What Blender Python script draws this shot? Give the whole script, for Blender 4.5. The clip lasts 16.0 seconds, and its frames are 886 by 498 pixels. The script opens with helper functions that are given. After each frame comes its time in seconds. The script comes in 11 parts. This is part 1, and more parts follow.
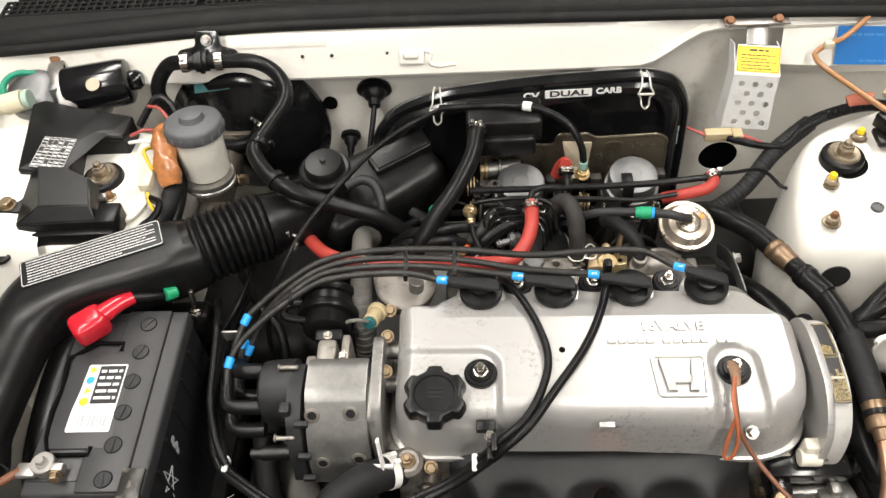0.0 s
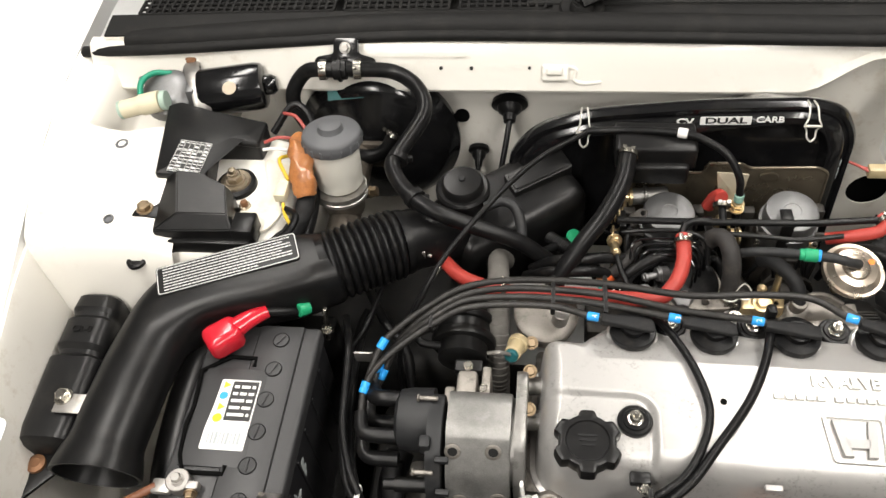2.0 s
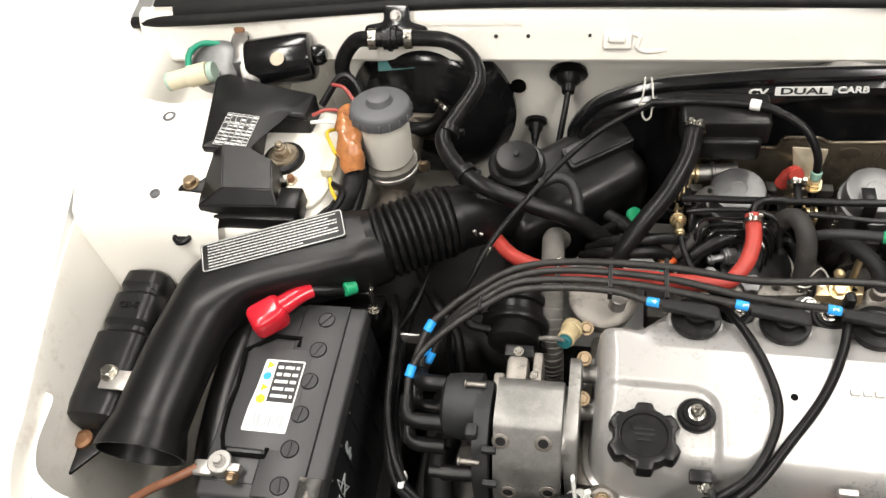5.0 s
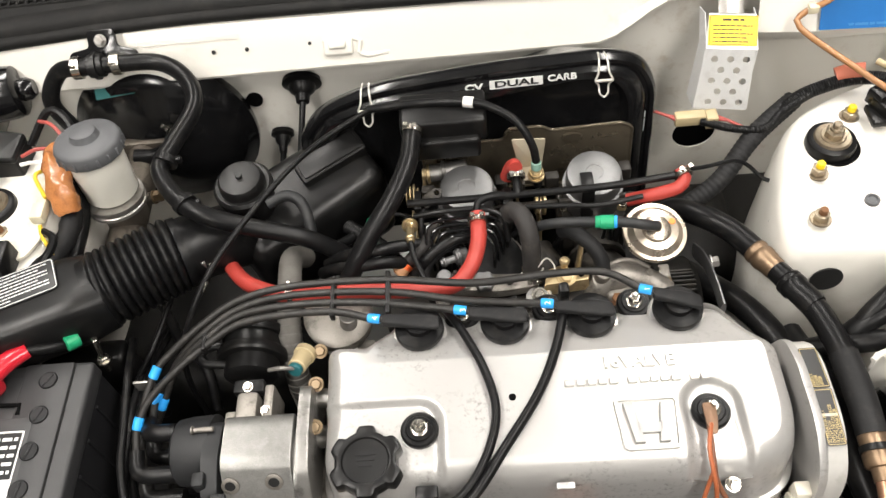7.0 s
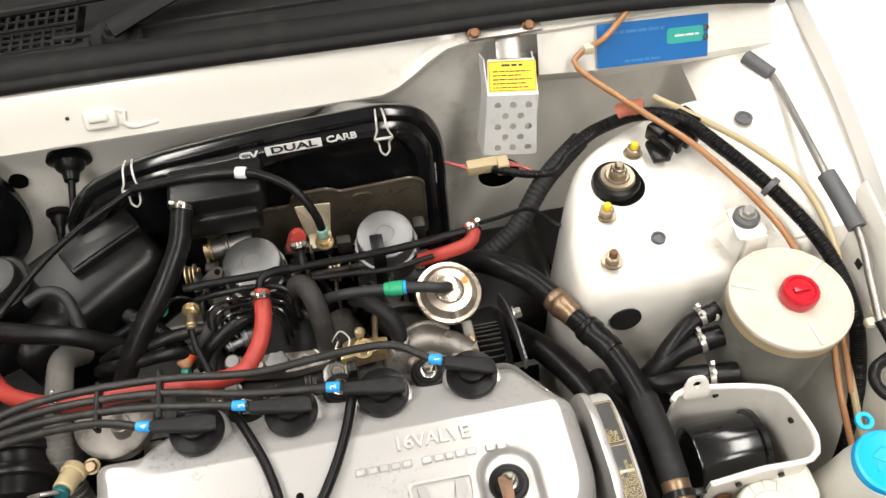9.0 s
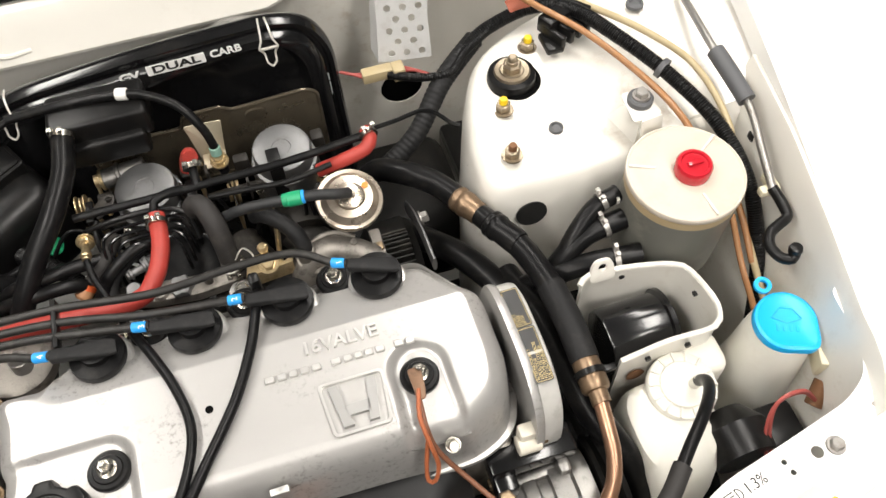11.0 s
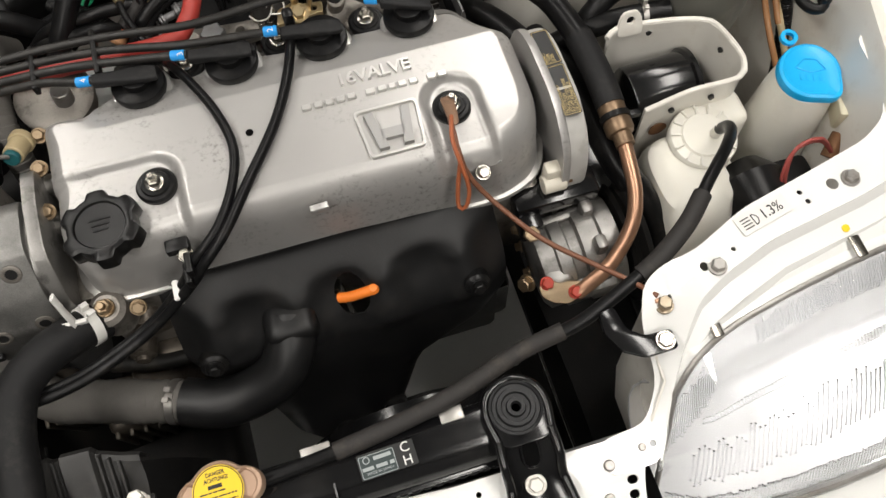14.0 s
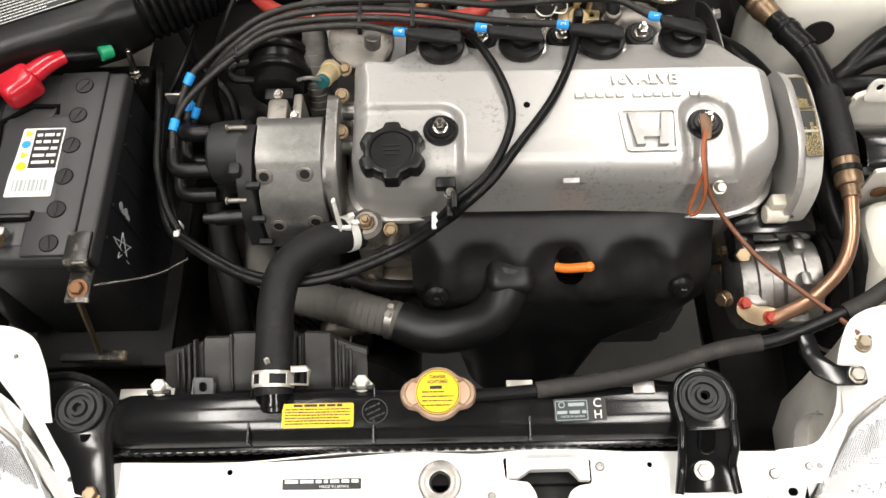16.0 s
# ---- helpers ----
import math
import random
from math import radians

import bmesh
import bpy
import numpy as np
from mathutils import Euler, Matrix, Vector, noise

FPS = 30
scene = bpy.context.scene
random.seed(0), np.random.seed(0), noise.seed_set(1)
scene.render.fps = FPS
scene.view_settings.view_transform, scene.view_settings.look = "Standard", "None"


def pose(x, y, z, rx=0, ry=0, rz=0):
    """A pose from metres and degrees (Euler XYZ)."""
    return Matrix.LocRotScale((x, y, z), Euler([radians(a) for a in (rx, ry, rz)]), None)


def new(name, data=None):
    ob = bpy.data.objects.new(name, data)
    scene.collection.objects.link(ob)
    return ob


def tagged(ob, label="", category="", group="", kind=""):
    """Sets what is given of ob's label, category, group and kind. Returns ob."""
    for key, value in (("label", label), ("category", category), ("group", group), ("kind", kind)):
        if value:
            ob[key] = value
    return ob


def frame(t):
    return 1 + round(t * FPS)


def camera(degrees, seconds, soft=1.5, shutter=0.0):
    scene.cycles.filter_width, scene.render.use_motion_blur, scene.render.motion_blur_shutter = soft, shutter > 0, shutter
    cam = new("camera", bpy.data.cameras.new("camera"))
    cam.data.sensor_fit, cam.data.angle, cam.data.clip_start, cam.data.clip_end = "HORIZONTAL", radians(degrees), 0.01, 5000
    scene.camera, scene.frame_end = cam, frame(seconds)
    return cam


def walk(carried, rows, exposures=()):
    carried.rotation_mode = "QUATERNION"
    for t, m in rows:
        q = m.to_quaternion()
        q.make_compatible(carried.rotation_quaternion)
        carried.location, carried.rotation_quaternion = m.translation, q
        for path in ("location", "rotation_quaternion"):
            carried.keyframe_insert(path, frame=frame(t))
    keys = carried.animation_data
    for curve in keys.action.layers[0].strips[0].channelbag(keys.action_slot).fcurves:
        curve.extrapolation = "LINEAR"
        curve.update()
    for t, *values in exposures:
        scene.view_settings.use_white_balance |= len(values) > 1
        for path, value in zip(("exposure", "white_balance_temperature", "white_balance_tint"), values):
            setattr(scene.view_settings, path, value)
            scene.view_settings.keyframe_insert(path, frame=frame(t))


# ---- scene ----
cam = camera(57.0, 16.0)
METRES, EYE, TILT, LEAN, TURN = 0.87, 1.45, -50.00, 3.23, 0.75
ROWS = [
    (0.0, 0.0, 0.0, 0.0, 0.0, 0.0, -0.0),
    (0.5, -0.0235, 0.0173, 0.015, 0.62, 0.15, 0.22),
    (1.0, -0.0519, 0.0313, 0.0245, 1.24, 0.02, -0.38),
    (1.5, -0.0846, 0.0401, 0.0345, 2.32, -0.37, -1.71),
    (2.0, -0.1148, 0.0449, 0.0429, 4.16, -0.66, -3.24),
    (2.5, -0.1354, 0.0537, 0.0457, 6.55, -0.99, -4.35),
    (3.0, -0.1526, 0.0704, 0.0397, 9.26, -1.95, -5.36),
    (5.5, -0.0718, 0.1032, 0.0598, 7.75, -3.06, -2.18),
    (6.0, -0.026, 0.1153, 0.068, 5.34, -3.26, -0.41),
    (6.5, 0.0263, 0.1281, 0.082, 2.54, -3.59, 1.47),
    (7.0, 0.0772, 0.1441, 0.097, -0.37, -4.09, 3.14),
    (7.5, 0.1201, 0.1721, 0.1121, -2.65, -4.28, 4.42),
    (8.0, 0.1588, 0.1844, 0.1326, -4.98, -3.65, 5.95),
    (8.5, 0.1818, 0.1935, 0.1436, -7.26, -3.24, 7.28),
    (11.0, 0.2338, 0.1914, 0.0803, -13.64, -7.97, 13.07),
    (11.5, 0.2409, 0.1887, 0.0536, -14.81, -10.62, 14.62),
    (12.0, 0.236, 0.1902, 0.0291, -15.38, -12.94, 15.35),
    (12.5, 0.2249, 0.1833, 0.0052, -15.81, -14.98, 15.78),
    (13.0, 0.2127, 0.1736, -0.0117, -15.95, -16.3, 15.56),
    (13.5, 0.1944, 0.164, -0.0278, -15.21, -16.8, 14.53),
    (14.0, 0.1648, 0.1512, -0.0433, -13.3, -16.72, 12.34),
    (14.5, 0.1248, 0.1304, -0.0514, -10.23, -16.31, 9.0),
    (15.0, 0.0911, 0.096, -0.0574, -7.02, -15.7, 5.06),
    (15.5, 0.0517, 0.065, -0.0615, -4.12, -14.39, 1.96),
    (16.0, 0.0165, 0.0454, -0.0658, -1.94, -13.37, 0.21),
]
EXPOSURES = [(0.0, 0.0), (2.5, -0.12), (3.0, -0.25), (5.5, 0.20), (6.0, 0.32), (6.5, 0.27), (7.0, 0.12), (8.5, -0.14), (11.0, -0.14), (11.5, -0.45), (12.0, -0.68), (13.0, -0.80), (14.0, -0.76), (14.5, -0.68), (15.5, -0.42), (16.0, -0.26)]
walk(cam, [(t, pose(0, 0, EYE, TILT, LEAN, TURN) @ pose(METRES * x, METRES * y, METRES * z, 90 + pitch, roll, yaw)) for t, x, y, z, yaw, pitch, roll in ROWS], EXPOSURES)

# ---- helpers of this scene ----
X3, Y3, Z3 = Vector((1, 0, 0)), Vector((0, 1, 0)), Vector((0, 0, 1))


def thing(name, at, label, category, group="", kind=""):
    ob = new(name)
    ob.empty_display_size = 0.02
    ob.location = at
    return tagged(ob, label, category, group, kind)


def origin(ob):
    p = Vector(ob.location)
    while ob.parent:
        ob = ob.parent
        p = p + Vector(ob.location)
    return p


def finish(name, bm, mat, smooth=True, sharp=38):
    me = bpy.data.meshes.new(name)
    bmesh.ops.recalc_face_normals(bm, faces=bm.faces)
    for f in bm.faces:
        f.smooth = smooth
    if smooth:
        lim = radians(sharp)
        for e in bm.edges:
            if len(e.link_faces) == 2 and e.calc_face_angle(0) > lim:
                e.smooth = False
    bm.to_mesh(me)
    bm.free()
    me.materials.append(mat)
    return me


def part(name, bm, mat, parent, label="", smooth=True, sharp=38):
    """One mesh, modelled in world metres, under a thing or a part of it."""
    o = origin(parent)
    bmesh.ops.translate(bm, verts=bm.verts, vec=-o)
    ob = new(name, finish(name, bm, mat, smooth, sharp))
    ob.parent = parent
    return tagged(ob, label)


def islands(bm, grow=0.0012):
    """The separate pieces of a bmesh: touching shells count as one."""
    seen, groups = set(), []
    bm.verts.index_update()
    for v in bm.verts:
        if v.index in seen:
            continue
        seen.add(v.index)
        todo, got = [v], []
        while todo:
            w = todo.pop()
            got.append(w)
            for e in w.link_edges:
                o = e.other_vert(w)
                if o.index not in seen:
                    seen.add(o.index)
                    todo.append(o)
        lo = [min(w.co[i] for w in got) - grow for i in range(3)]
        hi = [max(w.co[i] for w in got) + grow for i in range(3)]
        for g in [g for g in groups if all(g[0][i] < hi[i] and lo[i] < g[1][i] for i in range(3))]:
            groups.remove(g)
            lo = [min(lo[i], g[0][i]) for i in range(3)]
            hi = [max(hi[i], g[1][i]) for i in range(3)]
            got = got + g[2]
        groups.append((lo, hi, got))
    out = []
    for lo, hi, got in groups:
        t = bmesh.new()
        new_v = {w.index: t.verts.new(w.co) for w in got}
        for f in {f for w in got for f in w.link_faces}:
            t.faces.new([new_v[w.index] for w in f.verts])
        out.append(t)
    bm.free()
    return out


def pieces(name, bm, mat, parent, label=""):
    """Each separate piece of the bmesh as a part of its own."""
    return [part(name, t, mat, parent, label) for t in islands(bm)]


def singles(name, bm, mat, label, category, group=""):
    return [single(name, t, mat, label, category, group) for t in islands(bm)]


def single(name, bm, mat, label, category, group="", kind="", smooth=True, sharp=38):
    """A thing that is one mesh, its origin at its base."""
    lo = [min(v.co[i] for v in bm.verts) for i in range(3)]
    hi = [max(v.co[i] for v in bm.verts) for i in range(3)]
    o = Vector(((lo[0] + hi[0]) / 2, (lo[1] + hi[1]) / 2, lo[2]))
    bmesh.ops.translate(bm, verts=bm.verts, vec=-o)
    ob = new(name, finish(name, bm, mat, smooth, sharp))
    ob.location = o
    return tagged(ob, label, category, group, kind)


def join(bm, tmp, m=None):
    if m is not None:
        bmesh.ops.transform(tmp, matrix=m, verts=tmp.verts)
    me = bpy.data.meshes.new("tmp")
    tmp.to_mesh(me)
    tmp.free()
    bm.from_mesh(me)
    bpy.data.meshes.remove(me)
    return bm


def axes(o, x, y=None, z=None):
    """A frame at o from two of its axes."""
    x = Vector(x).normalized()
    if z is None:
        z = x.cross(Vector(y)).normalized()
    else:
        z = Vector(z)
        z = (z - x * x.dot(z)).normalized()
    y = z.cross(x)
    m = Matrix((x, y, z)).transposed().to_4x4()
    return Matrix.Translation(o) @ m


def up(o, d):
    """A frame at o whose z points along d."""
    d = Vector(d).normalized()
    return Matrix.Translation(o) @ d.to_track_quat("Z", "Y").to_matrix().to_4x4()


def box(bm, c, s, bev=0.002, seg=2, m=None, taper=None):
    t = bmesh.new()
    bmesh.ops.create_cube(t, size=1)
    for v in t.verts:
        v.co = Vector((v.co.x * s[0], v.co.y * s[1], v.co.z * s[2]))
        if taper and v.co.z > 0:
            v.co.x *= taper[0]
            v.co.y *= taper[1]
    if bev:
        bmesh.ops.bevel(t, geom=t.edges[:], offset=bev, segments=seg, profile=0.5, affect="EDGES")
    bmesh.ops.translate(t, verts=t.verts, vec=c)
    return join(bm, t, m)


def lathe(bm, prof, m=None, n=28, cap=True):
    """A turned body: prof holds (radius, height) along the local z."""
    t = bmesh.new()
    rings = []
    for r, h in prof:
        if r < 1e-6:
            rings.append([t.verts.new((0, 0, h))])
        else:
            rings.append([t.verts.new((r * math.cos(2 * math.pi * i / n), r * math.sin(2 * math.pi * i / n), h)) for i in range(n)])
    for a, b in zip(rings, rings[1:]):
        for i in range(n):
            j = (i + 1) % n
            if len(a) == 1 and len(b) > 1:
                t.faces.new((a[0], b[j], b[i]))
            elif len(b) == 1 and len(a) > 1:
                t.faces.new((a[i], a[j], b[0]))
            elif len(a) > 1:
                t.faces.new((a[i], a[j], b[j], b[i]))
    for ring in (rings[0], rings[-1]):
        if len(ring) > 1 and cap:
            t.faces.new(ring)
    return join(bm, t, m)


def cyl(bm, a, b, r, r2=None, n=20, bev=0.0008):
    a, b = Vector(a), Vector(b)
    h = (b - a).length
    r2 = r if r2 is None else r2
    e = min(bev, r * 0.4, h * 0.3)
    return lathe(bm, [(0, 0), (r - e, 0), (r, e), (r2, h - e), (r2 - e, h), (0, h)], up(a, b - a), n)


def smooth_path(pts, step=0.004):
    pts = [Vector(p) for p in pts]
    ext = [pts[0] * 2 - pts[1]] + pts + [pts[-1] * 2 - pts[-2]]
    out = []
    for i in range(1, len(ext) - 2):
        p0, p1, p2, p3 = ext[i - 1:i + 3]
        k = max(2, int((p2 - p1).length / step))
        for j in range(k):
            t = j / k
            out.append(0.5 * (2 * p1 + (p2 - p0) * t + (2 * p0 - 5 * p1 + 4 * p2 - p3) * t * t + (3 * p1 - p0 - 3 * p2 + p3) * t ** 3))
    out.append(pts[-1])
    return out


def tube(bm, pts, r, n=12, step=0.006, rad=None, flat=None, soft=True):
    """A hose or wire along pts; rad(s) scales the radius at s metres; flat = (a, b) squeezes it."""
    path = smooth_path(pts, step) if soft else [Vector(p) for p in pts]
    t = bmesh.new()
    rings, s, nrm = [], 0.0, None
    for i, p in enumerate(path):
        d = (path[min(i + 1, len(path) - 1)] - path[max(i - 1, 0)]).normalized()
        if i:
            s += (p - path[i - 1]).length
        if nrm is None:
            nrm = d.cross(Z3 if abs(d.z) < 0.9 else X3).normalized()
        nrm = (nrm - d * d.dot(nrm)).normalized()
        bn = d.cross(nrm)
        q = r * (rad(s) if rad else 1)
        fa, fb = flat or (1, 1)
        rings.append([t.verts.new(p + nrm * (q * fa * math.cos(2 * math.pi * k / n)) + bn * (q * fb * math.sin(2 * math.pi * k / n))) for k in range(n)])
    for a, b in zip(rings, rings[1:]):
        for k in range(n):
            t.faces.new((a[k], a[(k + 1) % n], b[(k + 1) % n], b[k]))
    t.faces.new(rings[0]), t.faces.new(rings[-1])
    return join(bm, t)


def circle(cx, cy, r, n=14):
    return [(cx + r * math.cos(2 * math.pi * i / n), cy + r * math.sin(2 * math.pi * i / n)) for i in range(n)]


def rrect(cx, cy, w, h, r, n=4):
    out = []
    for k, (sx, sy) in enumerate(((1, 1), (-1, 1), (-1, -1), (1, -1))):
        for i in range(n + 1):
            a = math.pi / 2 * (k + i / n)
            out.append((cx + sx * (w / 2 - r) + r * math.cos(a), cy + sy * (h / 2 - r) + r * math.sin(a)))
    return out


def rounded(poly, r, n=4):
    """A polygon with its corners rounded by r (one number, or one a corner)."""
    out = []
    k = len(poly)
    for i, p in enumerate(poly):
        p, a, b = Vector(p), Vector(poly[i - 1]), Vector(poly[(i + 1) % k])
        q = r[i] if isinstance(r, (list, tuple)) else r
        q = min(q, (a - p).length * 0.45, (b - p).length * 0.45)
        s, e = p + (a - p).normalized() * q, p + (b - p).normalized() * q
        for j in range(n + 1):
            t = j / n
            out.append(tuple(s * (1 - t) ** 2 + p * 2 * t * (1 - t) + e * t * t))
    return out


def plate(bm, poly, thick, m=None, holes=(), bev=0.0):
    """A sheet cut to a polygon, with real holes, that lies below its local z = 0."""
    t = bmesh.new()
    edges = []
    for loop in (poly, *holes):
        vs = [t.verts.new((p[0], p[1], 0)) for p in loop]
        edges += [t.edges.new((vs[i], vs[(i + 1) % len(vs)])) for i in range(len(vs))]
    if holes:
        bmesh.ops.triangle_fill(t, use_beauty=True, use_dissolve=False, edges=edges)
    else:
        t.faces.new(t.verts[:])
    for f in t.faces:
        if f.normal.z < 0:
            f.normal_flip()
    top = t.faces[:]
    res = bmesh.ops.extrude_face_region(t, geom=top)
    low = [v for v in res["geom"] if isinstance(v, bmesh.types.BMVert)]
    bmesh.ops.translate(t, verts=low, vec=(0, 0, -thick))
    bmesh.ops.recalc_face_normals(t, faces=t.faces)
    if bev:
        es = [e for e in t.edges if len(e.link_faces) == 2 and e.calc_face_angle(0) > 0.9 and all(abs(v.co.z) < 1e-6 for v in e.verts)]
        bmesh.ops.bevel(t, geom=es, offset=bev, segments=2, profile=0.5, affect="EDGES")
    return join(bm, t, m)


def loft(bm, rings, close=True, cap=True):
    t = bmesh.new()
    rs = [[t.verts.new(p) for p in ring] for ring in rings]
    n = len(rs[0])
    for a, b in zip(rs, rs[1:]):
        for k in range(n if close else n - 1):
            t.faces.new((a[k], a[(k + 1) % n], b[(k + 1) % n], b[k]))
    if cap and close:
        t.faces.new(rs[0]), t.faces.new(rs[-1])
    return join(bm, t)


def sheet(bm, rows, thick=0.0015):
    """A pressed panel from rows of points, given a thickness."""
    t = bmesh.new()
    vs = [[t.verts.new(p) for p in row] for row in rows]
    for a, b in zip(vs, vs[1:]):
        for k in range(len(a) - 1):
            t.faces.new((a[k], a[k + 1], b[k + 1], b[k]))
    bmesh.ops.recalc_face_normals(t, faces=t.faces)
    bmesh.ops.solidify(t, geom=t.faces[:], thickness=thick)
    return join(bm, t)


def hexbolt(bm, o, d, r=0.006, h=0.005, washer=1.5):
    m = up(o, d)
    if washer:
        lathe(bm, [(0, 0), (r * washer, 0), (r * washer, 0.0012), (r * washer * 0.95, 0.0018), (0, 0.0018)], m, 18)
    lathe(bm, [(0, 0.0015), (r, 0.0015), (r, h), (r * 0.82, h + 0.001), (0, h + 0.001)], m, 6)


def writing(name, text, size, m, mat, parent, depth=0.0003, label="", align="CENTER", bold=0.0, squeeze=1.0):
    cu = bpy.data.curves.new(name, "FONT")
    cu.body, cu.size, cu.extrude, cu.align_x, cu.align_y = text, size, depth, align, "CENTER"
    cu.offset = bold
    ob = bpy.data.objects.new(name, cu)
    scene.collection.objects.link(ob)
    me = bpy.data.meshes.new_from_object(ob.evaluated_get(bpy.context.evaluated_depsgraph_get()))
    bpy.data.objects.remove(ob)
    me.transform(m @ Matrix.Diagonal((squeeze, 1, 1, 1)))
    me.transform(Matrix.Translation(-origin(parent)))
    me.materials.clear()
    me.materials.append(mat)
    o = new(name, me)
    o.parent = parent
    return tagged(o, label)


def bars(bm, m, rows, w, pitch, h, seed=0, depth=0.0004):
    """Unreadable print: bars of broken lengths in rows, centred on m."""
    rnd = random.Random(seed)
    for i in range(rows):
        y = (rows - 1) / 2 * pitch - i * pitch
        x = -w / 2
        end = w / 2 * (1 if rnd.random() < 0.6 else rnd.uniform(0.3, 0.9))
        while x < end:
            l = min(rnd.uniform(1.2, 5.5) * h, end - x)
            if l > h * 0.5:
                box(bm, (x + l / 2, y, 0), (l, h, depth), 0, m=m)
            x += l + h * 0.7


def mat(name, base, rough=0.5, metal=0.0, vary=0.12, scale=40.0, bump=0.1, fine=900.0, coat=0.0, dirt=None, dirt_amt=0.0, dirt_scale=25.0, patch=0.0,
        trans=0.0, ior=1.45, rough_vary=0.15, aniso=0.0, sss=0.0, spec=0.5):
    """A surface with variation at two scales, in object metres."""
    ma = bpy.data.materials.new(name)
    ma.use_nodes = True
    nt = ma.node_tree
    b = nt.nodes["Principled BSDF"]
    N, L = nt.nodes.new, nt.links.new
    tc = N("ShaderNodeTexCoord")
    n1 = N("ShaderNodeTexNoise")
    n1.inputs["Scale"].default_value, n1.inputs["Detail"].default_value, n1.inputs["Roughness"].default_value = scale, 6, 0.6
    n2 = N("ShaderNodeTexNoise")
    n2.inputs["Scale"].default_value, n2.inputs["Detail"].default_value = fine, 3
    L(tc.outputs["Object"], n1.inputs["Vector"]), L(tc.outputs["Object"], n2.inputs["Vector"])
    mix = N("ShaderNodeMix")
    mix.data_type = "RGBA"
    lo = [c * (1 - vary) for c in base]
    hi = [min(1, c * (1 + vary)) for c in base]
    mix.inputs["A"].default_value, mix.inputs["B"].default_value = (*lo, 1), (*hi, 1)
    add = N("ShaderNodeMath")
    add.operation = "MULTIPLY_ADD"
    add.inputs[1].default_value, add.inputs[2].default_value = 0.35, 0.0
    L(n2.outputs["Fac"], add.inputs[0])
    sm = N("ShaderNodeMath")
    sm.operation = "MULTIPLY_ADD"
    sm.inputs[1].default_value = 0.65
    L(n1.outputs["Fac"], sm.inputs[0]), L(add.outputs[0], sm.inputs[2])
    L(sm.outputs[0], mix.inputs["Factor"])
    col = mix.outputs["Result"]
    if dirt:
        n3 = N("ShaderNodeTexNoise")
        n3.inputs["Scale"].default_value, n3.inputs["Detail"].default_value, n3.inputs["Roughness"].default_value = dirt_scale, 8, 0.7
        L(tc.outputs["Object"], n3.inputs["Vector"])
        rp = N("ShaderNodeMapRange")
        rp.inputs["From Min"].default_value, rp.inputs["From Max"].default_value = 0.52, 0.75
        rp.inputs["To Max"].default_value = dirt_amt
        L(n3.outputs["Fac"], rp.inputs["Value"])
        fac = rp.outputs["Result"]
        if patch:
            n4 = N("ShaderNodeTexNoise")
            n4.inputs["Scale"].default_value, n4.inputs["Detail"].default_value = patch, 3
            L(tc.outputs["Object"], n4.inputs["Vector"])
            r4 = N("ShaderNodeMapRange")
            r4.inputs["From Min"].default_value, r4.inputs["From Max"].default_value = 0.45, 0.66
            L(n4.outputs["Fac"], r4.inputs["Value"])
            m4 = N("ShaderNodeMath")
            m4.operation = "MULTIPLY"
            L(fac, m4.inputs[0]), L(r4.outputs["Result"], m4.inputs[1])
            fac = m4.outputs[0]
        mx = N("ShaderNodeMix")
        mx.data_type = "RGBA"
        mx.inputs["B"].default_value = (*dirt, 1)
        L(fac, mx.inputs["Factor"]), L(col, mx.inputs["A"])
        col = mx.outputs["Result"]
    L(col, b.inputs["Base Color"])
    rr = N("ShaderNodeMapRange")
    rr.inputs["To Min"].default_value, rr.inputs["To Max"].default_value = max(0.02, rough * (1 - rough_vary)), min(1, rough * (1 + rough_vary))
    L(n1.outputs["Fac"], rr.inputs["Value"]), L(rr.outputs["Result"], b.inputs["Roughness"])
    b.inputs["Metallic"].default_value = metal
    b.inputs["Specular IOR Level"].default_value = spec
    b.inputs["Coat Weight"].default_value = coat
    b.inputs["Coat Roughness"].default_value = 0.06
    b.inputs["Transmission Weight"].default_value = trans
    b.inputs["IOR"].default_value = ior
    if sss:
        b.inputs["Subsurface Weight"].default_value = sss
        b.inputs["Subsurface Radius"].default_value = (0.02, 0.02, 0.018)
        b.inputs["Subsurface Scale"].default_value = 0.5
    if bump:
        bp = N("ShaderNodeBump")
        bp.inputs["Strength"].default_value, bp.inputs["Distance"].default_value = bump, 0.0006
        L(sm.outputs[0], bp.inputs["Height"]), L(bp.outputs["Normal"], b.inputs["Normal"])
    return ma


def glow(name, colour, strength):
    ma = bpy.data.materials.new(name)
    ma.use_nodes = True
    b = ma.node_tree.nodes["Principled BSDF"]
    b.inputs["Base Color"].default_value = (0.8, 0.8, 0.8, 1)
    b.inputs["Emission Color"].default_value, b.inputs["Emission Strength"].default_value = (*colour, 1), strength
    return ma


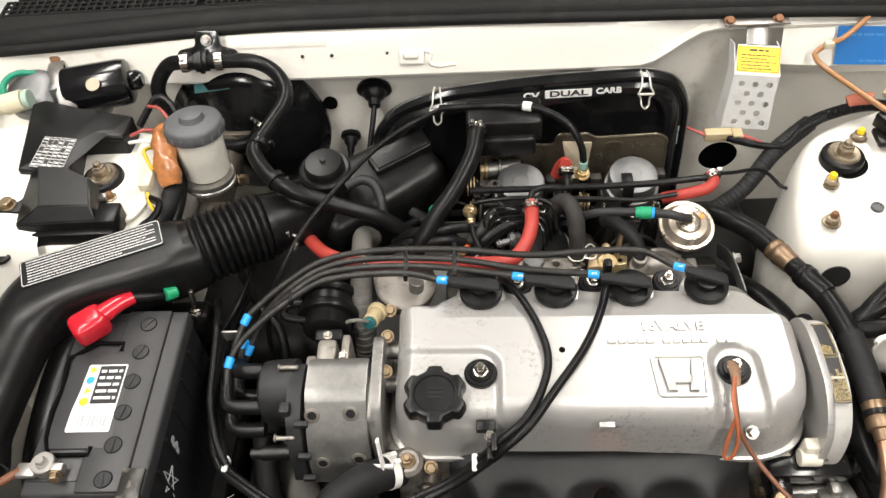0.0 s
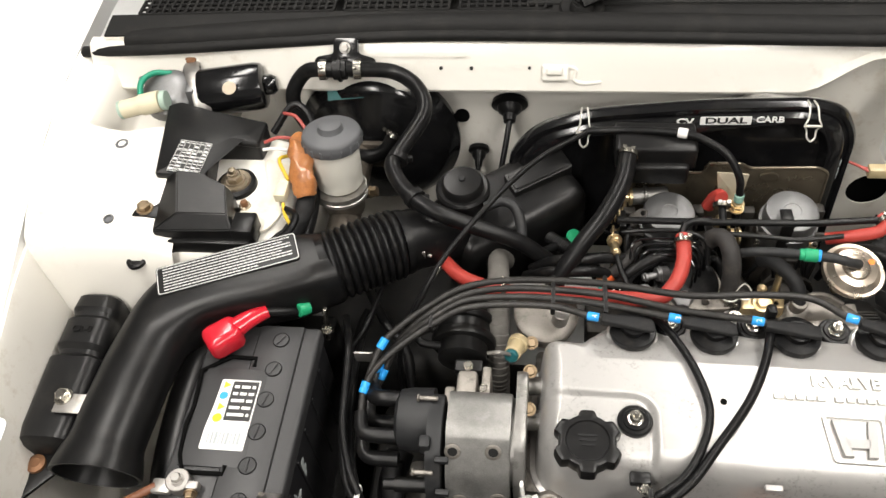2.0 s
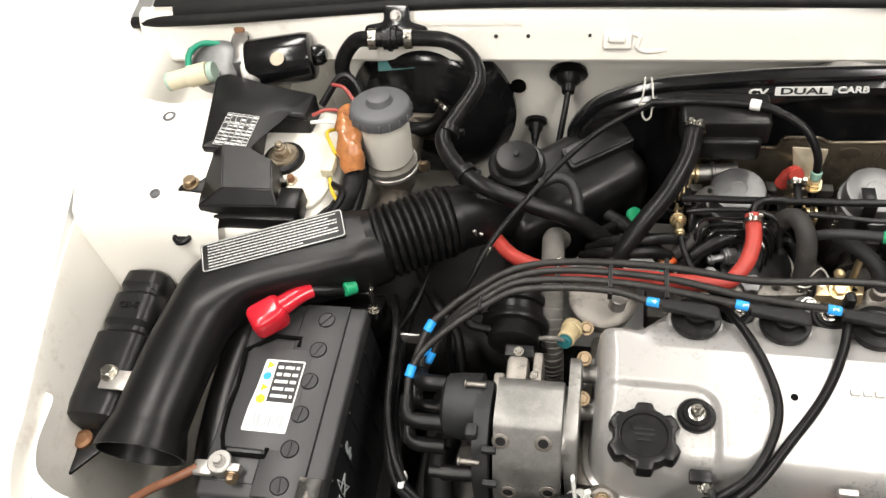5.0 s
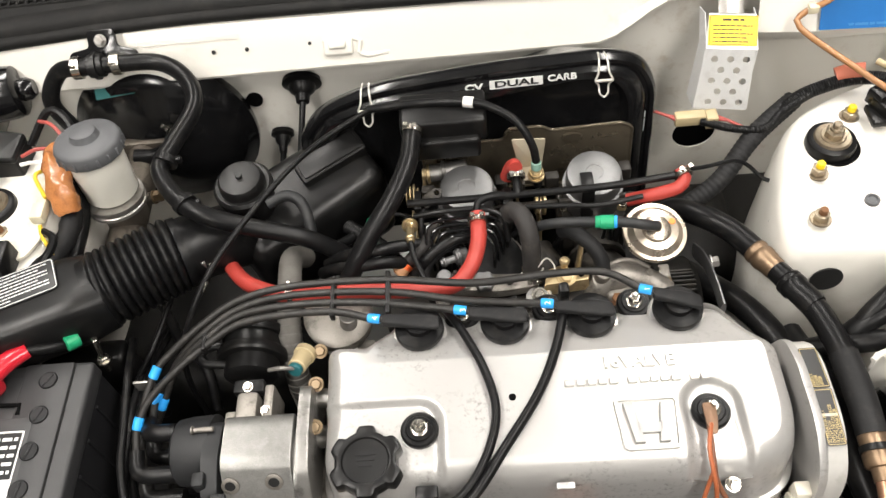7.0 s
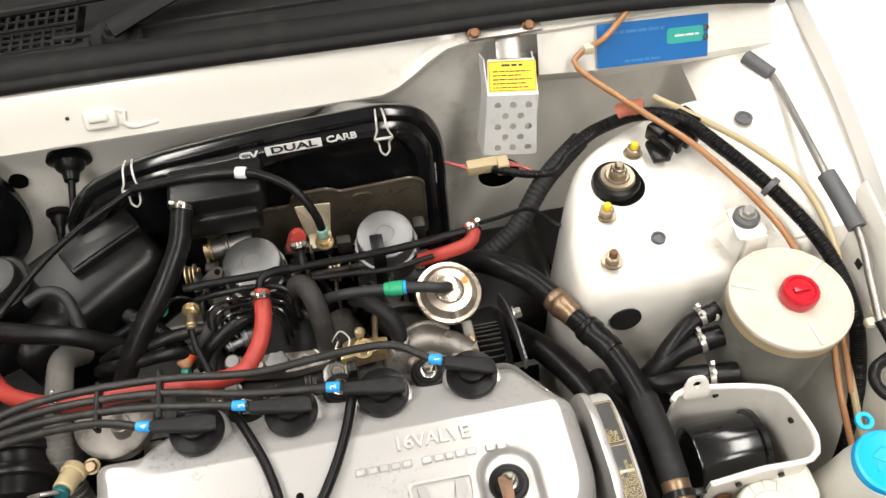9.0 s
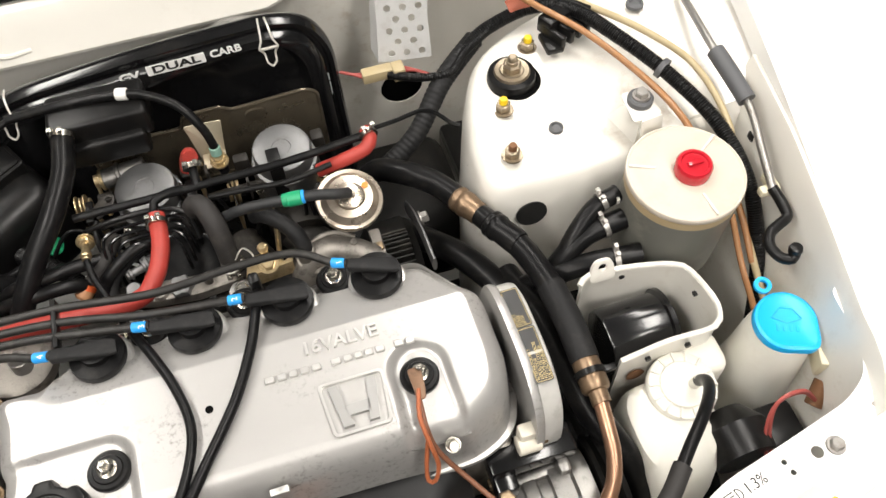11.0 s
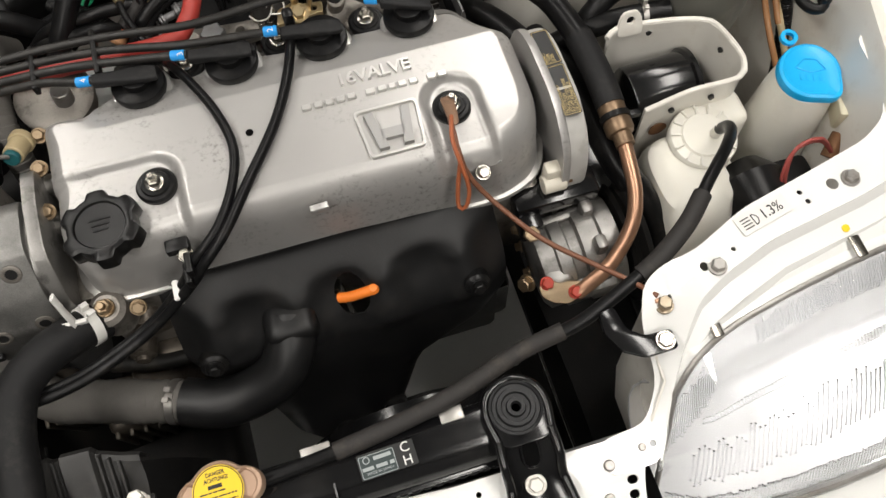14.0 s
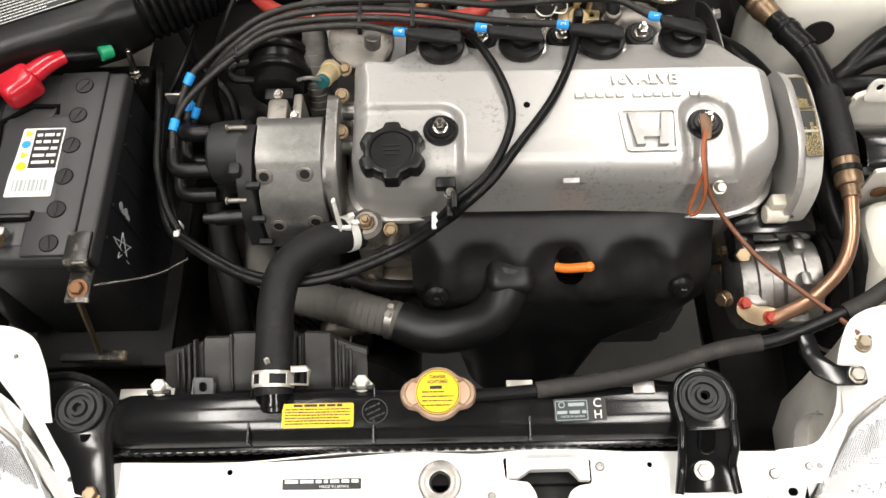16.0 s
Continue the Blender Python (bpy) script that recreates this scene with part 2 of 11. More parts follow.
# ---- world and lights ----
world = bpy.data.worlds.new("world")
scene.world = world
world.use_nodes = True
world.node_tree.nodes["Background"].inputs["Color"].default_value = (1.0, 0.98, 0.95, 1)
world.node_tree.nodes["Background"].inputs["Strength"].default_value = 0.1
LAMPS = [(-0.9, 0.2, 2.62), (0.9, 0.2, 2.62), (-0.9, 1.9, 2.62), (0.9, 1.9, 2.62), (-0.8, -1.5, 2.62), (0.8, -1.5, 2.62)]
for lx, ly, lz in LAMPS:
    la = bpy.data.lights.new("ceiling_lamp_light", "AREA")
    la.shape, la.size, la.size_y, la.energy, la.color = "RECTANGLE", 0.30, 1.25, 31.0 if 0 < ly < 1 else 24.0 if ly > 1 else 29.0, (1.0, 0.95, 0.885)
    lo = new("ceiling_lamp_light", la)
    lo.location = (lx, ly, lz - 0.012)

# ---- materials ----
M_WHITE = mat("white_car_paint", (0.74, 0.715, 0.655), 0.30, vary=0.03, scale=6, bump=0.02, coat=0.35, dirt=(0.36, 0.26, 0.15), dirt_amt=0.55, dirt_scale=38, patch=6)
M_WHITE_CLEAN = mat("white_fender_paint", (0.82, 0.82, 0.80), 0.2, vary=0.015, scale=5, bump=0.01, coat=0.8)
M_BLACK_GLOSS = mat("glossy_black_paint", (0.0055, 0.0055, 0.006), 0.17, vary=0.3, scale=30, bump=0.12, coat=0.2, dirt=(0.035, 0.033, 0.03), dirt_amt=0.35)
M_BLACK_PLASTIC = mat("satin_black_plastic", (0.0068, 0.0067, 0.0068), 0.33, vary=0.3, scale=60, bump=0.25, fine=1400, dirt=(0.024, 0.022, 0.019), dirt_amt=0.5, dirt_scale=40, rough_vary=0.35, spec=0.3)
M_BLACK_MATTE = mat("matt_black_coating", (0.016, 0.0155, 0.0145), 0.5, vary=0.4, scale=50, bump=0.6, fine=600, dirt=(0.07, 0.06, 0.048), dirt_amt=0.8, rough_vary=0.35, spec=0.3)
# near-black for low parts: the bay's deep shade is put into the colour
M_DEEP = mat("deep_bay_shade_black", (0.0075, 0.0072, 0.0068), 0.55, vary=0.5, scale=30, bump=0.5, fine=500, dirt=(0.028, 0.024, 0.019), dirt_amt=0.6, dirt_scale=25, spec=0.25)
M_COWL = mat("faded_black_cowl", (0.009, 0.0088, 0.0085), 0.62, vary=0.25, scale=60, bump=0.25, dirt=(0.03, 0.028, 0.025), dirt_amt=0.5, dirt_scale=30, spec=0.22)
M_RUBBER = mat("black_rubber_hose", (0.0055, 0.0055, 0.0058), 0.33, vary=0.3, scale=90, bump=0.3, dirt=(0.035, 0.032, 0.028), dirt_amt=0.5, dirt_scale=70, spec=0.22, rough_vary=0.35)
M_LEAD = mat("dusty_ignition_cable", (0.018, 0.017, 0.016), 0.42, vary=0.25, scale=80, bump=0.2, dirt=(0.10, 0.09, 0.08), dirt_amt=0.4, dirt_scale=60, spec=0.35)
M_RUBBER_GREY = mat("weathered_grey_rubber", (0.016, 0.0165, 0.0175), 0.5, vary=0.3, scale=70, bump=0.4, dirt=(0.07, 0.064, 0.058), dirt_amt=0.4, spec=0.4)
M_RUBBER_MATT = mat("matt_rubber_boot", (0.010, 0.010, 0.0105), 0.6, vary=0.3, scale=120, bump=0.5, dirt=(0.045, 0.042, 0.038), dirt_amt=0.5, dirt_scale=60, spec=0.3)
# flat black: the shade inside holes and grooves is painted with this
M_RECESS_SHADE = mat("painted_recess_shade", (0.002, 0.002, 0.002), 0.9, vary=0.1, bump=0, spec=0.1)
M_SLEEVE = mat("aged_sleeve_rubber", (0.028, 0.026, 0.025), 0.6, vary=0.2, scale=70, bump=0.3, dirt=(0.10, 0.085, 0.07), dirt_amt=0.5, dirt_scale=50, spec=0.3)
M_HEAT = mat("burnt_black_shield", (0.0085, 0.0085, 0.0088), 0.40, vary=0.4, scale=30, bump=0.5, fine=700, dirt=(0.022, 0.020, 0.018), dirt_amt=0.6, dirt_scale=30, spec=0.4, rough_vary=0.35)
M_CAN = mat("gold_tinted_can", (0.45, 0.39, 0.32), 0.28, metal=0.9, vary=0.15, scale=60, bump=0.1, dirt=(0.2, 0.15, 0.1), dirt_amt=0.5, dirt_scale=80)
M_FLANGE = mat("brown_stained_flange", (0.17, 0.10, 0.062), 0.45, metal=0.6, vary=0.3, scale=80, bump=0.3, dirt=(0.08, 0.05, 0.035), dirt_amt=0.7, dirt_scale=90)
M_GRIME = mat("oily_grimy_casting", (0.13, 0.112, 0.092), 0.45, metal=0.6, vary=0.5, scale=45, bump=0.8, fine=500, dirt=(0.012, 0.010, 0.008), dirt_amt=1.0, dirt_scale=50)
M_COVER = mat("silver_painted_casting", (0.46, 0.45, 0.435), 0.36, metal=0.5, vary=0.07, scale=14, bump=0.2, fine=1500, dirt=(0.075, 0.06, 0.045), dirt_amt=1.0, dirt_scale=190, patch=15)
M_COVER_WORN = mat("polished_raised_silver", (0.60, 0.59, 0.57), 0.3, metal=0.6, vary=0.05, scale=40, bump=0.1)
M_TIMING = mat("pale_grey_cover_paint", (0.46, 0.45, 0.425), 0.34, vary=0.05, scale=20, bump=0.1, dirt=(0.22, 0.2, 0.17), dirt_amt=0.6, dirt_scale=60, patch=15)
M_ALU = mat("cast_aluminium", (0.27, 0.262, 0.25), 0.40, metal=0.85, vary=0.4, scale=30, bump=0.8, fine=900, dirt=(0.035, 0.03, 0.025), dirt_amt=1.0, dirt_scale=32)
M_ALU_DULL = mat("stained_aluminium", (0.27, 0.25, 0.225), 0.5, metal=0.75, vary=0.35, scale=40, bump=0.6, fine=600, dirt=(0.03, 0.024, 0.018), dirt_amt=0.9, dirt_scale=60)
M_ZINC = mat("gold_passivated_zinc", (0.56, 0.44, 0.26), 0.3, metal=0.85, vary=0.25, scale=70, bump=0.2, dirt=(0.16, 0.10, 0.05), dirt_amt=0.7, dirt_scale=90)
# near-black metal of carburettor bodies, linkage levers and intake runners
M_DARK_CAST = mat("near_black_casting", (0.030, 0.027, 0.024), 0.5, metal=0.3, vary=0.5, scale=45, bump=0.7, fine=500, dirt=(0.09, 0.078, 0.062), dirt_amt=0.7, dirt_scale=45, spec=0.4)
M_ALU_LIGHT = mat("machined_aluminium", (0.195, 0.195, 0.196), 0.45, metal=0.8, vary=0.22, scale=30, bump=0.35, dirt=(0.12, 0.115, 0.105), dirt_amt=0.7, dirt_scale=70)
M_STEEL = mat("zinc_plated_steel", (0.40, 0.38, 0.34), 0.26, metal=1.0, vary=0.12, scale=80, bump=0.1)
M_STEEL_DULL = mat("dull_galvanised_steel", (0.37, 0.355, 0.335), 0.4, metal=0.85, vary=0.15, scale=60, bump=0.15, dirt=(0.16, 0.12, 0.08), dirt_amt=0.6, dirt_scale=90)
M_STEEL_PALE = mat("pale_zinc_spring", (0.62, 0.60, 0.55), 0.38, metal=0.5, vary=0.12, scale=60, bump=0.1, dirt=(0.3, 0.26, 0.2), dirt_amt=0.3)
M_BRASS = mat("yellow_passivated_steel", (0.30, 0.225, 0.145), 0.42, metal=0.95, vary=0.35, scale=120, bump=0.15, dirt=(0.12, 0.06, 0.03), dirt_amt=0.5, dirt_scale=120)
M_COPPER = mat("copper_coloured_pipe", (0.44, 0.255, 0.165), 0.34, metal=0.85, vary=0.15, scale=60, bump=0.1, dirt=(0.2, 0.1, 0.06), dirt_amt=0.4)
M_RUST = mat("rusty_bolt", (0.20, 0.10, 0.05), 0.6, metal=0.5, vary=0.4, scale=150, bump=0.4)
M_BRONZE = mat("bronze_tinted_plate", (0.20, 0.17, 0.125), 0.28, metal=0.85, vary=0.2, scale=30, bump=0.15, dirt=(0.05, 0.04, 0.03), dirt_amt=0.5)
M_RED = mat("red_silicone_hose", (0.36, 0.040, 0.030), 0.5, vary=0.2, scale=80, bump=0.5, fine=1500, dirt=(0.24, 0.035, 0.022), dirt_amt=0.5, dirt_scale=60)
M_RED_SHINY = mat("red_plastic", (0.47, 0.014, 0.026), 0.22, vary=0.08, scale=40, bump=0.05, coat=0.3)
M_BLUE_TAPE = mat("blue_tape", (0.02, 0.30, 0.75), 0.45, vary=0.1, scale=100, bump=0.1)
M_BLUE_CAP = mat("blue_plastic_cap", (0.008, 0.40, 0.80), 0.35, vary=0.05, scale=40, bump=0.05)
M_GREEN = mat("green_plastic", (0.015, 0.29, 0.13), 0.4, vary=0.1, scale=60, bump=0.1)
M_ORANGE = mat("orange_plastic", (0.85, 0.22, 0.03), 0.4, vary=0.08, scale=60, bump=0.1)
M_BROWN_TUBE = mat("amber_rubber_tube", (0.34, 0.17, 0.075), 0.22, vary=0.2, scale=60, bump=0.1, dirt=(0.25, 0.13, 0.06), dirt_amt=0.5)
M_TAN_TUBE = mat("aged_clear_tube", (0.42, 0.34, 0.20), 0.35, vary=0.15, scale=60, bump=0.1)
M_BROWN_WIRE = mat("brown_wire_insulation", (0.16, 0.065, 0.035), 0.45, vary=0.2, scale=80, bump=0.1)
M_ORANGE_WIRE = mat("orange_brown_wire", (0.34, 0.10, 0.04), 0.45, vary=0.2, scale=80, bump=0.1)
M_MILKY = mat("milky_plastic_tank", (0.72, 0.70, 0.63), 0.38, vary=0.05, scale=25, bump=0.06, sss=0.25, dirt=(0.5, 0.45, 0.34), dirt_amt=0.3, dirt_scale=12)
M_FLUID = mat("tank_filled_with_fluid", (0.15, 0.148, 0.13), 0.35, vary=0.12, scale=20, bump=0.06, sss=0.05, dirt=(0.38, 0.36, 0.30), dirt_amt=0.5, dirt_scale=15)
M_FLUID_LINE = mat("stained_fluid_line", (0.47, 0.36, 0.21), 0.38, vary=0.12, scale=30, bump=0.06)
M_GREY_CAP = mat("grey_plastic_cap", (0.095, 0.097, 0.102), 0.5, vary=0.08, scale=60, bump=0.1)
M_BATTERY = mat("battery_lid_plastic", (0.034, 0.034, 0.035), 0.45, vary=0.15, scale=90, bump=0.3, fine=1500)
M_BATTERY_CASE = mat("battery_case_plastic", (0.010, 0.010, 0.011), 0.38, vary=0.2, scale=60, bump=0.15)
M_LABEL_WHITE = mat("white_label", (0.75, 0.74, 0.71), 0.45, vary=0.04, scale=60, bump=0.03)
M_LABEL_YELLOW = mat("yellow_label", (0.80, 0.55, 0.015), 0.42, vary=0.04, scale=60, bump=0.03)
M_LABEL_BLACK = mat("black_label_and_hole_fill", (0.012, 0.012, 0.012), 0.4, vary=0.1, scale=60, bump=0.03)
M_LABEL_BLUE = mat("blue_plate", (0.014, 0.13, 0.38), 0.4, vary=0.2, scale=40, bump=0.05)
M_LABEL_TEAL = mat("teal_sticker", (0.04, 0.36, 0.31), 0.4, vary=0.06, scale=60, bump=0.03)
M_PRINT_BLACK = mat("black_print", (0.015, 0.015, 0.015), 0.5, vary=0.05, bump=0)
M_PRINT_WHITE = mat("white_print", (0.72, 0.72, 0.70), 0.5, vary=0.05, bump=0)
M_PRINT_GOLD = mat("gold_print", (0.50, 0.38, 0.16), 0.45, vary=0.05, bump=0)
M_PRINT_GREY = mat("grey_print", (0.35, 0.38, 0.38), 0.5, vary=0.05, bump=0)
M_WRAP = mat("grey_heat_wrap", (0.12, 0.113, 0.103), 0.8, vary=0.45, scale=70, bump=0.5, fine=1200)
M_AMBER = mat("amber_tape", (0.42, 0.17, 0.06), 0.25, vary=0.9, scale=30, bump=0.8, coat=0.3, sss=0.2, dirt=(0.10, 0.035, 0.018), dirt_amt=1.0, dirt_scale=45)
M_CREAM = mat("cream_connector", (0.60, 0.55, 0.40), 0.42, vary=0.08, scale=60, bump=0.08)
M_CREAM_PAINT = mat("aged_white_paint", (0.66, 0.62, 0.53), 0.42, vary=0.06, scale=18, bump=0.12, dirt=(0.36, 0.28, 0.18), dirt_amt=0.5, dirt_scale=22)
M_GREEN_WIRE = mat("green_wire_insulation", (0.01, 0.22, 0.13), 0.45, vary=0.1, scale=80, bump=0.05)
M_YELLOW_WIRE = mat("yellow_wire_insulation", (0.62, 0.42, 0.03), 0.45, vary=0.1, scale=80, bump=0.05)
M_PINK_WIRE = mat("red_wire_insulation", (0.34, 0.07, 0.06), 0.45, vary=0.1, scale=80, bump=0.05)
M_CHROME = mat("reflector_chrome", (0.84, 0.84, 0.85), 0.22, metal=0.6, vary=0.05, scale=30, bump=0.03)
M_GLASS = mat("headlamp_glass", (0.97, 0.98, 0.99), 0.04, vary=0.01, bump=0.0, trans=1.0, ior=1.5)
M_FLOOR = mat("painted_concrete_floor", (0.78, 0.78, 0.77), 0.5, vary=0.05, scale=4, bump=0.2, fine=120, dirt=(0.5, 0.49, 0.48), dirt_amt=0.4, dirt_scale=2)
M_ROOM = mat("grey_wall_paint", (0.20, 0.20, 0.195), 0.6, vary=0.03, scale=3, bump=0.05)
M_LAMP = glow("lamp_diffuser", (1.0, 0.97, 0.93), 6.0)

# ---- the garage ----
def slab(name, c, s, m, label):
    bm = bmesh.new()
    box(bm, c, s, 0.0)
    return single(name, bm, m, label, "room part", kind="structure", smooth=False)


slab("floor", (0, 0.6, -0.05), (7.4, 7.4, 0.1), M_FLOOR, "grey painted concrete garage floor")
slab("ceiling", (0, 0.6, 2.75), (7.4, 7.4, 0.1), M_ROOM, "plain grey garage ceiling")
slab("wall_north", (0, 4.25, 1.35), (7.2, 0.1, 2.7), M_ROOM, "plain grey garage wall")
slab("wall_south", (0, -3.05, 1.35), (7.2, 0.1, 2.7), M_ROOM, "plain grey garage wall")
slab("wall_west", (-3.65, 0.6, 1.35), (0.1, 7.4, 2.7), M_ROOM, "plain grey garage wall")
slab("wall_east", (3.65, 0.6, 1.35), (0.1, 7.4, 2.7), M_ROOM, "plain grey garage wall")
for lx, ly, lz in LAMPS:
    lamp = thing("ceiling_lamp", (lx, ly, 2.7), "flat white ceiling lamp with a lit diffuser", "lamp", "ceiling lamps")
    bm = bmesh.new()
    box(bm, (lx, ly, 2.675), (0.40, 1.30, 0.05), 0.004)
    part("housing", bm, M_ROOM, lamp)
    bm = bmesh.new()
    box(bm, (lx, ly, 2.644), (0.36, 1.26, 0.012), 0.003)
    part("diffuser", bm, M_LAMP, lamp)

# ---- the car's body ----
body = thing("white_car", (0, 0.5, 0.0), "white hatchback car with its open engine bay", "car")
XZ = Matrix(((1, 0, 0, 0), (0, 0, -1, 0), (0, 1, 0, 0), (0, 0, 0, 1)))  # a sheet that faces the car's front


def at_y(y):
    return Matrix.Translation((0, y, 0)) @ XZ


bm = bmesh.new()
plate(bm, [(-0.72, 0.30), (0.66, 0.30), (0.66, 0.80), (-0.72, 0.80)], 0.002, at_y(0.95),
      holes=[circle(-0.225, 0.6675, 0.0105, 20), circle(0.372, 0.530, 0.030, 24), circle(0.43, 0.372, 0.008), circle(0.484, 0.325, 0.008)])
part("firewall", bm, M_WHITE, body)
# pressed swages on the firewall
for sx, sz, wx, wz in ((0.43, 0.715, 0.13, 0.05), (-0.45, 0.68, 0.10, 0.12)):
    bm = bmesh.new()
    box(bm, (sx, 0.9515, sz), (wx, 0.011, wz), 0.0052, 4)
    part("swage", bm, M_WHITE, body)
# black disc over the firewall hole, painted for the shade inside
bm = bmesh.new()
lathe(bm, [(0, 0), (0.0112, 0), (0.0112, 0.0006), (0, 0.0006)], up((-0.225, 0.9462, 0.6675), (0, -1, 0)), 20)
part("hole", bm, M_RECESS_SHADE, body)


def ledge_row(x):
    k = min(1, max(0, (x - 0.215) / 0.10))
    k = k * k * (3 - 2 * k)
    drop = 0.735 + 0.047 * k
    out = 0.917 + 0.012 * k
    mid = max(drop + 0.008, 0.766)
    return [(x, 0.955, drop - 0.004), (x, out + 0.012, drop - 0.002), (x, out, drop + 0.001), (x, out - 0.001, drop + 0.005),
            (x, out + 0.012, mid), (x, 0.938, 0.787), (x, 0.944, 0.794), (x, 0.958, 0.796)]


bm = bmesh.new()
sheet(bm, [ledge_row(-0.742 + 0.02 * i) for i in range(70)])
part("cowl_ledge", bm, M_WHITE, body)
bm = bmesh.new()
BKM = axes((-0.094, 0.926, 0.7615), (1, 0, 0), y=(0, 0.5, 0.86))
box(bm, (0, 0, 0), (0.036, 0.022, 0.009), 0.0035, 3, m=BKM)
box(bm, (-0.001, 0.003, 0.004), (0.022, 0.011, 0.009), 0.003, 3, m=BKM)
tube(bm, [tuple(BKM @ Vector(p)) for p in ((0.018, 0.008, -0.001), (0.027, 0.004, 0.0), (0.024, -0.008, 0.0), (0.034, -0.014, -0.002), (0.06, -0.012, -0.003))], 0.003, 8)
part("bracket", bm, M_WHITE, body)
# black discs stand for the dark inside the ledge holes
bm = bmesh.new()
for hx, hz, hr in ((0.028, 0.779, 0.0033), (-0.205, 0.7665, 0.0026), (-0.246, 0.7665, 0.0026), (-0.128, 0.767, 0.0022), (0.205, 0.788, 0.0022)):
    lathe(bm, [(0, 0), (hr, 0), (hr, 0.001), (0, 0.001)], up((hx, 0.9285 + (hz - 0.766) * 0.62, hz), (0, -0.86, 0.5)), 12)
pieces("painted_ledge_hole", bm, M_LABEL_BLACK, body)
bm = bmesh.new()
bars(bm, axes((-0.285, 0.9345, 0.7835), (1, 0, 0), z=(0, -0.9, 0.45)), 1, 0.145, 0.01, 0.006, 3)
part("stamp", bm, M_WHITE, body)

# right-hand cowl side with its sloped panel
bm = bmesh.new()
rows = []
for i in range(13):
    x = 0.405 + 0.024 * i
    k = min(1, i / 3)
    rows.append([(x, 0.950, 0.700), (x, 0.918 - 0.01 * k, 0.722), (x, 0.910 - 0.008 * k, 0.738), (x, 0.925, 0.772), (x, 0.938, 0.793), (x, 0.955, 0.796)])
sheet(bm, rows)
part("cowl_side", bm, M_WHITE, body)


def sup(cx, cy, z, a, b, e=3.0, n=44, sx=0.0, sy=0.0):
    out = []
    for i in range(n):
        t = 2 * math.pi * i / n
        c, s = math.cos(t), math.sin(t)
        out.append((cx + sx + a * math.copysign(abs(c) ** (2 / e), c), cy + sy + b * math.copysign(abs(s) ** (2 / e), s), z))
    return out


def tower(cx, cy, z, a, b, name):
    bm = bmesh.new()
    rings = [sup(cx, cy, z - 0.34, a * 1.22, b * 1.22, 3.2), sup(cx, cy, z - 0.15, a * 1.14, b * 1.12, 3.6), sup(cx, cy, z - 0.035, a * 1.05, b * 1.04, 3.8),
             sup(cx, cy, z - 0.012, a * 1.0, b * 1.0, 3.8), sup(cx, cy, z - 0.003, a * 0.94, b * 0.94, 3.6), sup(cx, cy, z, a * 0.86, b * 0.86, 3.4),
             sup(cx, cy, z + 0.002, a * 0.5, b * 0.5, 3.0)]
    loft(bm, rings)
    return part(name, bm, M_WHITE, body)


def tower_block(poly, z, name):
    """A strut tower with the outline poly, rounded at the top and drawn in a little below it."""
    c = Vector((sum(p[0] for p in poly) / len(poly), sum(p[1] for p in poly) / len(poly)))
    line = densify(rounded(poly, 0.03, 6), 0.008)

    def ring(d, h):
        return [tuple(Vector(p) + (Vector(p) - c).normalized() * d) + (h - (0.42 * max(0.0, 0.70 - p[1]) if h > z - 0.1 else 0.0),) for p in line]
    bm = bmesh.new()
    loft(bm, [ring(0.012, z - 0.34), ring(0.010, z - 0.16), ring(0.006, z - 0.05), ring(0.002, z - 0.020), ring(-0.003, z - 0.008), ring(-0.010, z - 0.0015), ring(-0.020, z), ring(-0.05, z + 0.001)])
    return part(name, bm, M_WHITE, body)


def densify(poly, step):
    out = []
    for i, p in enumerate(poly):
        p, q = Vector(p), Vector(poly[(i + 1) % len(poly)])
        k = max(1, int((q - p).length / step))
        out += [tuple(p + (q - p) * j / k) for j in range(k)]
    return out


tower_block([(0.383, 0.634), (0.380, 0.690), (0.398, 0.752), (0.424, 0.803), (0.472, 0.832), (0.570, 0.868), (0.665, 0.862), (0.668, 0.650), (0.560, 0.630)], 0.7065, "strut_tower")
tower(-0.506, 0.745, 0.712, 0.086, 0.11, "strut_tower")

# inner wings: shelf at the top, then down into the bay
GUTTER = ((0.06, 0.672), (0.28, 0.668), (0.376, 0.657), (0.475, 0.677), (0.591, 0.697), (0.808, 0.733), (1.10, 0.762))


def gutter(sgn, y):
    """Where the fender meets the bay at depth y."""
    for (y0, g0), (y1, g1) in zip(GUTTER, GUTTER[1:]):
        if y <= y1:
            break
    g = g0 + (g1 - g0) * min(1, max(0, (y - y0) / (y1 - y0)))
    return -0.018 + sgn * g


def wing(xs, prof, name):
    bm = bmesh.new()
    rows = []
    for x, dz in xs:
        rows.append([(x, y, z + dz) for y, z in prof])
    sheet(bm, rows)
    return part(name, bm, M_WHITE, body)


def shelf_z(y):
    prof = ((0.585, 0.40), (0.59, 0.50), (0.60, 0.60), (0.612, 0.67), (0.622, 0.712), (0.635, 0.732), (0.66, 0.742), (0.72, 0.752), (0.80, 0.757), (0.84, 0.762), (0.96, 0.770))
    for (y0, z0), (y1, z1) in zip(prof, prof[1:]):
        if y <= y1:
            break
    return z0 + (z1 - z0) * (y - y0) / (y1 - y0)


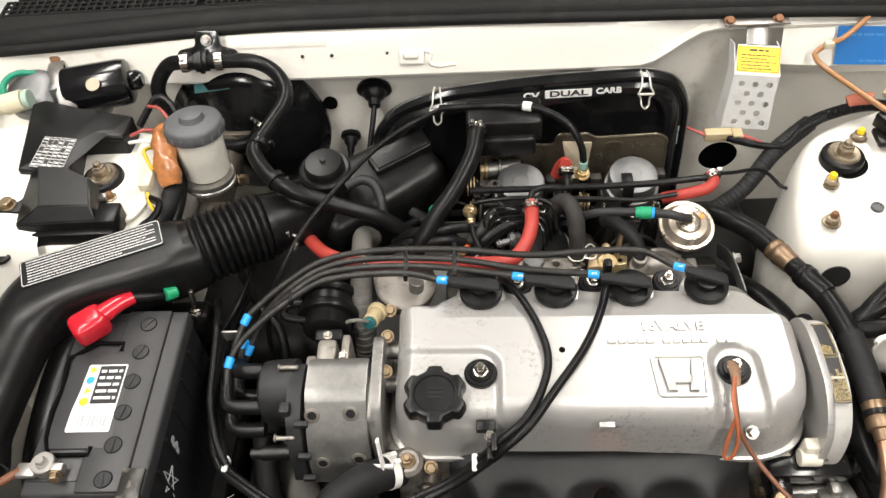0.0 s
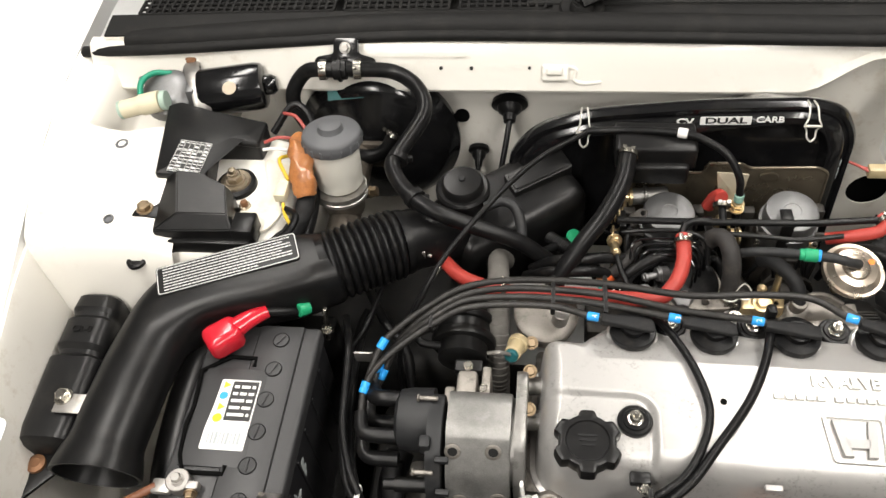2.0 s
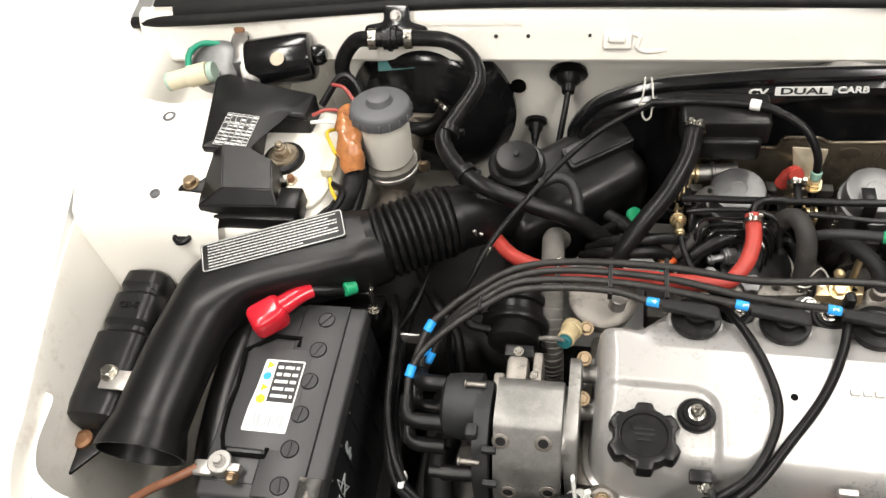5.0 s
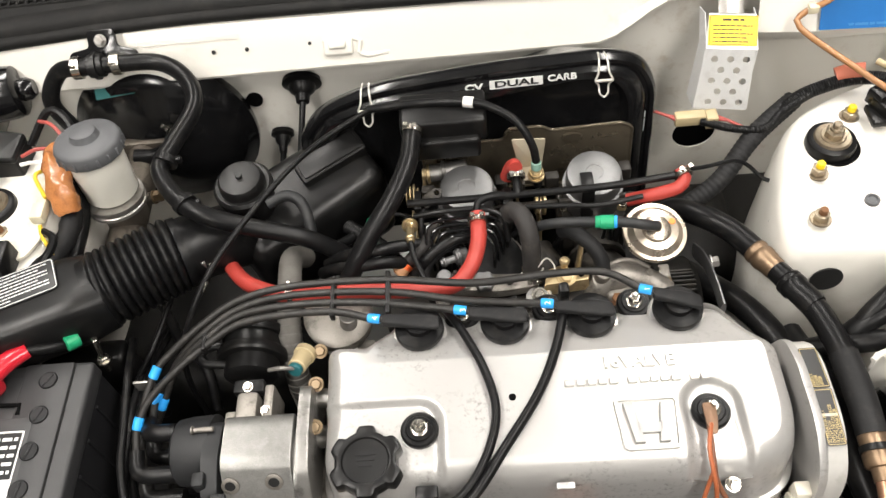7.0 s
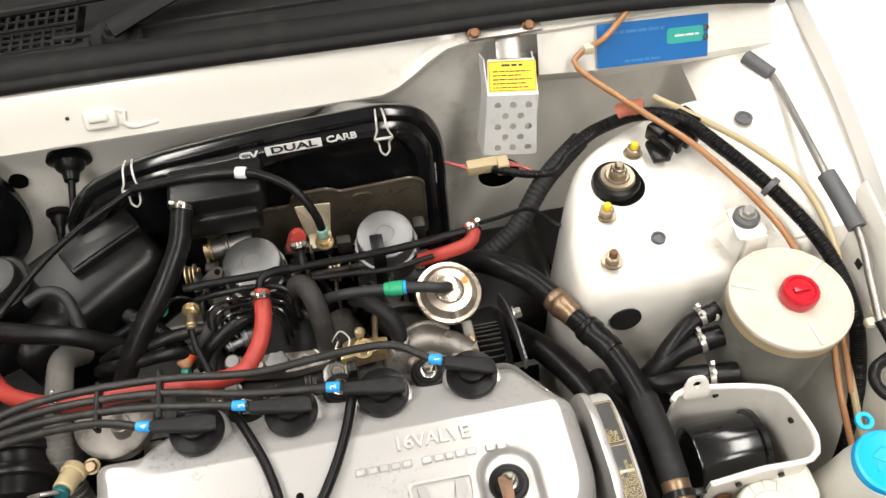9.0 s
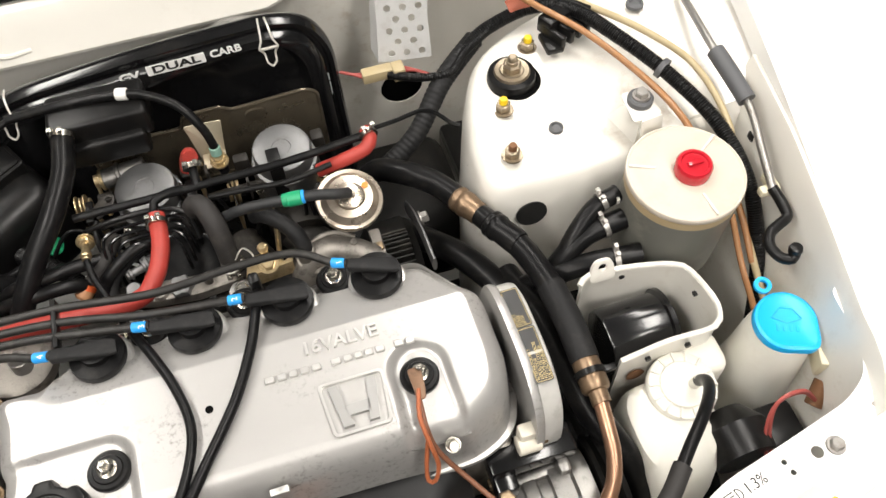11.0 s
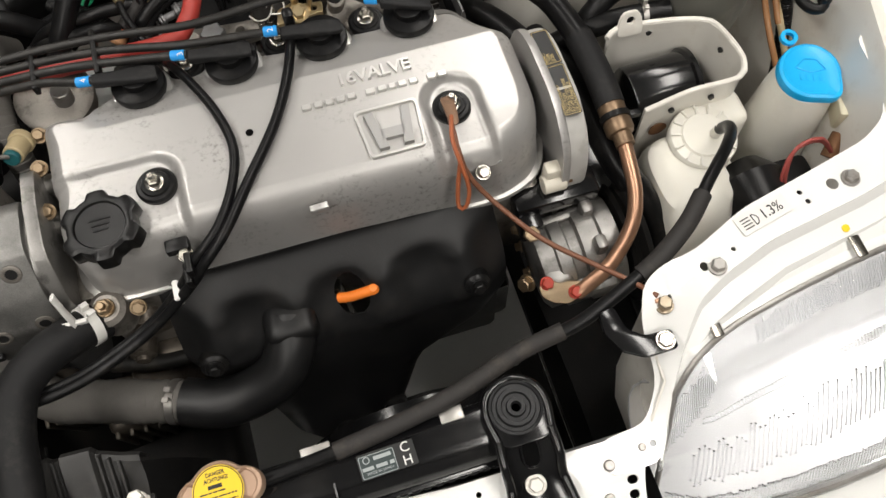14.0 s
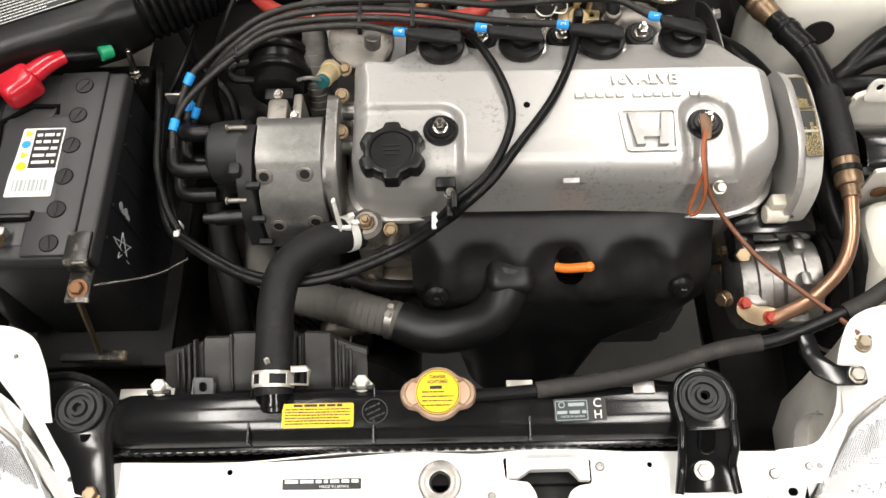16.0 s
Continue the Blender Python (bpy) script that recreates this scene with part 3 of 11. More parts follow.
bm = bmesh.new()
rows = []
for x in [-0.765 + 0.005 * i for i in range(45)]:
    row = []
    for y in [0.585 + 0.005 * j for j in range(75)]:
        k = 1 / (1 + math.exp(-(y - 0.820 - 0.004 * math.sin(x * 60)) / 0.0022)) / (1 + math.exp(-(x + 0.703) / 0.003))
        roll = 0.010 / (1 + math.exp((x - gutter(-1, y) - 0.012) / 0.004)) - 0.012 / (1 + math.exp((-0.560 - x) / 0.008))
        row.append((max(x, gutter(-1, y) - 0.002), y, shelf_z(y) - 0.072 * k + roll))
    rows.append(row)
sheet(bm, rows)
part("inner_wing", bm, M_WHITE, body)
wing([(0.735, 0.012), (0.700, 0.010), (0.680, 0.0), (0.660, -0.004), (0.635, -0.007), (0.61, -0.014), (0.595, -0.03)],
     [(0.955, 0.735), (0.90, 0.728), (0.84, 0.720), (0.78, 0.716), (0.72, 0.712), (0.68, 0.708), (0.655, 0.695), (0.645, 0.66), (0.635, 0.58), (0.63, 0.45)], "inner_wing")


# bay side walls under the wing edges
def side(sgn, name):
    bm = bmesh.new()
    rows = []
    for i in range(20):
        y = 0.30 + 0.02 * i
        x0 = gutter(sgn, max(y, 0.376)) - sgn * 0.022 * max(0, (0.376 - y) / 0.076) ** 2
        top = 0.688 + 0.03 * min(1, (y - 0.30) / 0.27)
        rows.append([(x0 + sgn * 0.014, y, top + 0.012), (x0 + sgn * 0.003, y, top + 0.012), (x0, y, top + 0.004), (x0 - sgn * 0.004, y, top - 0.02),
                     (x0 - sgn * 0.010, y, top - 0.05), (x0 - sgn * 0.016, y, top - 0.10), (x0 - sgn * 0.024, y, 0.50), (x0 - sgn * 0.05, y, 0.36)])
    sheet(bm, rows)
    return part(name, bm, M_WHITE, body)


side(-1, "side_apron")
side(1, "side_apron")


# fender skins: flat by the gutter, rolling over outside
def fender(sgn, name):
    bm = bmesh.new()
    rows = []
    for i in range(32):
        y = 0.06 + 0.035 * i
        x0 = gutter(sgn, y)
        top = 0.62 + 0.155 * (1 - (1 - min(1, i / 26)) ** 1.7)
        rows.append([(x0 + sgn * 0.007, y, top - 0.03), (x0 + sgn * 0.007, y, top - 0.002), (x0 + sgn * 0.011, y, top), (x0 + sgn * 0.06, y, top + 0.005),
                     (x0 + sgn * 0.20, y, top + 0.004), (x0 + sgn * 0.34, y, top - 0.010), (x0 + sgn * 0.39, y, top - 0.06), (x0 + sgn * 0.40, y, top - 0.30)])
    sheet(bm, rows, 0.001)
    return part(name, bm, M_WHITE_CLEAN, body)


fender(-1, "fender")
fender(1, "fender")

# front cross panel over the radiator
bm = bmesh.new()
outer = [(-0.345, 0.02), (0.303, 0.02), (0.310, 0.098), (0.324, 0.135), (0.325, 0.148), (0.22, 0.150), (0.144, 0.151), (0.098, 0.1545), (0.066, 0.1545), (0.02, 0.151), (-0.030, 0.1540), (-0.060, 0.1535), (-0.115, 0.1495), (-0.192, 0.1465), (-0.325, 0.1495), (-0.345, 0.12)]
slot = rounded([(0.043, 0.1465), (0.045, 0.128), (0.066, 0.125), (0.072, 0.116), (0.074, 0.105), (0.074, 0.085), (0.100, 0.085), (0.100, 0.108), (0.104, 0.117), (0.112, 0.1215), (0.1235, 0.123), (0.1235, 0.1445)], 0.003)
PANEL = axes((0, 0, 0.6035), (1, 0, 0), y=(0, 0.995, 0.105))
plate(bm, rounded(outer, 0.012), 0.002, PANEL,
      holes=[circle(-0.0155, 0.1262, 0.0098, 20), slot, circle(-0.211, 0.1385, 0.0026, 12), circle(0.1775, 0.1385, 0.0024, 12), circle(-0.275, 0.07, 0.004, 10), rrect(0.239, 0.1040, 0.0125, 0.0050, 0.0024), rrect(0.304, 0.1125, 0.0090, 0.0070, 0.0034), rrect(0.3015, 0.1010, 0.0085, 0.0070, 0.0034)], bev=0.0008)
sheet(bm, [[(x, 0.155 if abs(x + 0.0) < 0.2 else 0.147, 0.617), (x, 0.153, 0.600), (x, 0.150, 0.575)] for x in (-0.34, -0.2, -0.1, 0.0, 0.1, 0.2, 0.32)])
part("front_panel", bm, M_WHITE_CLEAN, body)
bm = bmesh.new()
lathe(bm, [(0.0085, -0.006), (0.010, 0.0005), (0.0125, 0.0015), (0.018, 0.0012), (0.020, 0.0), (0.020, -0.002), (0.0085, -0.012)], PANEL @ pose(-0.0155, 0.1262, 0), 28, cap=False)
part("latch_ring", bm, M_STEEL_DULL, body, "worn bare steel striker ring")
bm = bmesh.new()
for px, py, pr_ in ((-0.0455, 0.1345, 0.0075), (0.0315, 0.1130, 0.0070), (0.1315, 0.1375, 0.0085)):
    lathe(bm, [(0.003, 0.0003), (pr_ * 0.55, 0.0003), (pr_ * 0.62, 0.0012), (pr_ * 0.9, 0.0014), (pr_, 0.0004), (pr_, -0.001)], PANEL @ pose(px, py, 0), 22, cap=False)
pieces("panel_dimple", bm, M_WHITE_CLEAN, body)
for px, py, r in ((-0.0455, 0.1345, 0.0050), (0.0315, 0.1130, 0.0036), (0.1315, 0.1375, 0.0042), (0.289, 0.1285, 0.0050), (0.280, 0.1035, 0.0045), (0.321, 0.1345, 0.0035)):
    bm = bmesh.new()
    lathe(bm, [(0, 0.0022), (r * 0.35, 0.0022), (r * 0.4, 0.0030), (r * 0.75, 0.0030), (r, 0.0018), (r, 0)], PANEL @ pose(px, py, 0), 18, cap=False)
    part("rivet", bm, M_STEEL_DULL if px > 0 else M_WHITE_CLEAN, body)
bm = bmesh.new()
plate(bm, rrect(-0.1245, 0.1265, 0.073, 0.0095, 0.001), 0.0004, PANEL @ pose(0, 0, 0.0006))
tag_plate = part("name_plate", bm, M_LABEL_BLACK, body, "small black maker's plate")
bm = bmesh.new()
bars(bm, PANEL @ pose(-0.1245, 0.1288, 0.0009), 1, 0.068, 0.0044, 0.0030, 12)
part("print", bm, M_PRINT_WHITE, tag_plate)
writing("print", "MADE IN JAPAN", 0.0040, PANEL @ pose(-0.1130, 0.1240, 0.0008), M_PRINT_WHITE, tag_plate, 0.0002, squeeze=0.95)



# corner brackets that run from the front panel back to the wings
def corner(sgn, cx, name):
    inner = [(0.285, 0.148), (0.332, 0.152), (0.350, 0.180), (0.346, 0.222), (0.356, 0.250), (0.378, 0.262), (0.41, 0.266), (0.466, 0.290), (0.535, 0.305), (0.60, 0.320), (0.628, 0.336), (0.640, 0.365), (0.640, 0.42)]
    outer = [(0.672, 0.42), (0.672, 0.32), (0.655, 0.290), (0.57, 0.270), (0.476, 0.255), (0.43, 0.240), (0.400, 0.226), (0.380, 0.200), (0.363, 0.170), (0.346, 0.140), (0.333, 0.118), (0.285, 0.118)]
    dx = 0.025 if sgn > 0 else 0.004
    poly = rounded([(cx + sgn * (x + dx), y) for x, y in inner + outer], 0.012, 3)
    bm = bmesh.new()
    hs = [circle(cx + sgn * (x + dx), y, r, 12) for x, y, r in ((0.551, 0.288, 0.0055), (0.442, 0.257, 0.0022), (0.52, 0.289, 0.0025), (0.523, 0.279, 0.0025), (0.375, 0.235, 0.0022), (0.412, 0.250, 0.004), (0.331, 0.134, 0.0030), (0.62, 0.31, 0.002))]
    plate(bm, poly, 0.0015, None, holes=hs)
    # drape it: low at the front panel, level further back
    bmesh.ops.subdivide_edges(bm, edges=[e for e in bm.edges if e.calc_length() > 0.03], cuts=2)
    for v in bm.verts:
        k = min(1, max(0, (v.co.y - 0.14) / 0.115))
        v.co.z += 0.618 + 0.064 * (k * k * (3 - 2 * k)) + max(0, v.co.y - 0.33) * 0.12
    ob = part(name, bm, M_WHITE_CLEAN, body)
    bm = bmesh.new()
    for x, y, z in ((0.568, 0.288, 0.6825), (0.423, 0.247, 0.680), (0.649, 0.343, 0.688)):
        hexbolt(bm, (cx + sgn * (x + dx), y, z), Z3, 0.0062, 0.006, 1.35)
    pieces("bolt", bm, M_STEEL_DULL, ob)
    # flange that hangs down to the lamp
    bm = bmesh.new()
    rows = []
    for (x, y), z, k in zip([(0.333, 0.118), (0.346, 0.140), (0.363, 0.170), (0.380, 0.200), (0.400, 0.226), (0.43, 0.240), (0.476, 0.255), (0.57, 0.270), (0.655, 0.290)],
                            (0.617, 0.618, 0.6285, 0.652, 0.672, 0.679, 0.681, 0.681, 0.681), (0.2, 0.2, 0.25, 0.5, 0.9, 1, 1, 1, 1)):
        rows.append([(cx + sgn * (x + 0.025), y, z), (cx + sgn * (x + 0.025 + 0.003 * k), y - 0.006 * k, z - 0.010), (cx + sgn * (x + 0.025 + 0.009 * k), y - 0.022 * k, z - 0.014), (cx + sgn * (x + 0.025 + 0.012 * k), y - 0.028 * k, z - 0.014 - 0.016 * k), (cx + sgn * (x + 0.025 + 0.012 * k), y - 0.028 * k, z - 0.014 - 0.086 * k)])
    sheet(bm, rows)
    part("lamp_flange", bm, M_WHITE_CLEAN, ob)
    return ob


def lamp_wall(sgn, cx):
    """White panel that drops from the corner bracket beside the radiator."""
    bm = bmesh.new()
    rows = []
    for (x, y), z in zip([(0.328, 0.150), (0.350, 0.180), (0.346, 0.222), (0.356, 0.250), (0.378, 0.262), (0.41, 0.266), (0.466, 0.290)], (0.617, 0.640, 0.660, 0.677, 0.680, 0.680, 0.680)):
        rows.append([(cx + sgn * (x + 0.029), y - 0.003, z), (cx + sgn * (x + 0.033), y - 0.006, z - 0.05), (cx + sgn * (x + 0.036), y - 0.008, z - 0.13), (cx + sgn * (x + 0.040), y - 0.01, z - 0.22)])
    sheet(bm, rows, 0.002)
    part("lamp_panel", bm, M_WHITE, body)


lamp_wall(1, -0.025)
lamp_wall(-1, -0.025)
corner(1, -0.025, "corner_bracket")
corner(-1, -0.025, "corner_bracket")

# under the bay: rails and crossmember
bm = bmesh.new()
box(bm, (-0.02, 0.10, 0.36), (1.2, 0.07, 0.10), 0.008)
part("lower_crossmember", bm, M_DEEP, body)
for sx in (-0.52, 0.47):
    bm = bmesh.new()
    box(bm, (sx, 0.52, 0.38), (0.10, 0.86, 0.11), 0.01)
    part("side_rail", bm, M_BLACK_MATTE if sx < 0 else M_BLACK_GLOSS, body)
bm = bmesh.new()
box(bm, (-0.02, 0.72, 0.22), (0.95, 0.14, 0.08), 0.012)
part("rear_subframe", bm, M_DEEP, body)
bm = bmesh.new()
sheet(bm, [[(x, 0.02, 0.60), (x, -0.04, 0.52), (x, -0.06, 0.40), (x, -0.05, 0.25)] for x in (-0.8, -0.4, 0, 0.4, 0.8)], 0.003)
part("bumper_skin", bm, M_WHITE_CLEAN, body)

# ---- cowl: plastic grille, seal and wiper ----
cowl = thing("cowl_grille", (0, 1.0, 0.79), "black plastic cowl grille below the windscreen", "cowl panel")
bm = bmesh.new()


def cw(x, v):
    e = 1 - (abs(x + 0.02) / 0.74) ** 2
    return (x, 0.950 + 0.012 * e + v, 0.803 + 0.012 * math.sin(min(1, v / 0.05) * 1.57) * 0.5 + 0.05 * max(0, v - 0.13))


XS = [-0.72 + 0.0392 * i for i in range(36)]
sheet(bm, [[cw(x, v) for v in (0.0, 0.012, 0.026, 0.040)] for x in XS], 0.003)
sheet(bm, [[cw(x, v) for v in (0.108, 0.125, 0.17, 0.30)] for x in XS], 0.003)
sheet(bm, [[cw(x, v) for v in (0.040, 0.075, 0.108)] for x in (-0.10, -0.05, 0.05, 0.2, 0.35, 0.5, 0.6, 0.66)], 0.003)
tube(bm, [cw(x, 0.052) for x in XS[15:]], 0.004, 8, 0.02)
part("panel", bm, M_COWL, cowl)


def grille(x0, x1, v0, v1, name):
    n = int((x1 - x0) / 0.0108)
    for i in range(n + 1):
        x = x0 + (x1 - x0) * i / n
        a, b = Vector(cw(x, v0)), Vector(cw(x, v1))
        bm = bmesh.new()
        box(bm, (0, 0, 0), ((b - a).length, 0.0036, 0.004), 0.0, m=axes((a + b) / 2, b - a, z=Z3))
        part("slat", bm, M_COWL, cowl, smooth=False)
    k = max(2, int((v1 - v0) / 0.0105))
    for j in range(k + 1):
        v = v0 + (v1 - v0) * j / k
        bm = bmesh.new()
        tube(bm, [cw(x0 + (x1 - x0) * i / 8, v) for i in range(9)], 0.0021, 6, soft=False)
        part("crossbar", bm, M_COWL, cowl)


grille(-0.68, -0.40, 0.040, 0.072, "grille")
grille(-0.385, -0.24, 0.040, 0.072, "grille")
grille(-0.225, -0.11, 0.040, 0.072, "grille")
grille(-0.66, -0.40, 0.080, 0.108, "grille")
grille(-0.385, -0.11, 0.080, 0.108, "grille")
bm = bmesh.new()
sheet(bm, [[(x, 0.975, 0.797), (x, 0.99, 0.778), (x, 1.08, 0.775), (x, 1.10, 0.80)] for x in (-0.70, -0.5, -0.25, -0.06)], 0.002)
part("air_tray", bm, M_COWL, cowl, "dark tray below the grille")
bm = bmesh.new()
seal_pts = [(-0.757, 0.946, 0.779), (-0.69, 0.940, 0.786), (-0.60, 0.938, 0.792), (-0.45, 0.946, 0.797), (-0.28, 0.953, 0.801), (-0.04, 0.949, 0.803), (0.20, 0.942, 0.803), (0.40, 0.937, 0.803), (0.54, 0.930, 0.802), (0.63, 0.925, 0.797), (0.69, 0.927, 0.786)]
tube(bm, seal_pts, 0.0085, 12, 0.012, flat=(1.0, 0.9))
seal = thing("bonnet_seal", (0, 0.945, 0.79), "black rubber bonnet seal along the cowl edge", "seal")
part("bulb", bm, M_COWL, seal)
bm = bmesh.new()
sheet(bm, [[(x, y + 0.001, z + 0.004), (x, y + 0.004, z + 0.012), (x, y + 0.010, z + 0.017), (x, y + 0.022, z + 0.018), (x, y + 0.034, z + 0.013)] for x, y, z in smooth_path(seal_pts[1:], 0.02)], 0.003)
part("lip", bm, M_COWL, seal)
wip = thing("windscreen_wiper", (-0.06, 1.0, 0.81), "black windscreen wiper arm on its spindle", "wiper")
bm = bmesh.new()
lathe(bm, [(0.010, -0.002), (0.028, -0.001), (0.030, 0.004), (0.027, 0.008), (0.023, 0.006), (0.016, 0.004), (0.014, 0.009), (0.012, 0.012), (0, 0.012)], up((-0.062, 0.998, 0.809), (0, -0.1, 1)), 28)
hexbolt(bm, (-0.066, 0.9975, 0.821), (0, -0.1, 1), 0.005, 0.005, 1.3)
part("spindle", bm, M_COWL, wip)
bm = bmesh.new()
tube(bm, [(-0.066, 0.998, 0.824), (-0.02, 1.02, 0.832), (0.04, 1.05, 0.838), (0.12, 1.07, 0.84)], 0.016, 10, 0.02, flat=(1.0, 0.45))
tube(bm, [(0.12, 1.07, 0.84), (-0.06, 1.045, 0.835), (-0.30, 1.04, 0.832), (-0.55, 1.05, 0.83)], 0.005, 8, 0.03)
part("arm", bm, M_COWL, wip)

# plain black boxes added behind firewall and nose panel to darken their holes
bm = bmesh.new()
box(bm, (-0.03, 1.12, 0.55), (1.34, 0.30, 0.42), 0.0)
part("firewall_dark_box", bm, M_RECESS_SHADE, body)
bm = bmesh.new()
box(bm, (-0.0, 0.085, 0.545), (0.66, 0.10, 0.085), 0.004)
part("nose_dark_box", bm, M_RECESS_SHADE, body)

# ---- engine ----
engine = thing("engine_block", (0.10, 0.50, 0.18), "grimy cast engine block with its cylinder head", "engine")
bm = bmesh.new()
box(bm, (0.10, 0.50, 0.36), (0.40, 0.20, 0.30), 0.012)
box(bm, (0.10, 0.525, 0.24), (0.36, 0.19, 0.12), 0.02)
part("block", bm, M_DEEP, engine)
bm = bmesh.new()
box(bm, (0.235, 0.460, 0.27), (0.17, 0.10, 0.10), 0.012)
part("oil_pan", bm, M_BLACK_MATTE, engine)
for gx, gy, gz, sx, sy, sz, tilt in ((-0.075, 0.372, 0.455, 0.11, 0.05, 0.045, 12), (-0.02, 0.355, 0.425, 0.09, 0.05, 0.05, -14), (-0.135, 0.36, 0.43, 0.06, 0.06, 0.09, 4), (-0.185, 0.375, 0.47, 0.045, 0.05, 0.10, -8), (-0.055, 0.385, 0.505, 0.07, 0.03, 0.03, 6)):
    bm = bmesh.new()
    box(bm, (0, 0, 0), (sx, sy, sz), 0.011, 3, m=pose(gx, gy, gz, 8, tilt, 0))
    for k in range(4):
        box(bm, (-sx * 0.36 + sx * 0.24 * k, -sy * 0.5, 0), (0.005, 0.010, sz * 0.9), 0.002, 2, m=pose(gx, gy, gz, 8, tilt, 0))
    part("ribbed_casting", bm, M_GRIME, engine)
bm = bmesh.new()
tube(bm, [(-0.262, 0.44, 0.60), (-0.258, 0.40, 0.57), (-0.252, 0.35, 0.52), (-0.245, 0.30, 0.47)], 0.013, 14)
part("breather_pipe", bm, M_RUBBER_MATT, engine)
bm = bmesh.new()
box(bm, (0.108, 0.485, 0.565), (0.43, 0.19, 0.125), 0.006)
for i in range(6):
    box(bm, (-0.075 + i * 0.07, 0.587, 0.60), (0.02, 0.02, 0.05), 0.004)
box(bm, (-0.095, 0.47, 0.60), (0.05, 0.14, 0.07), 0.01)
part("cylinder_head", bm, M_ALU_DULL, engine)
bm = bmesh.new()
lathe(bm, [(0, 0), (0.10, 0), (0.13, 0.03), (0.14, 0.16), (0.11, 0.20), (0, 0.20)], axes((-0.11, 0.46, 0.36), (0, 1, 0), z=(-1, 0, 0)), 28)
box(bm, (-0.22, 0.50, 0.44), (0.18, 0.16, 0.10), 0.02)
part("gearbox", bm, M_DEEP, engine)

rnd = random.Random(31)
for k in range(16):
    x, z = rnd.uniform(-0.115, 0.0), rnd.uniform(0.42, 0.60)
    bm = bmesh.new()
    if k % 2:
        lathe(bm, [(0, 0), (0.014, 0), (0.013, 0.018), (0.008, 0.020), (0.007, 0.024), (0, 0.025)], up((x, 0.392, z), (rnd.uniform(-0.2, 0.2), -1, rnd.uniform(0, 0.5))), 16)
    else:
        box(bm, (0, 0, 0), (rnd.uniform(0.02, 0.05), 0.03, rnd.uniform(0.012, 0.03)), 0.004, 2, m=pose(x, 0.388, z, 0, rnd.uniform(-40, 40), 0))
    part("boss", bm, M_GRIME, engine)
bm = bmesh.new()
tube(bm, [(-0.13, 0.38, 0.525), (-0.09, 0.372, 0.515), (-0.04, 0.372, 0.508), (0.01, 0.378, 0.50)], 0.009, 14)
part("water_pipe", bm, M_BLACK_MATTE, engine)
bm = bmesh.new()
tube(bm, [(-0.17, 0.36, 0.50), (-0.12, 0.342, 0.49), (-0.05, 0.345, 0.47), (0.02, 0.36, 0.45)], 0.007, 12)
part("lower_pipe", bm, M_GRIME, engine)
cover = thing("valve_cover", (0.11, 0.47, 0.632), "silver painted valve cover with raised lettering", "engine cover")
OUT = rounded([(-0.104, 0.392), (0.285, 0.386), (0.322, 0.402), (0.336, 0.44), (0.337, 0.514), (0.286, 0.578), (0.02, 0.582), (-0.032, 0.579), (-0.060, 0.546), (-0.104, 0.542)], [0.045, 0.03, 0.03, 0.03, 0.012, 0.012, 0.02, 0.02, 0.010, 0.012], 10)


def sst(a, b, v):
    t = min(1, max(0, (v - a) / (b - a)))
    return t * t * (3 - 2 * t)


def cover_top(x, y):
    z = 0.7225 - 0.02 * (x - 0.1)
    # corner with the filler cap stands lower
    k = sst(0.003, -0.006, math.hypot(max(0, x + 0.010), max(0, y - 0.450)) - 0.0225)
    # bay round the other nut, open to the front
    d = math.hypot((x - 0.2535), max(0, y - 0.453) * 1.05)
    w = 0.024 + 0.05 * max(0, 0.43 - y)
    k2 = sst(w + 0.004, w - 0.004, d) if y < 0.49 else 0
    z -= 0.0085 * max(k, 0) + 0.0095 * k2
    # plug deck falls away to the back
    deck = sst(-0.064, -0.030, x + 0.25 * max(0, y - 0.512)) if y > 0.50 else 0
    z -= deck * max(0, y - 0.5115) * 0.36
    z -= max(0, 0.43 - y) * 0.10
    return z


bm = bmesh.new()
pts = densify(OUT, 0.0028)
edge = [(0.0, 0.6365), (0.0008, 0.640), (0.003, 0.66), (0.0055, 0.69), (0.0075, 0.7015), (0.010, 0.709), (0.0135, 0.7145), (0.018, 0.7185), (0.024, None)]
rings = []
for d, zz in edge:
    ring = []
    for px, py in pts:
        q = Vector((min(0.275, max(-0.05, px)), min(0.50, max(0.46, py)) - py * 0)) - Vector((px, py))
        p = Vector((px, py)) + q.normalized() * d
        zt = cover_top(p.x, p.y)
        ring.append((p.x, p.y, zt if zz is None else min(zt, zz - 0.7225 + zt if zz > 0.70 else zz)))
    rings.append(ring)
for k in range(1, 46):
    f = k / 45
    ring = []
    for px, py in pts:
        m_ = Vector((min(0.275, max(-0.05, px)), min(0.50, max(0.46, py))))
        q = m_ - Vector((px, py))
        a = Vector((px, py)) + q.normalized() * 0.024
        p = a + (Vector((m_.x, 0.48)) - a) * f
        ring.append((p.x, p.y, cover_top(p.x, p.y)))
    rings.append(ring)
loft(bm, rings, cap=False)
bmesh.ops.remove_doubles(bm, verts=bm.verts, dist=2e-5)
part("casting", bm, M_COVER, cover, sharp=60)
bm = bmesh.new()
c_ = Vector((0.11, 0.48))
lip = [tuple(c_ + (Vector(p) - c_) * 1.0 + (Vector(p) - c_).normalized() * 0.006) for p in OUT]
plate(bm, lip, 0.006, Matrix.Translation((0, 0, 0.638)), bev=0.0012)
part("flange", bm, M_COVER, cover)
bm = bmesh.new()
plate(bm, [tuple(c_ + (Vector(p) - c_) * 1.01) for p in OUT], 0.003, Matrix.Translation((0, 0, 0.632)))
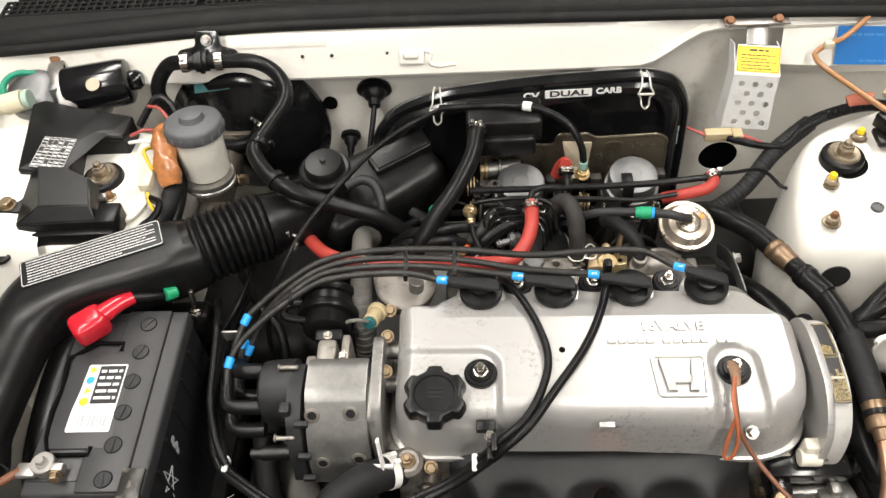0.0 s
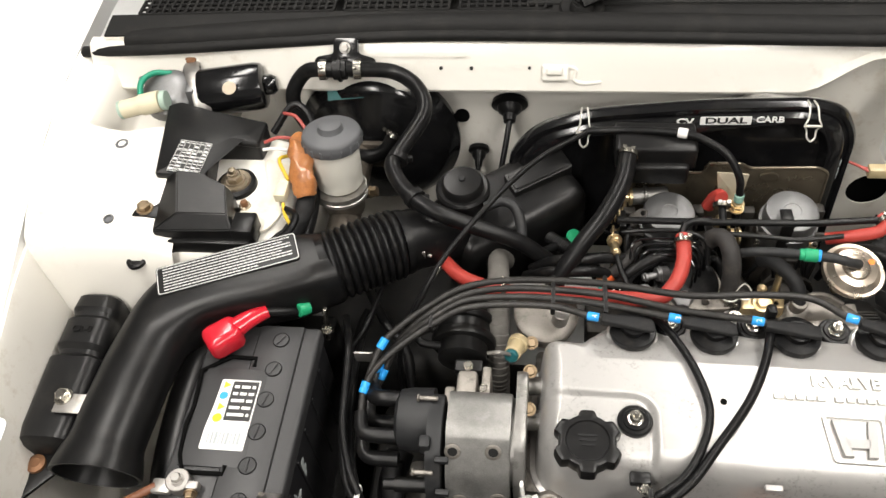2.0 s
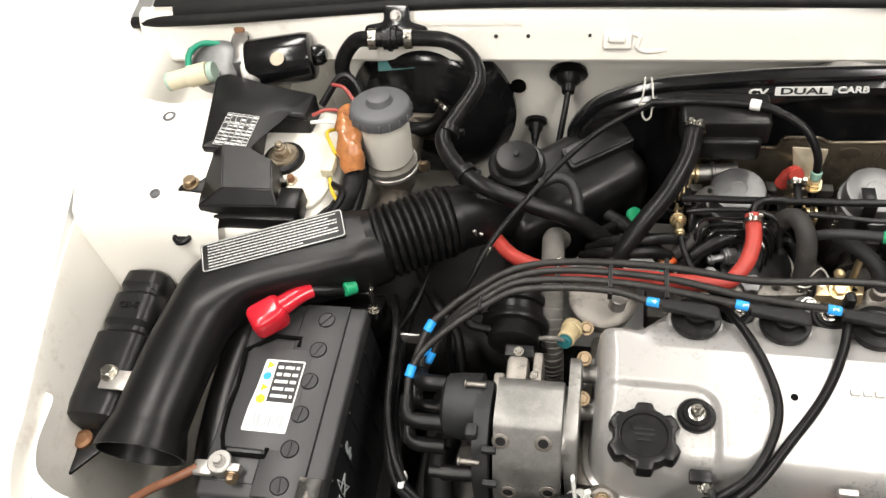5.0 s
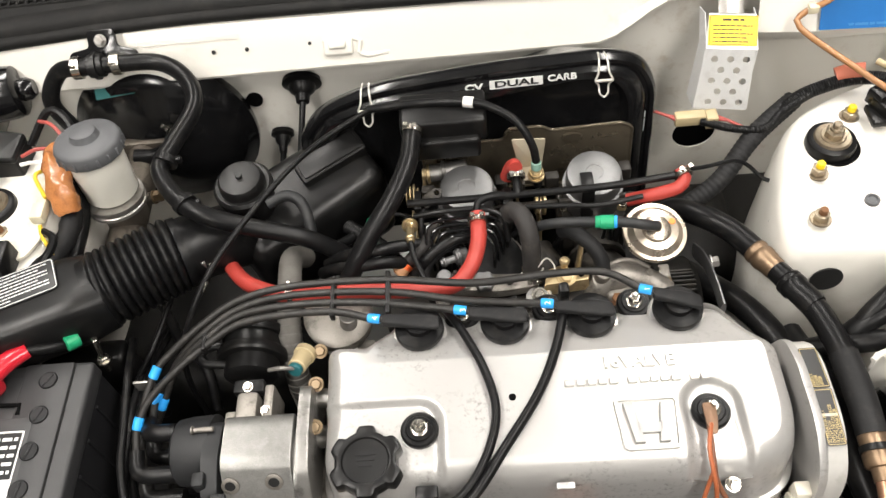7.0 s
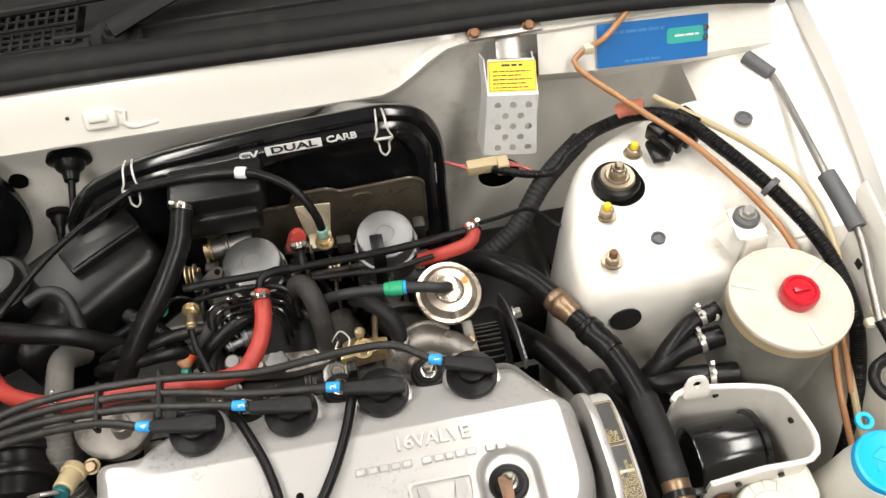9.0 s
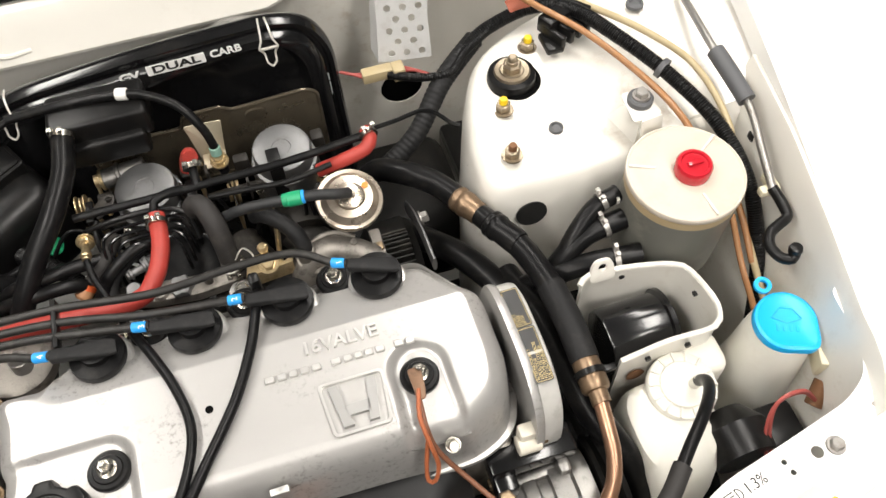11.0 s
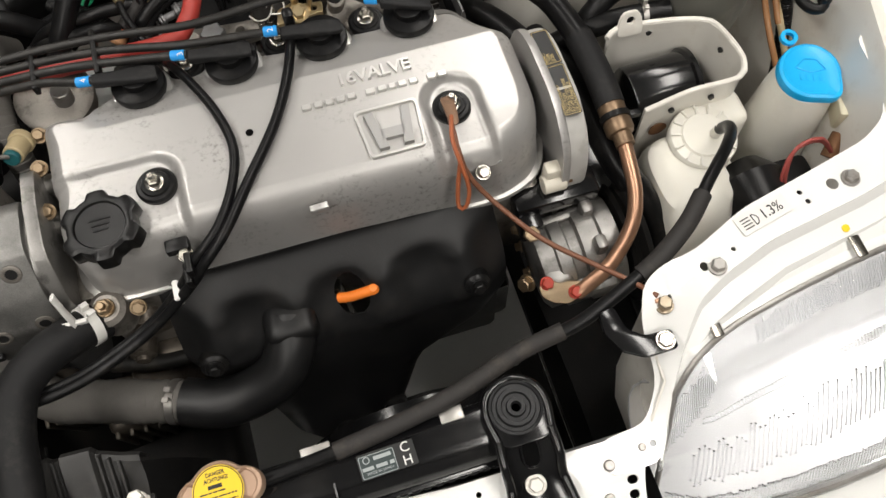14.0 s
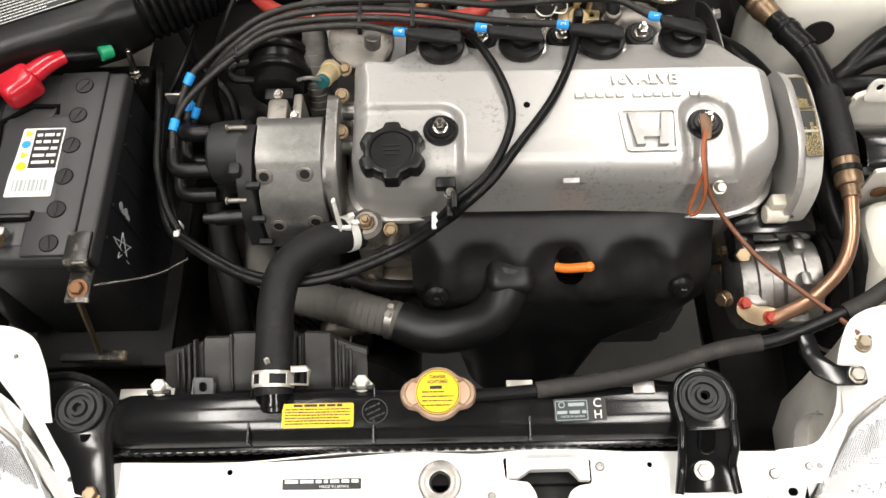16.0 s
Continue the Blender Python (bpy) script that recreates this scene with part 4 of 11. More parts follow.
part("gasket", bm, M_BLACK_MATTE, cover)


def on_cover(x, y, dz=0.0):
    return Matrix.Translation((x, y, cover_top(x, y) + dz)) @ axes((0, 0, 0), (1, 0, -0.02), y=(0, 1, 0.02))


writing("lettering", "16VALVE", 0.0168, on_cover(0.195, 0.4965, 0.0012), M_COVER_WORN, cover, 0.0021, "raised polished silver lettering", bold=0.0003, squeeze=1.04)
bm = bmesh.new()
x = 0.112
for w in (0.010, 0.009, 0.009, 0.009, 0.009, 0, 0.010, 0.009, 0.008, 0.009, 0.009, 0, 0.009, 0.009):
    if w:
        box(bm, ((x + w / 2 - 0.1765) * 1.10, 0, 0), (w * 0.88, 0.0058, 0.0036), 0.0007, 1, m=on_cover(0.1955, 0.4780, 0.0012))
    x += (w or 0.006)
pieces("raised_bar", bm, M_COVER_WORN, cover)
bm = bmesh.new()
EM = on_cover(0.1948, 0.4358, 0.0)
plate(bm, rounded([(-0.0285, 0.0242), (0.0285, 0.0242), (0.0245, -0.0242), (-0.0245, -0.0242)], 0.005), 0.005, EM @ pose(0, 0, 0.0030),
      holes=[rounded([(-0.0260, 0.0220), (0.0260, 0.0220), (0.0222, -0.0220), (-0.0222, -0.0220)], 0.004)])
part("emblem_frame", bm, M_COVER_WORN, cover)
bm = bmesh.new()
for quad in ([(-0.0205, 0.0185), (-0.0125, 0.0185), (-0.0065, -0.018), (-0.0150, -0.018)], [(0.0125, 0.0185), (0.0205, 0.0185), (0.0150, -0.018), (0.0065, -0.018)], [(-0.0115, 0.000), (0.0115, 0.000), (0.0100, -0.0095), (-0.0100, -0.0095)]):
    plate(bm, quad, 0.0065, EM @ pose(0, 0, 0.0045))
part("emblem", bm, mat("dull_cast_emblem", (0.34, 0.335, 0.325), 0.42, metal=0.6, vary=0.1, scale=40, bump=0.1), cover)
# black dot painted for the shade in a small pit
bm = bmesh.new()
lathe(bm, [(0.0, -0.001), (0.0034, -0.001), (0.0034, 0.0003), (0, 0.0003)], on_cover(0.0775, 0.4685, 0.0004), 14)
part("drill_mark", bm, M_RECESS_SHADE, cover)
bm = bmesh.new()
box(bm, (0.117, 0.390, 0.704), (0.016, 0.006, 0.008), 0.0012)
part("tab", bm, M_COVER, cover)


def cover_nut(x, y):
    nut = thing("cover_nut", (x, y, cover_top(x, y)), "plated dome nut on a black rubber washer", "nut", "cover nuts")
    z = cover_top(x, y)
    bm = bmesh.new()
    lathe(bm, [(0.006, 0), (0.0172, 0), (0.0172, 0.004), (0.0155, 0.0058), (0.0125, 0.006), (0.0115, 0.0075), (0.0105, 0.0075), (0, 0.0075)], Matrix.Translation((x, y, z - 0.0005)), 30)
    part("rubber_washer", bm, M_RUBBER, nut)
    bm = bmesh.new()
    lathe(bm, [(0, 0.007), (0.0082, 0.007), (0.0082, 0.0085), (0.0075, 0.009), (0, 0.009)], Matrix.Translation((x, y, z)), 24)
    lathe(bm, [(0, 0.009), (0.0062, 0.009), (0.0062, 0.0145), (0.005, 0.0155), (0.0032, 0.0155), (0.0032, 0.0200), (0.0025, 0.0208), (0, 0.0208)], Matrix.Translation((x, y, z)), 6)
    part("nut", bm, M_STEEL, nut)


for nx, ny in ((-0.008, 0.4445), (0.252, 0.447), (0.206, 0.5705), (0.035, 0.567), (0.122, 0.570)):
    cover_nut(nx, ny)

cap = thing("oil_filler_cap", (-0.0545, 0.4145, 0.712), "ribbed black plastic oil filler cap", "cap")
bm = bmesh.new()
cz = cover_top(-0.0545, 0.4145)
prof = [(0.60, 0.0), (0.95, 0.0), (1.0, 0.002), (1.0, 0.0125), (0.96, 0.0165), (0.86, 0.0178), (0.74, 0.0172), (0.70, 0.0155), (0.2, 0.0150)]
rings = []
for f, h in prof:
    ring = []
    for i in range(96):
        a = 2 * math.pi * i / 96
        w = 0.5 - 0.5 * math.cos(6 * a)
        lob = 0.0278 + 0.0056 * sst(0.22, 0.70, w)
        r = lob * f if f > 0.8 else 0.0285 * f
        ring.append((-0.0545 + r * math.cos(a), 0.4145 + r * math.sin(a), cz + h))
    rings.append(ring)
loft(bm, rings)
part("knob", bm, M_BLACK_PLASTIC, cap)
bm = bmesh.new()
for i in range(3):
    box(bm, (-0.0545, 0.4205 - 0.005 * i, cz + 0.0153), (0.018 - 0.003 * i, 0.0022, 0.0006), 0.0)
pieces("moulded_bar", bm, M_RUBBER_MATT, cap)

BOOTS = [(-0.006, 0.5475), (0.077, 0.549), (0.160, 0.551), (0.2435, 0.553)]
for i, (bx, by) in enumerate(BOOTS):
    boot = thing("spark_plug_boot", (bx, by, 0.700), "black rubber spark plug boot with a marked lead end", "spark plug boot", "spark plug boots")
    z = cover_top(bx, by)
    bm = bmesh.new()
    lathe(bm, [(0.020, -0.002), (0.0275, -0.002), (0.0275, 0.0010), (0.0255, 0.0030), (0.02, 0.0035)], Matrix.Translation((bx, by, z - 0.001)), 30)
    part("metal_rim", bm, M_COVER_WORN, boot)
    bm = bmesh.new()
    lathe(bm, [(0, 0), (0.0212, 0), (0.0216, 0.003), (0.0205, 0.0045), (0.0205, 0.006), (0.0236, 0.0075), (0.0240, 0.009), (0.0240, 0.0135), (0.0232, 0.0155), (0.0175, 0.0165), (0.0130, 0.0170), (0.0125, 0.023), (0, 0.024)], Matrix.Translation((bx, by, z)), 30)
    part("seal_ring", bm, M_RUBBER, boot)
    bm = bmesh.new()
    a = Vector((bx + 0.020, by - 0.003, z + 0.026))
    b = Vector((bx - 0.034, by + 0.003, z + 0.0275))
    if i == 3:
        b = Vector((bx - 0.024, by + 0.008, z + 0.030))
    d = b - a
    rings = []
    for f, w, h in ((0, 0.0062, 0.0025), (0.05, 0.0074, 0.0035), (0.2, 0.0080, 0.0042), (0.45, 0.0074, 0.0048), (0.7, 0.0062, 0.0050), (0.9, 0.0058, 0.0054), (1, 0.0052, 0.0052)):
        p = a + d * f
        rings.append([(p.x, p.y + w * math.copysign(abs(math.cos(2 * math.pi * k / 20)) ** 0.5, math.cos(2 * math.pi * k / 20)), p.z - 0.001 + h * 0.9 * math.copysign(abs(math.sin(2 * math.pi * k / 20)) ** 0.5, math.sin(2 * math.pi * k / 20))) for k in range(20)])
    loft(bm, rings)
    part("lead_cap", bm, M_RUBBER_MATT, boot)

# ignition leads, held together in two combs
LEADS = [
    [(-0.040, 0.5515, 0.7385), (-0.052, 0.554, 0.7375), (-0.086, 0.565, 0.736), (-0.138, 0.570, 0.730), (-0.187, 0.567, 0.723), (-0.222, 0.550, 0.713), (-0.252, 0.530, 0.703), (-0.278, 0.508, 0.691), (-0.290, 0.487, 0.681), (-0.2915, 0.472, 0.675), (-0.291, 0.460, 0.669)],
    [(0.043, 0.553, 0.739), (0.034, 0.555, 0.739), (-0.001, 0.563, 0.7375), (-0.062, 0.574, 0.736), (-0.130, 0.580, 0.731), (-0.186, 0.577, 0.724), (-0.224, 0.558, 0.712), (-0.252, 0.545, 0.694), (-0.271, 0.532, 0.678), (-0.282, 0.520, 0.668), (-0.284, 0.506, 0.665), (-0.282, 0.492, 0.667)],
    [(0.126, 0.554, 0.739), (0.112, 0.556, 0.739), (0.040, 0.566, 0.738), (-0.037, 0.584, 0.736), (-0.130, 0.591, 0.732), (-0.186, 0.584, 0.726), (-0.226, 0.564, 0.714), (-0.254, 0.548, 0.694), (-0.268, 0.531, 0.675), (-0.277, 0.515, 0.660), (-0.287, 0.500, 0.645), (-0.291, 0.488, 0.639)],
    [(0.220, 0.561, 0.7375), (0.208, 0.566, 0.7365), (0.176, 0.586, 0.739), (0.124, 0.588, 0.740), (0.051, 0.584, 0.740), (-0.037, 0.597, 0.738), (-0.129, 0.600, 0.735), (-0.187, 0.591, 0.730), (-0.228, 0.570, 0.719), (-0.258, 0.550, 0.706), (-0.275, 0.534, 0.697), (-0.287, 0.505, 0.682), (-0.292, 0.480, 0.665), (-0.2915, 0.458, 0.648), (-0.291, 0.446, 0.638)],
]
for i, pts in enumerate(LEADS):
    lead = thing("ignition_lead", pts[0], "black ignition lead with a blue number tape", "ignition lead", "ignition leads")
    bm = bmesh.new()
    tube(bm, pts, 0.0038, 10, 0.006)
    part("cable", bm, M_LEAD, lead)
    bm = bmesh.new()
    a, b = Vector(pts[0]), Vector(pts[1])
    k = (b - a).normalized() * 0.013
    cyl(bm, a + k * 0.15, a + k * 1.1, 0.0047, n=14)
    tape = part("number_tape", bm, M_BLUE_TAPE, lead, "bright blue tape")
    bm = bmesh.new()
    a = Vector(((-0.2900, 0.4870, 0.6810), (-0.2820, 0.5200, 0.6690), (-0.2770, 0.5165, 0.6620), (-0.2750, 0.5340, 0.6970))[i])
    d = Vector(((-0.25, -1, -0.4), (-0.6, -0.75, -0.3), (-0.5, -0.8, -0.75), (-0.5, -0.9, -0.45))[i]).normalized() * 0.0065
    cyl(bm, a - d, a + d, 0.0050, n=14)
    part("number_tape", bm, M_BLUE_TAPE, lead, "bright blue tape")
    writing("number", "4321"[i], 0.0075, axes(Vector(pts[0]) * 0.45 + Vector(pts[1]) * 0.55 + Vector((0.0, -0.0022, 0.0046)), (0, 1, 0.3), y=(-1, 0, 0)), M_PRINT_WHITE, tape, 0.0002)
for cx, ys, zz in ((-0.09, (0.560, 0.607), 0.7345), (-0.035, (0.558, 0.607), 0.737), (-0.222, (0.545, 0.578), 0.714)):
    bm = bmesh.new()
    box(bm, (cx, (ys[0] + ys[1]) / 2, zz - 0.002), (0.005, ys[1] - ys[0], 0.011), 0.0015)
    single("lead_comb", bm, M_BLACK_PLASTIC, "small black plastic comb clamping ignition leads", "cable clip", "lead combs")

# timing cover at the belt end
tc_ = thing("timing_cover", (0.35, 0.47, 0.58), "pale grey cast timing belt cover with black labels", "engine cover")
YZ = axes((0, 0, 0), (0, 1, 0), y=(0, 0, 1))
prof = rounded([(0.388, 0.56), (0.378, 0.640), (0.388, 0.686), (0.424, 0.7135), (0.492, 0.714), (0.522, 0.700), (0.536, 0.660), (0.540, 0.56)], 0.03, 5)
bm = bmesh.new()
plate(bm, prof, 0.009, Matrix.Translation((0.3475, 0, 0)) @ YZ, bev=0.004)
part("back_flange", bm, M_COVER, tc_)
bm = bmesh.new()
c2 = Vector((0.458, 0.62))
plate(bm, [tuple(c2 + (Vector(p) - c2) * 0.965) for p in prof], 0.022, Matrix.Translation((0.3665, 0, 0)) @ YZ, bev=0.006)
part("housing", bm, M_TIMING, tc_)
bm = bmesh.new()
cyl(bm, (0.322, 0.386, 0.636), (0.344, 0.386, 0.636), 0.0095)
box(bm, (0.333, 0.392, 0.646), (0.017, 0.014, 0.022), 0.003)
part("clamp", bm, M_CREAM_PAINT, tc_)
bm = bmesh.new()
hexbolt(bm, (0.344, 0.386, 0.636), X3, 0.005, 0.006, 1.2)
part("clamp_bolt", bm, M_BRASS, tc_)


def tc_label(y0, y1, seed, rows, text=None):
    def zt(y):
        return 0.7117 - 0.006 * max(0, (0.440 - y) / 0.03) ** 1.5 - 0.005 * max(0, (y - 0.487) / 0.02) ** 1.5
    a, b = Vector((0.3535, y0, zt(y0))), Vector((0.3535, y1, zt(y1)))
    bm = bmesh.new()
    m = axes((a + b) / 2 + Vector((0, 0, 0.0009)), b - a, y=(-1, 0, 0))
    L_ = (b - a).length
    plate(bm, rrect(0, 0, L_, 0.0165, 0.002), 0.0005, m)
    lb = part("label", bm, M_LABEL_BLACK, tc_, "black label with gold print")
    bm = bmesh.new()
    plate(bm, rrect(0, 0, L_ - 0.002, 0.0150, 0.0015), 0.0003, m @ pose(0, 0, 0.0003), holes=[rrect(0, 0, L_ - 0.0030, 0.0141, 0.001)])
    if text is None:
        bars(bm, m @ pose(0, 0, 0.0002), rows, L_ - 0.006, 0.0031, 0.0015, seed)
    part("gold_border", bm, M_PRINT_GOLD, lb)
    if text:
        for k, tx in enumerate(text):
            writing("print", tx, 0.0042, m @ pose(-L_ * 0.45, 0.0052 - 0.0035 * k, 0.0003), M_PRINT_GOLD, lb, 0.0001, align="LEFT", squeeze=0.8)


tc_label(0.410, 0.4615, 1, 5, ["ALTERNATOR BELT", "DEFLECTION", "FLECHE DE COURROIE", "DE L'ALTERNATEUR"])
tc_label(0.4625, 0.505, 3, 4, ["INSPECT", "COVER", "AFTER"])

# distributor on the gearbox end
dist = thing("distributor", (-0.19, 0.45, 0.59), "cast aluminium distributor with a black cap", "distributor")
AX = axes((0, 0.447, 0.652), (0, 1, 0), y=(0, 0, 1))


def xpos(x):
    return Matrix.Translation((x, 0, 0)) @ AX


bm = bmesh.new()
lathe(bm, [(0, 0), (0.040, 0), (0.041, 0.004), (0.041, 0.06), (0.046, 0.062), (0.046, 0.072), (0, 0.072)], xpos(-0.192), 36)
plate(bm, rounded([(0.392, 0.60), (0.500, 0.60), (0.515, 0.66), (0.508, 0.702), (0.47, 0.704), (0.425, 0.698), (0.395, 0.66)], 0.012), 0.012, Matrix.Translation((-0.113, 0, 0)) @ YZ, bev=0.003)
part("housing", bm, M_ALU, dist)
bm = bmesh.new()
plate(bm, rounded([(0.480, 0.60), (0.480, 0.700), (0.466, 0.7050), (0.436, 0.7045), (0.427, 0.701), (0.398, 0.668), (0.383, 0.640), (0.379, 0.60)], 0.006), 0.066, Matrix.Translation((-0.128, 0, 0)) @ YZ, bev=0.003)
part("heat_plate", bm, mat("worn_dark_alloy", (0.24, 0.235, 0.225), 0.40, metal=0.8, vary=0.75, scale=45, bump=0.9, fine=900, dirt=(0.45, 0.44, 0.42), dirt_amt=0.8, dirt_scale=60, patch=18), dist, "smooth cast plate with worn corners")
for hx, hy, hz in ((-0.1865, 0.4155, 0.6885), (-0.1455, 0.4165, 0.6895), (-0.179, 0.384, 0.642), (-0.140, 0.386, 0.646)):
    bm = bmesh.new()
    nrm = Vector((0, -0.82, 0.57)) if hz > 0.66 else Vector((0, -0.95, 0.3))
    lathe(bm, [(0.0055, 0), (0.0085, 0), (0.0085, 0.0012), (0.007, 0.0018), (0.0052, 0.0018), (0.005, -0.006), (0, -0.006)], up((hx, hy, hz), nrm), 18)
    part("socket", bm, M_ALU_DULL, dist)
    # black disc stands for the shade down the bolt socket
    bm = bmesh.new()
    lathe(bm, [(0, 0), (0.005, 0), (0.005, 0.0006), (0, 0.0006)], up(Vector((hx, hy, hz)) + nrm * 0.0006, nrm), 14)
    part("painted_bolt_hole", bm, M_LABEL_BLACK, dist)
bm = bmesh.new()
lathe(bm, [(0, 0), (0.026, 0), (0.032, 0.004), (0.034, 0.016), (0.035, 0.040), (0, 0.041)], Matrix.Translation((0, 0.015, 0.010)) @ xpos(-0.252), 40)
plate(bm, rounded([(0.475, 0.605), (0.490, 0.65), (0.478, 0.694), (0.440, 0.700), (0.408, 0.688), (0.388, 0.655), (0.378, 0.605)], 0.008), 0.016, Matrix.Translation((-0.1985, 0, 0)) @ YZ, bev=0.003)
for cy_, cz_ in ((0.404, 0.690), (0.385, 0.655), (0.377, 0.62)):
    box(bm, (-0.1965, cy_, cz_), (0.014, 0.006, 0.007), 0.001)
box(bm, (-0.215, 0.420, 0.690), (0.012, 0.014, 0.020), 0.003)
dcap = part("distributor_cap", bm, M_RUBBER_GREY, dist)
bm = bmesh.new()
for yy, zz in ((0.398, 0.672), (0.468, 0.699)):
    cyl(bm, (-0.226, yy, zz), (-0.206, yy, zz), 0.0026)
    cyl(bm, (-0.228, yy, zz), (-0.2255, yy, zz), 0.0042)
pieces("cap_screw", bm, M_ALU_DULL, dcap)
PORTS = [(0.476, 0.680), (0.440, 0.664), (0.428, 0.634), (0.47, 0.635)]
for py, pz in PORTS:
    bm = bmesh.new()
    tube(bm, [(-0.250, py, pz), (-0.262, py, pz)], 0.0085, 14, soft=False)
    if pz > 0.67:
        tube(bm, [(-0.255, py, pz), (-0.270, py, pz), (-0.278, py + 0.003, pz - 0.003), (-0.281, py + 0.010, pz - 0.008), (-0.282, py + 0.018, pz - 0.012)], 0.0088, 14, 0.004, rad=lambda s: 1 - 4.5 * max(0, s - 0.02))
    else:
        tube(bm, [(-0.255, py, pz), (-0.275, py, pz), (-0.285, py + 0.002, pz), (-0.2900, py + 0.009, pz + 0.001), (-0.2915, py + 0.024, pz + 0.005)], 0.0084, 14, 0.004, rad=lambda s: 1 - 4.5 * max(0, s - 0.02))
    part("terminal_boot", bm, M_RUBBER, dcap)
bm = bmesh.new()
tube(bm, [(-0.215, 0.402, 0.632), (-0.250, 0.401, 0.631)], 0.0080, 16, soft=False)
tube(bm, [(-0.240, 0.401, 0.631), (-0.262, 0.401, 0.631)], 0.0060, 14, soft=False)
part("plug_tube", bm, M_BLACK_PLASTIC, dcap)
# vacuum unit above
bm = bmesh.new()
VM = up((-0.190, 0.541, 0.655), (0.0, 1, 0.05)) @ Matrix.Scale(1.08, 4)
lathe(bm, [(0, 0), (0.022, 0), (0.026, 0.003), (0.026, 0.018), (0.0335, 0.0185), (0.0345, 0.020), (0.0345, 0.0265), (0.0335, 0.028), (0.0295, 0.0285), (0.0290, 0.041), (0.0325, 0.0415), (0.0335, 0.043), (0.0335, 0.049), (0.0325, 0.0505), (0.0265, 0.051), (0.0255, 0.055), (0, 0.0555)], VM, 36)
tube(bm, [(-0.215, 0.555, 0.665), (-0.236, 0.556, 0.668), (-0.242, 0.563, 0.670), (-0.236, 0.572, 0.672), (-0.22, 0.574, 0.672)], 0.0048, 10)
part("vacuum_unit", bm, M_BLACK_PLASTIC, dist, "round black plastic vacuum unit")
bm = bmesh.new()
box(bm, (-0.178, 0.513, 0.690), (0.030, 0.014, 0.012), 0.002)
part("bracket", bm, M_BLACK_PLASTIC, dist)
bm = bmesh.new()
hexbolt(bm, (-0.178, 0.511, 0.696), (0, -0.2, 1), 0.0042, 0.004, 1.3)
hexbolt(bm, (-0.160, 0.488, 0.690), (0, -0.4, 1), 0.004, 0.004, 1.3)
pieces("bracket_screw", bm, M_STEEL, dist)
bm = bmesh.new()
box(bm, (-0.178, 0.492, 0.672), (0.022, 0.03, 0.05), 0.005)
box(bm, (-0.158, 0.495, 0.670), (0.010, 0.04, 0.045), 0.003)
box(bm, (-0.196, 0.482, 0.672), (0.012, 0.02, 0.028), 0.003)
part("mounting_ear", bm, M_ALU_DULL, dist)
bm = bmesh.new()
for px, py, pz in ((-0.112, 0.512, 0.690), (-0.112, 0.470, 0.684), (-0.112, 0.553, 0.682)):
    hexbolt(bm, (px, py, pz), (0.1, -0.45, 1), 0.0055, 0.006, 1.4)
pieces("flange_bolt", bm, M_BRASS, dist)
bm = bmesh.new()
cyl(bm, (-0.117, 0.505, 0.672), (-0.096, 0.505, 0.672), 0.010)
cyl(bm, (-0.117, 0.47, 0.66), (-0.096, 0.47, 0.66), 0.011)
pieces("boss", bm, M_ALU, dist)
plug = thing("wire_connector", (-0.135, 0.53, 0.68), "cream plastic plug with a teal seal and wires", "connector")
bm = bmesh.new()
cyl(bm, (-0.132, 0.530, 0.694), (-0.127, 0.548, 0.686), 0.0092, 0.0098)
cyl(bm, (-0.1275, 0.546, 0.687), (-0.1255, 0.553, 0.684), 0.0115)
part("shell", bm, M_TAN_TUBE, plug)
bm = bmesh.new()
cyl(bm, (-0.1335, 0.525, 0.696), (-0.132, 0.530, 0.694), 0.0075)
part("seal", bm, mat("dark_teal_seal", (0.012, 0.09, 0.10), 0.4, vary=0.15, bump=0.1), plug)
bm = bmesh.new()
tube(bm, [(-0.134, 0.527, 0.698), (-0.145, 0.524, 0.706), (-0.158, 0.526, 0.70)], 0.0022, 8)
part("wire", bm, M_STEEL_DULL, plug)

# thermostat housing and coolant pieces
th = thing("thermostat_housing", (-0.088, 0.392, 0.60), "stained alloy thermostat housing with a brass plug", "engine part")
bm = bmesh.new()
lathe(bm, [(0, 0), (0.02, 0), (0.021, 0.004), (0.0165, 0.01), (0.0165, 0.03), (0.012, 0.034), (0, 0.034)], up((-0.088, 0.390, 0.612), (0, -0.2, 1)), 24)
box(bm, (-0.085, 0.40, 0.61), (0.05, 0.03, 0.03), 0.006)
tube(bm, [(-0.092, 0.388, 0.622), (-0.115, 0.375, 0.632)], 0.0145, 16, soft=False)
part("casting", bm, M_ALU_DULL, th)
bm = bmesh.new()
hexbolt(bm, (-0.088, 0.383, 0.646), (0, -0.2, 1), 0.007, 0.009, 1.2)
cyl(bm, (-0.088, 0.381, 0.655), (-0.088, 0.380, 0.660), 0.0035)
part("brass_plug", bm, M_BRASS, th)
bm = bmesh.new()
hexbolt(bm, (-0.064, 0.382, 0.632), (0.1, -0.6, 0.8), 0.006, 0.006, 1.3)
part("bolt", bm, M_BRASS, th)

# heat shield over the exhaust manifold
hs = thing("exhaust_heat_shield", (0.12, 0.35, 0.40), "matt black pressed exhaust heat shield", "heat shield")


HS_LEFT = ((0, -0.045), (0.3, -0.044), (0.6, -0.030), (0.85, 0.004), (1.04, 0.015), (1.14, 0.040))
HS_RIGHT = ((0, 0.270), (0.22, 0.275), (0.42, 0.274), (0.54, 0.256), (0.61, 0.228), (0.70, 0.188), (0.80, 0.172), (0.92, 0.160), (1.05, 0.146), (1.14, 0.100))


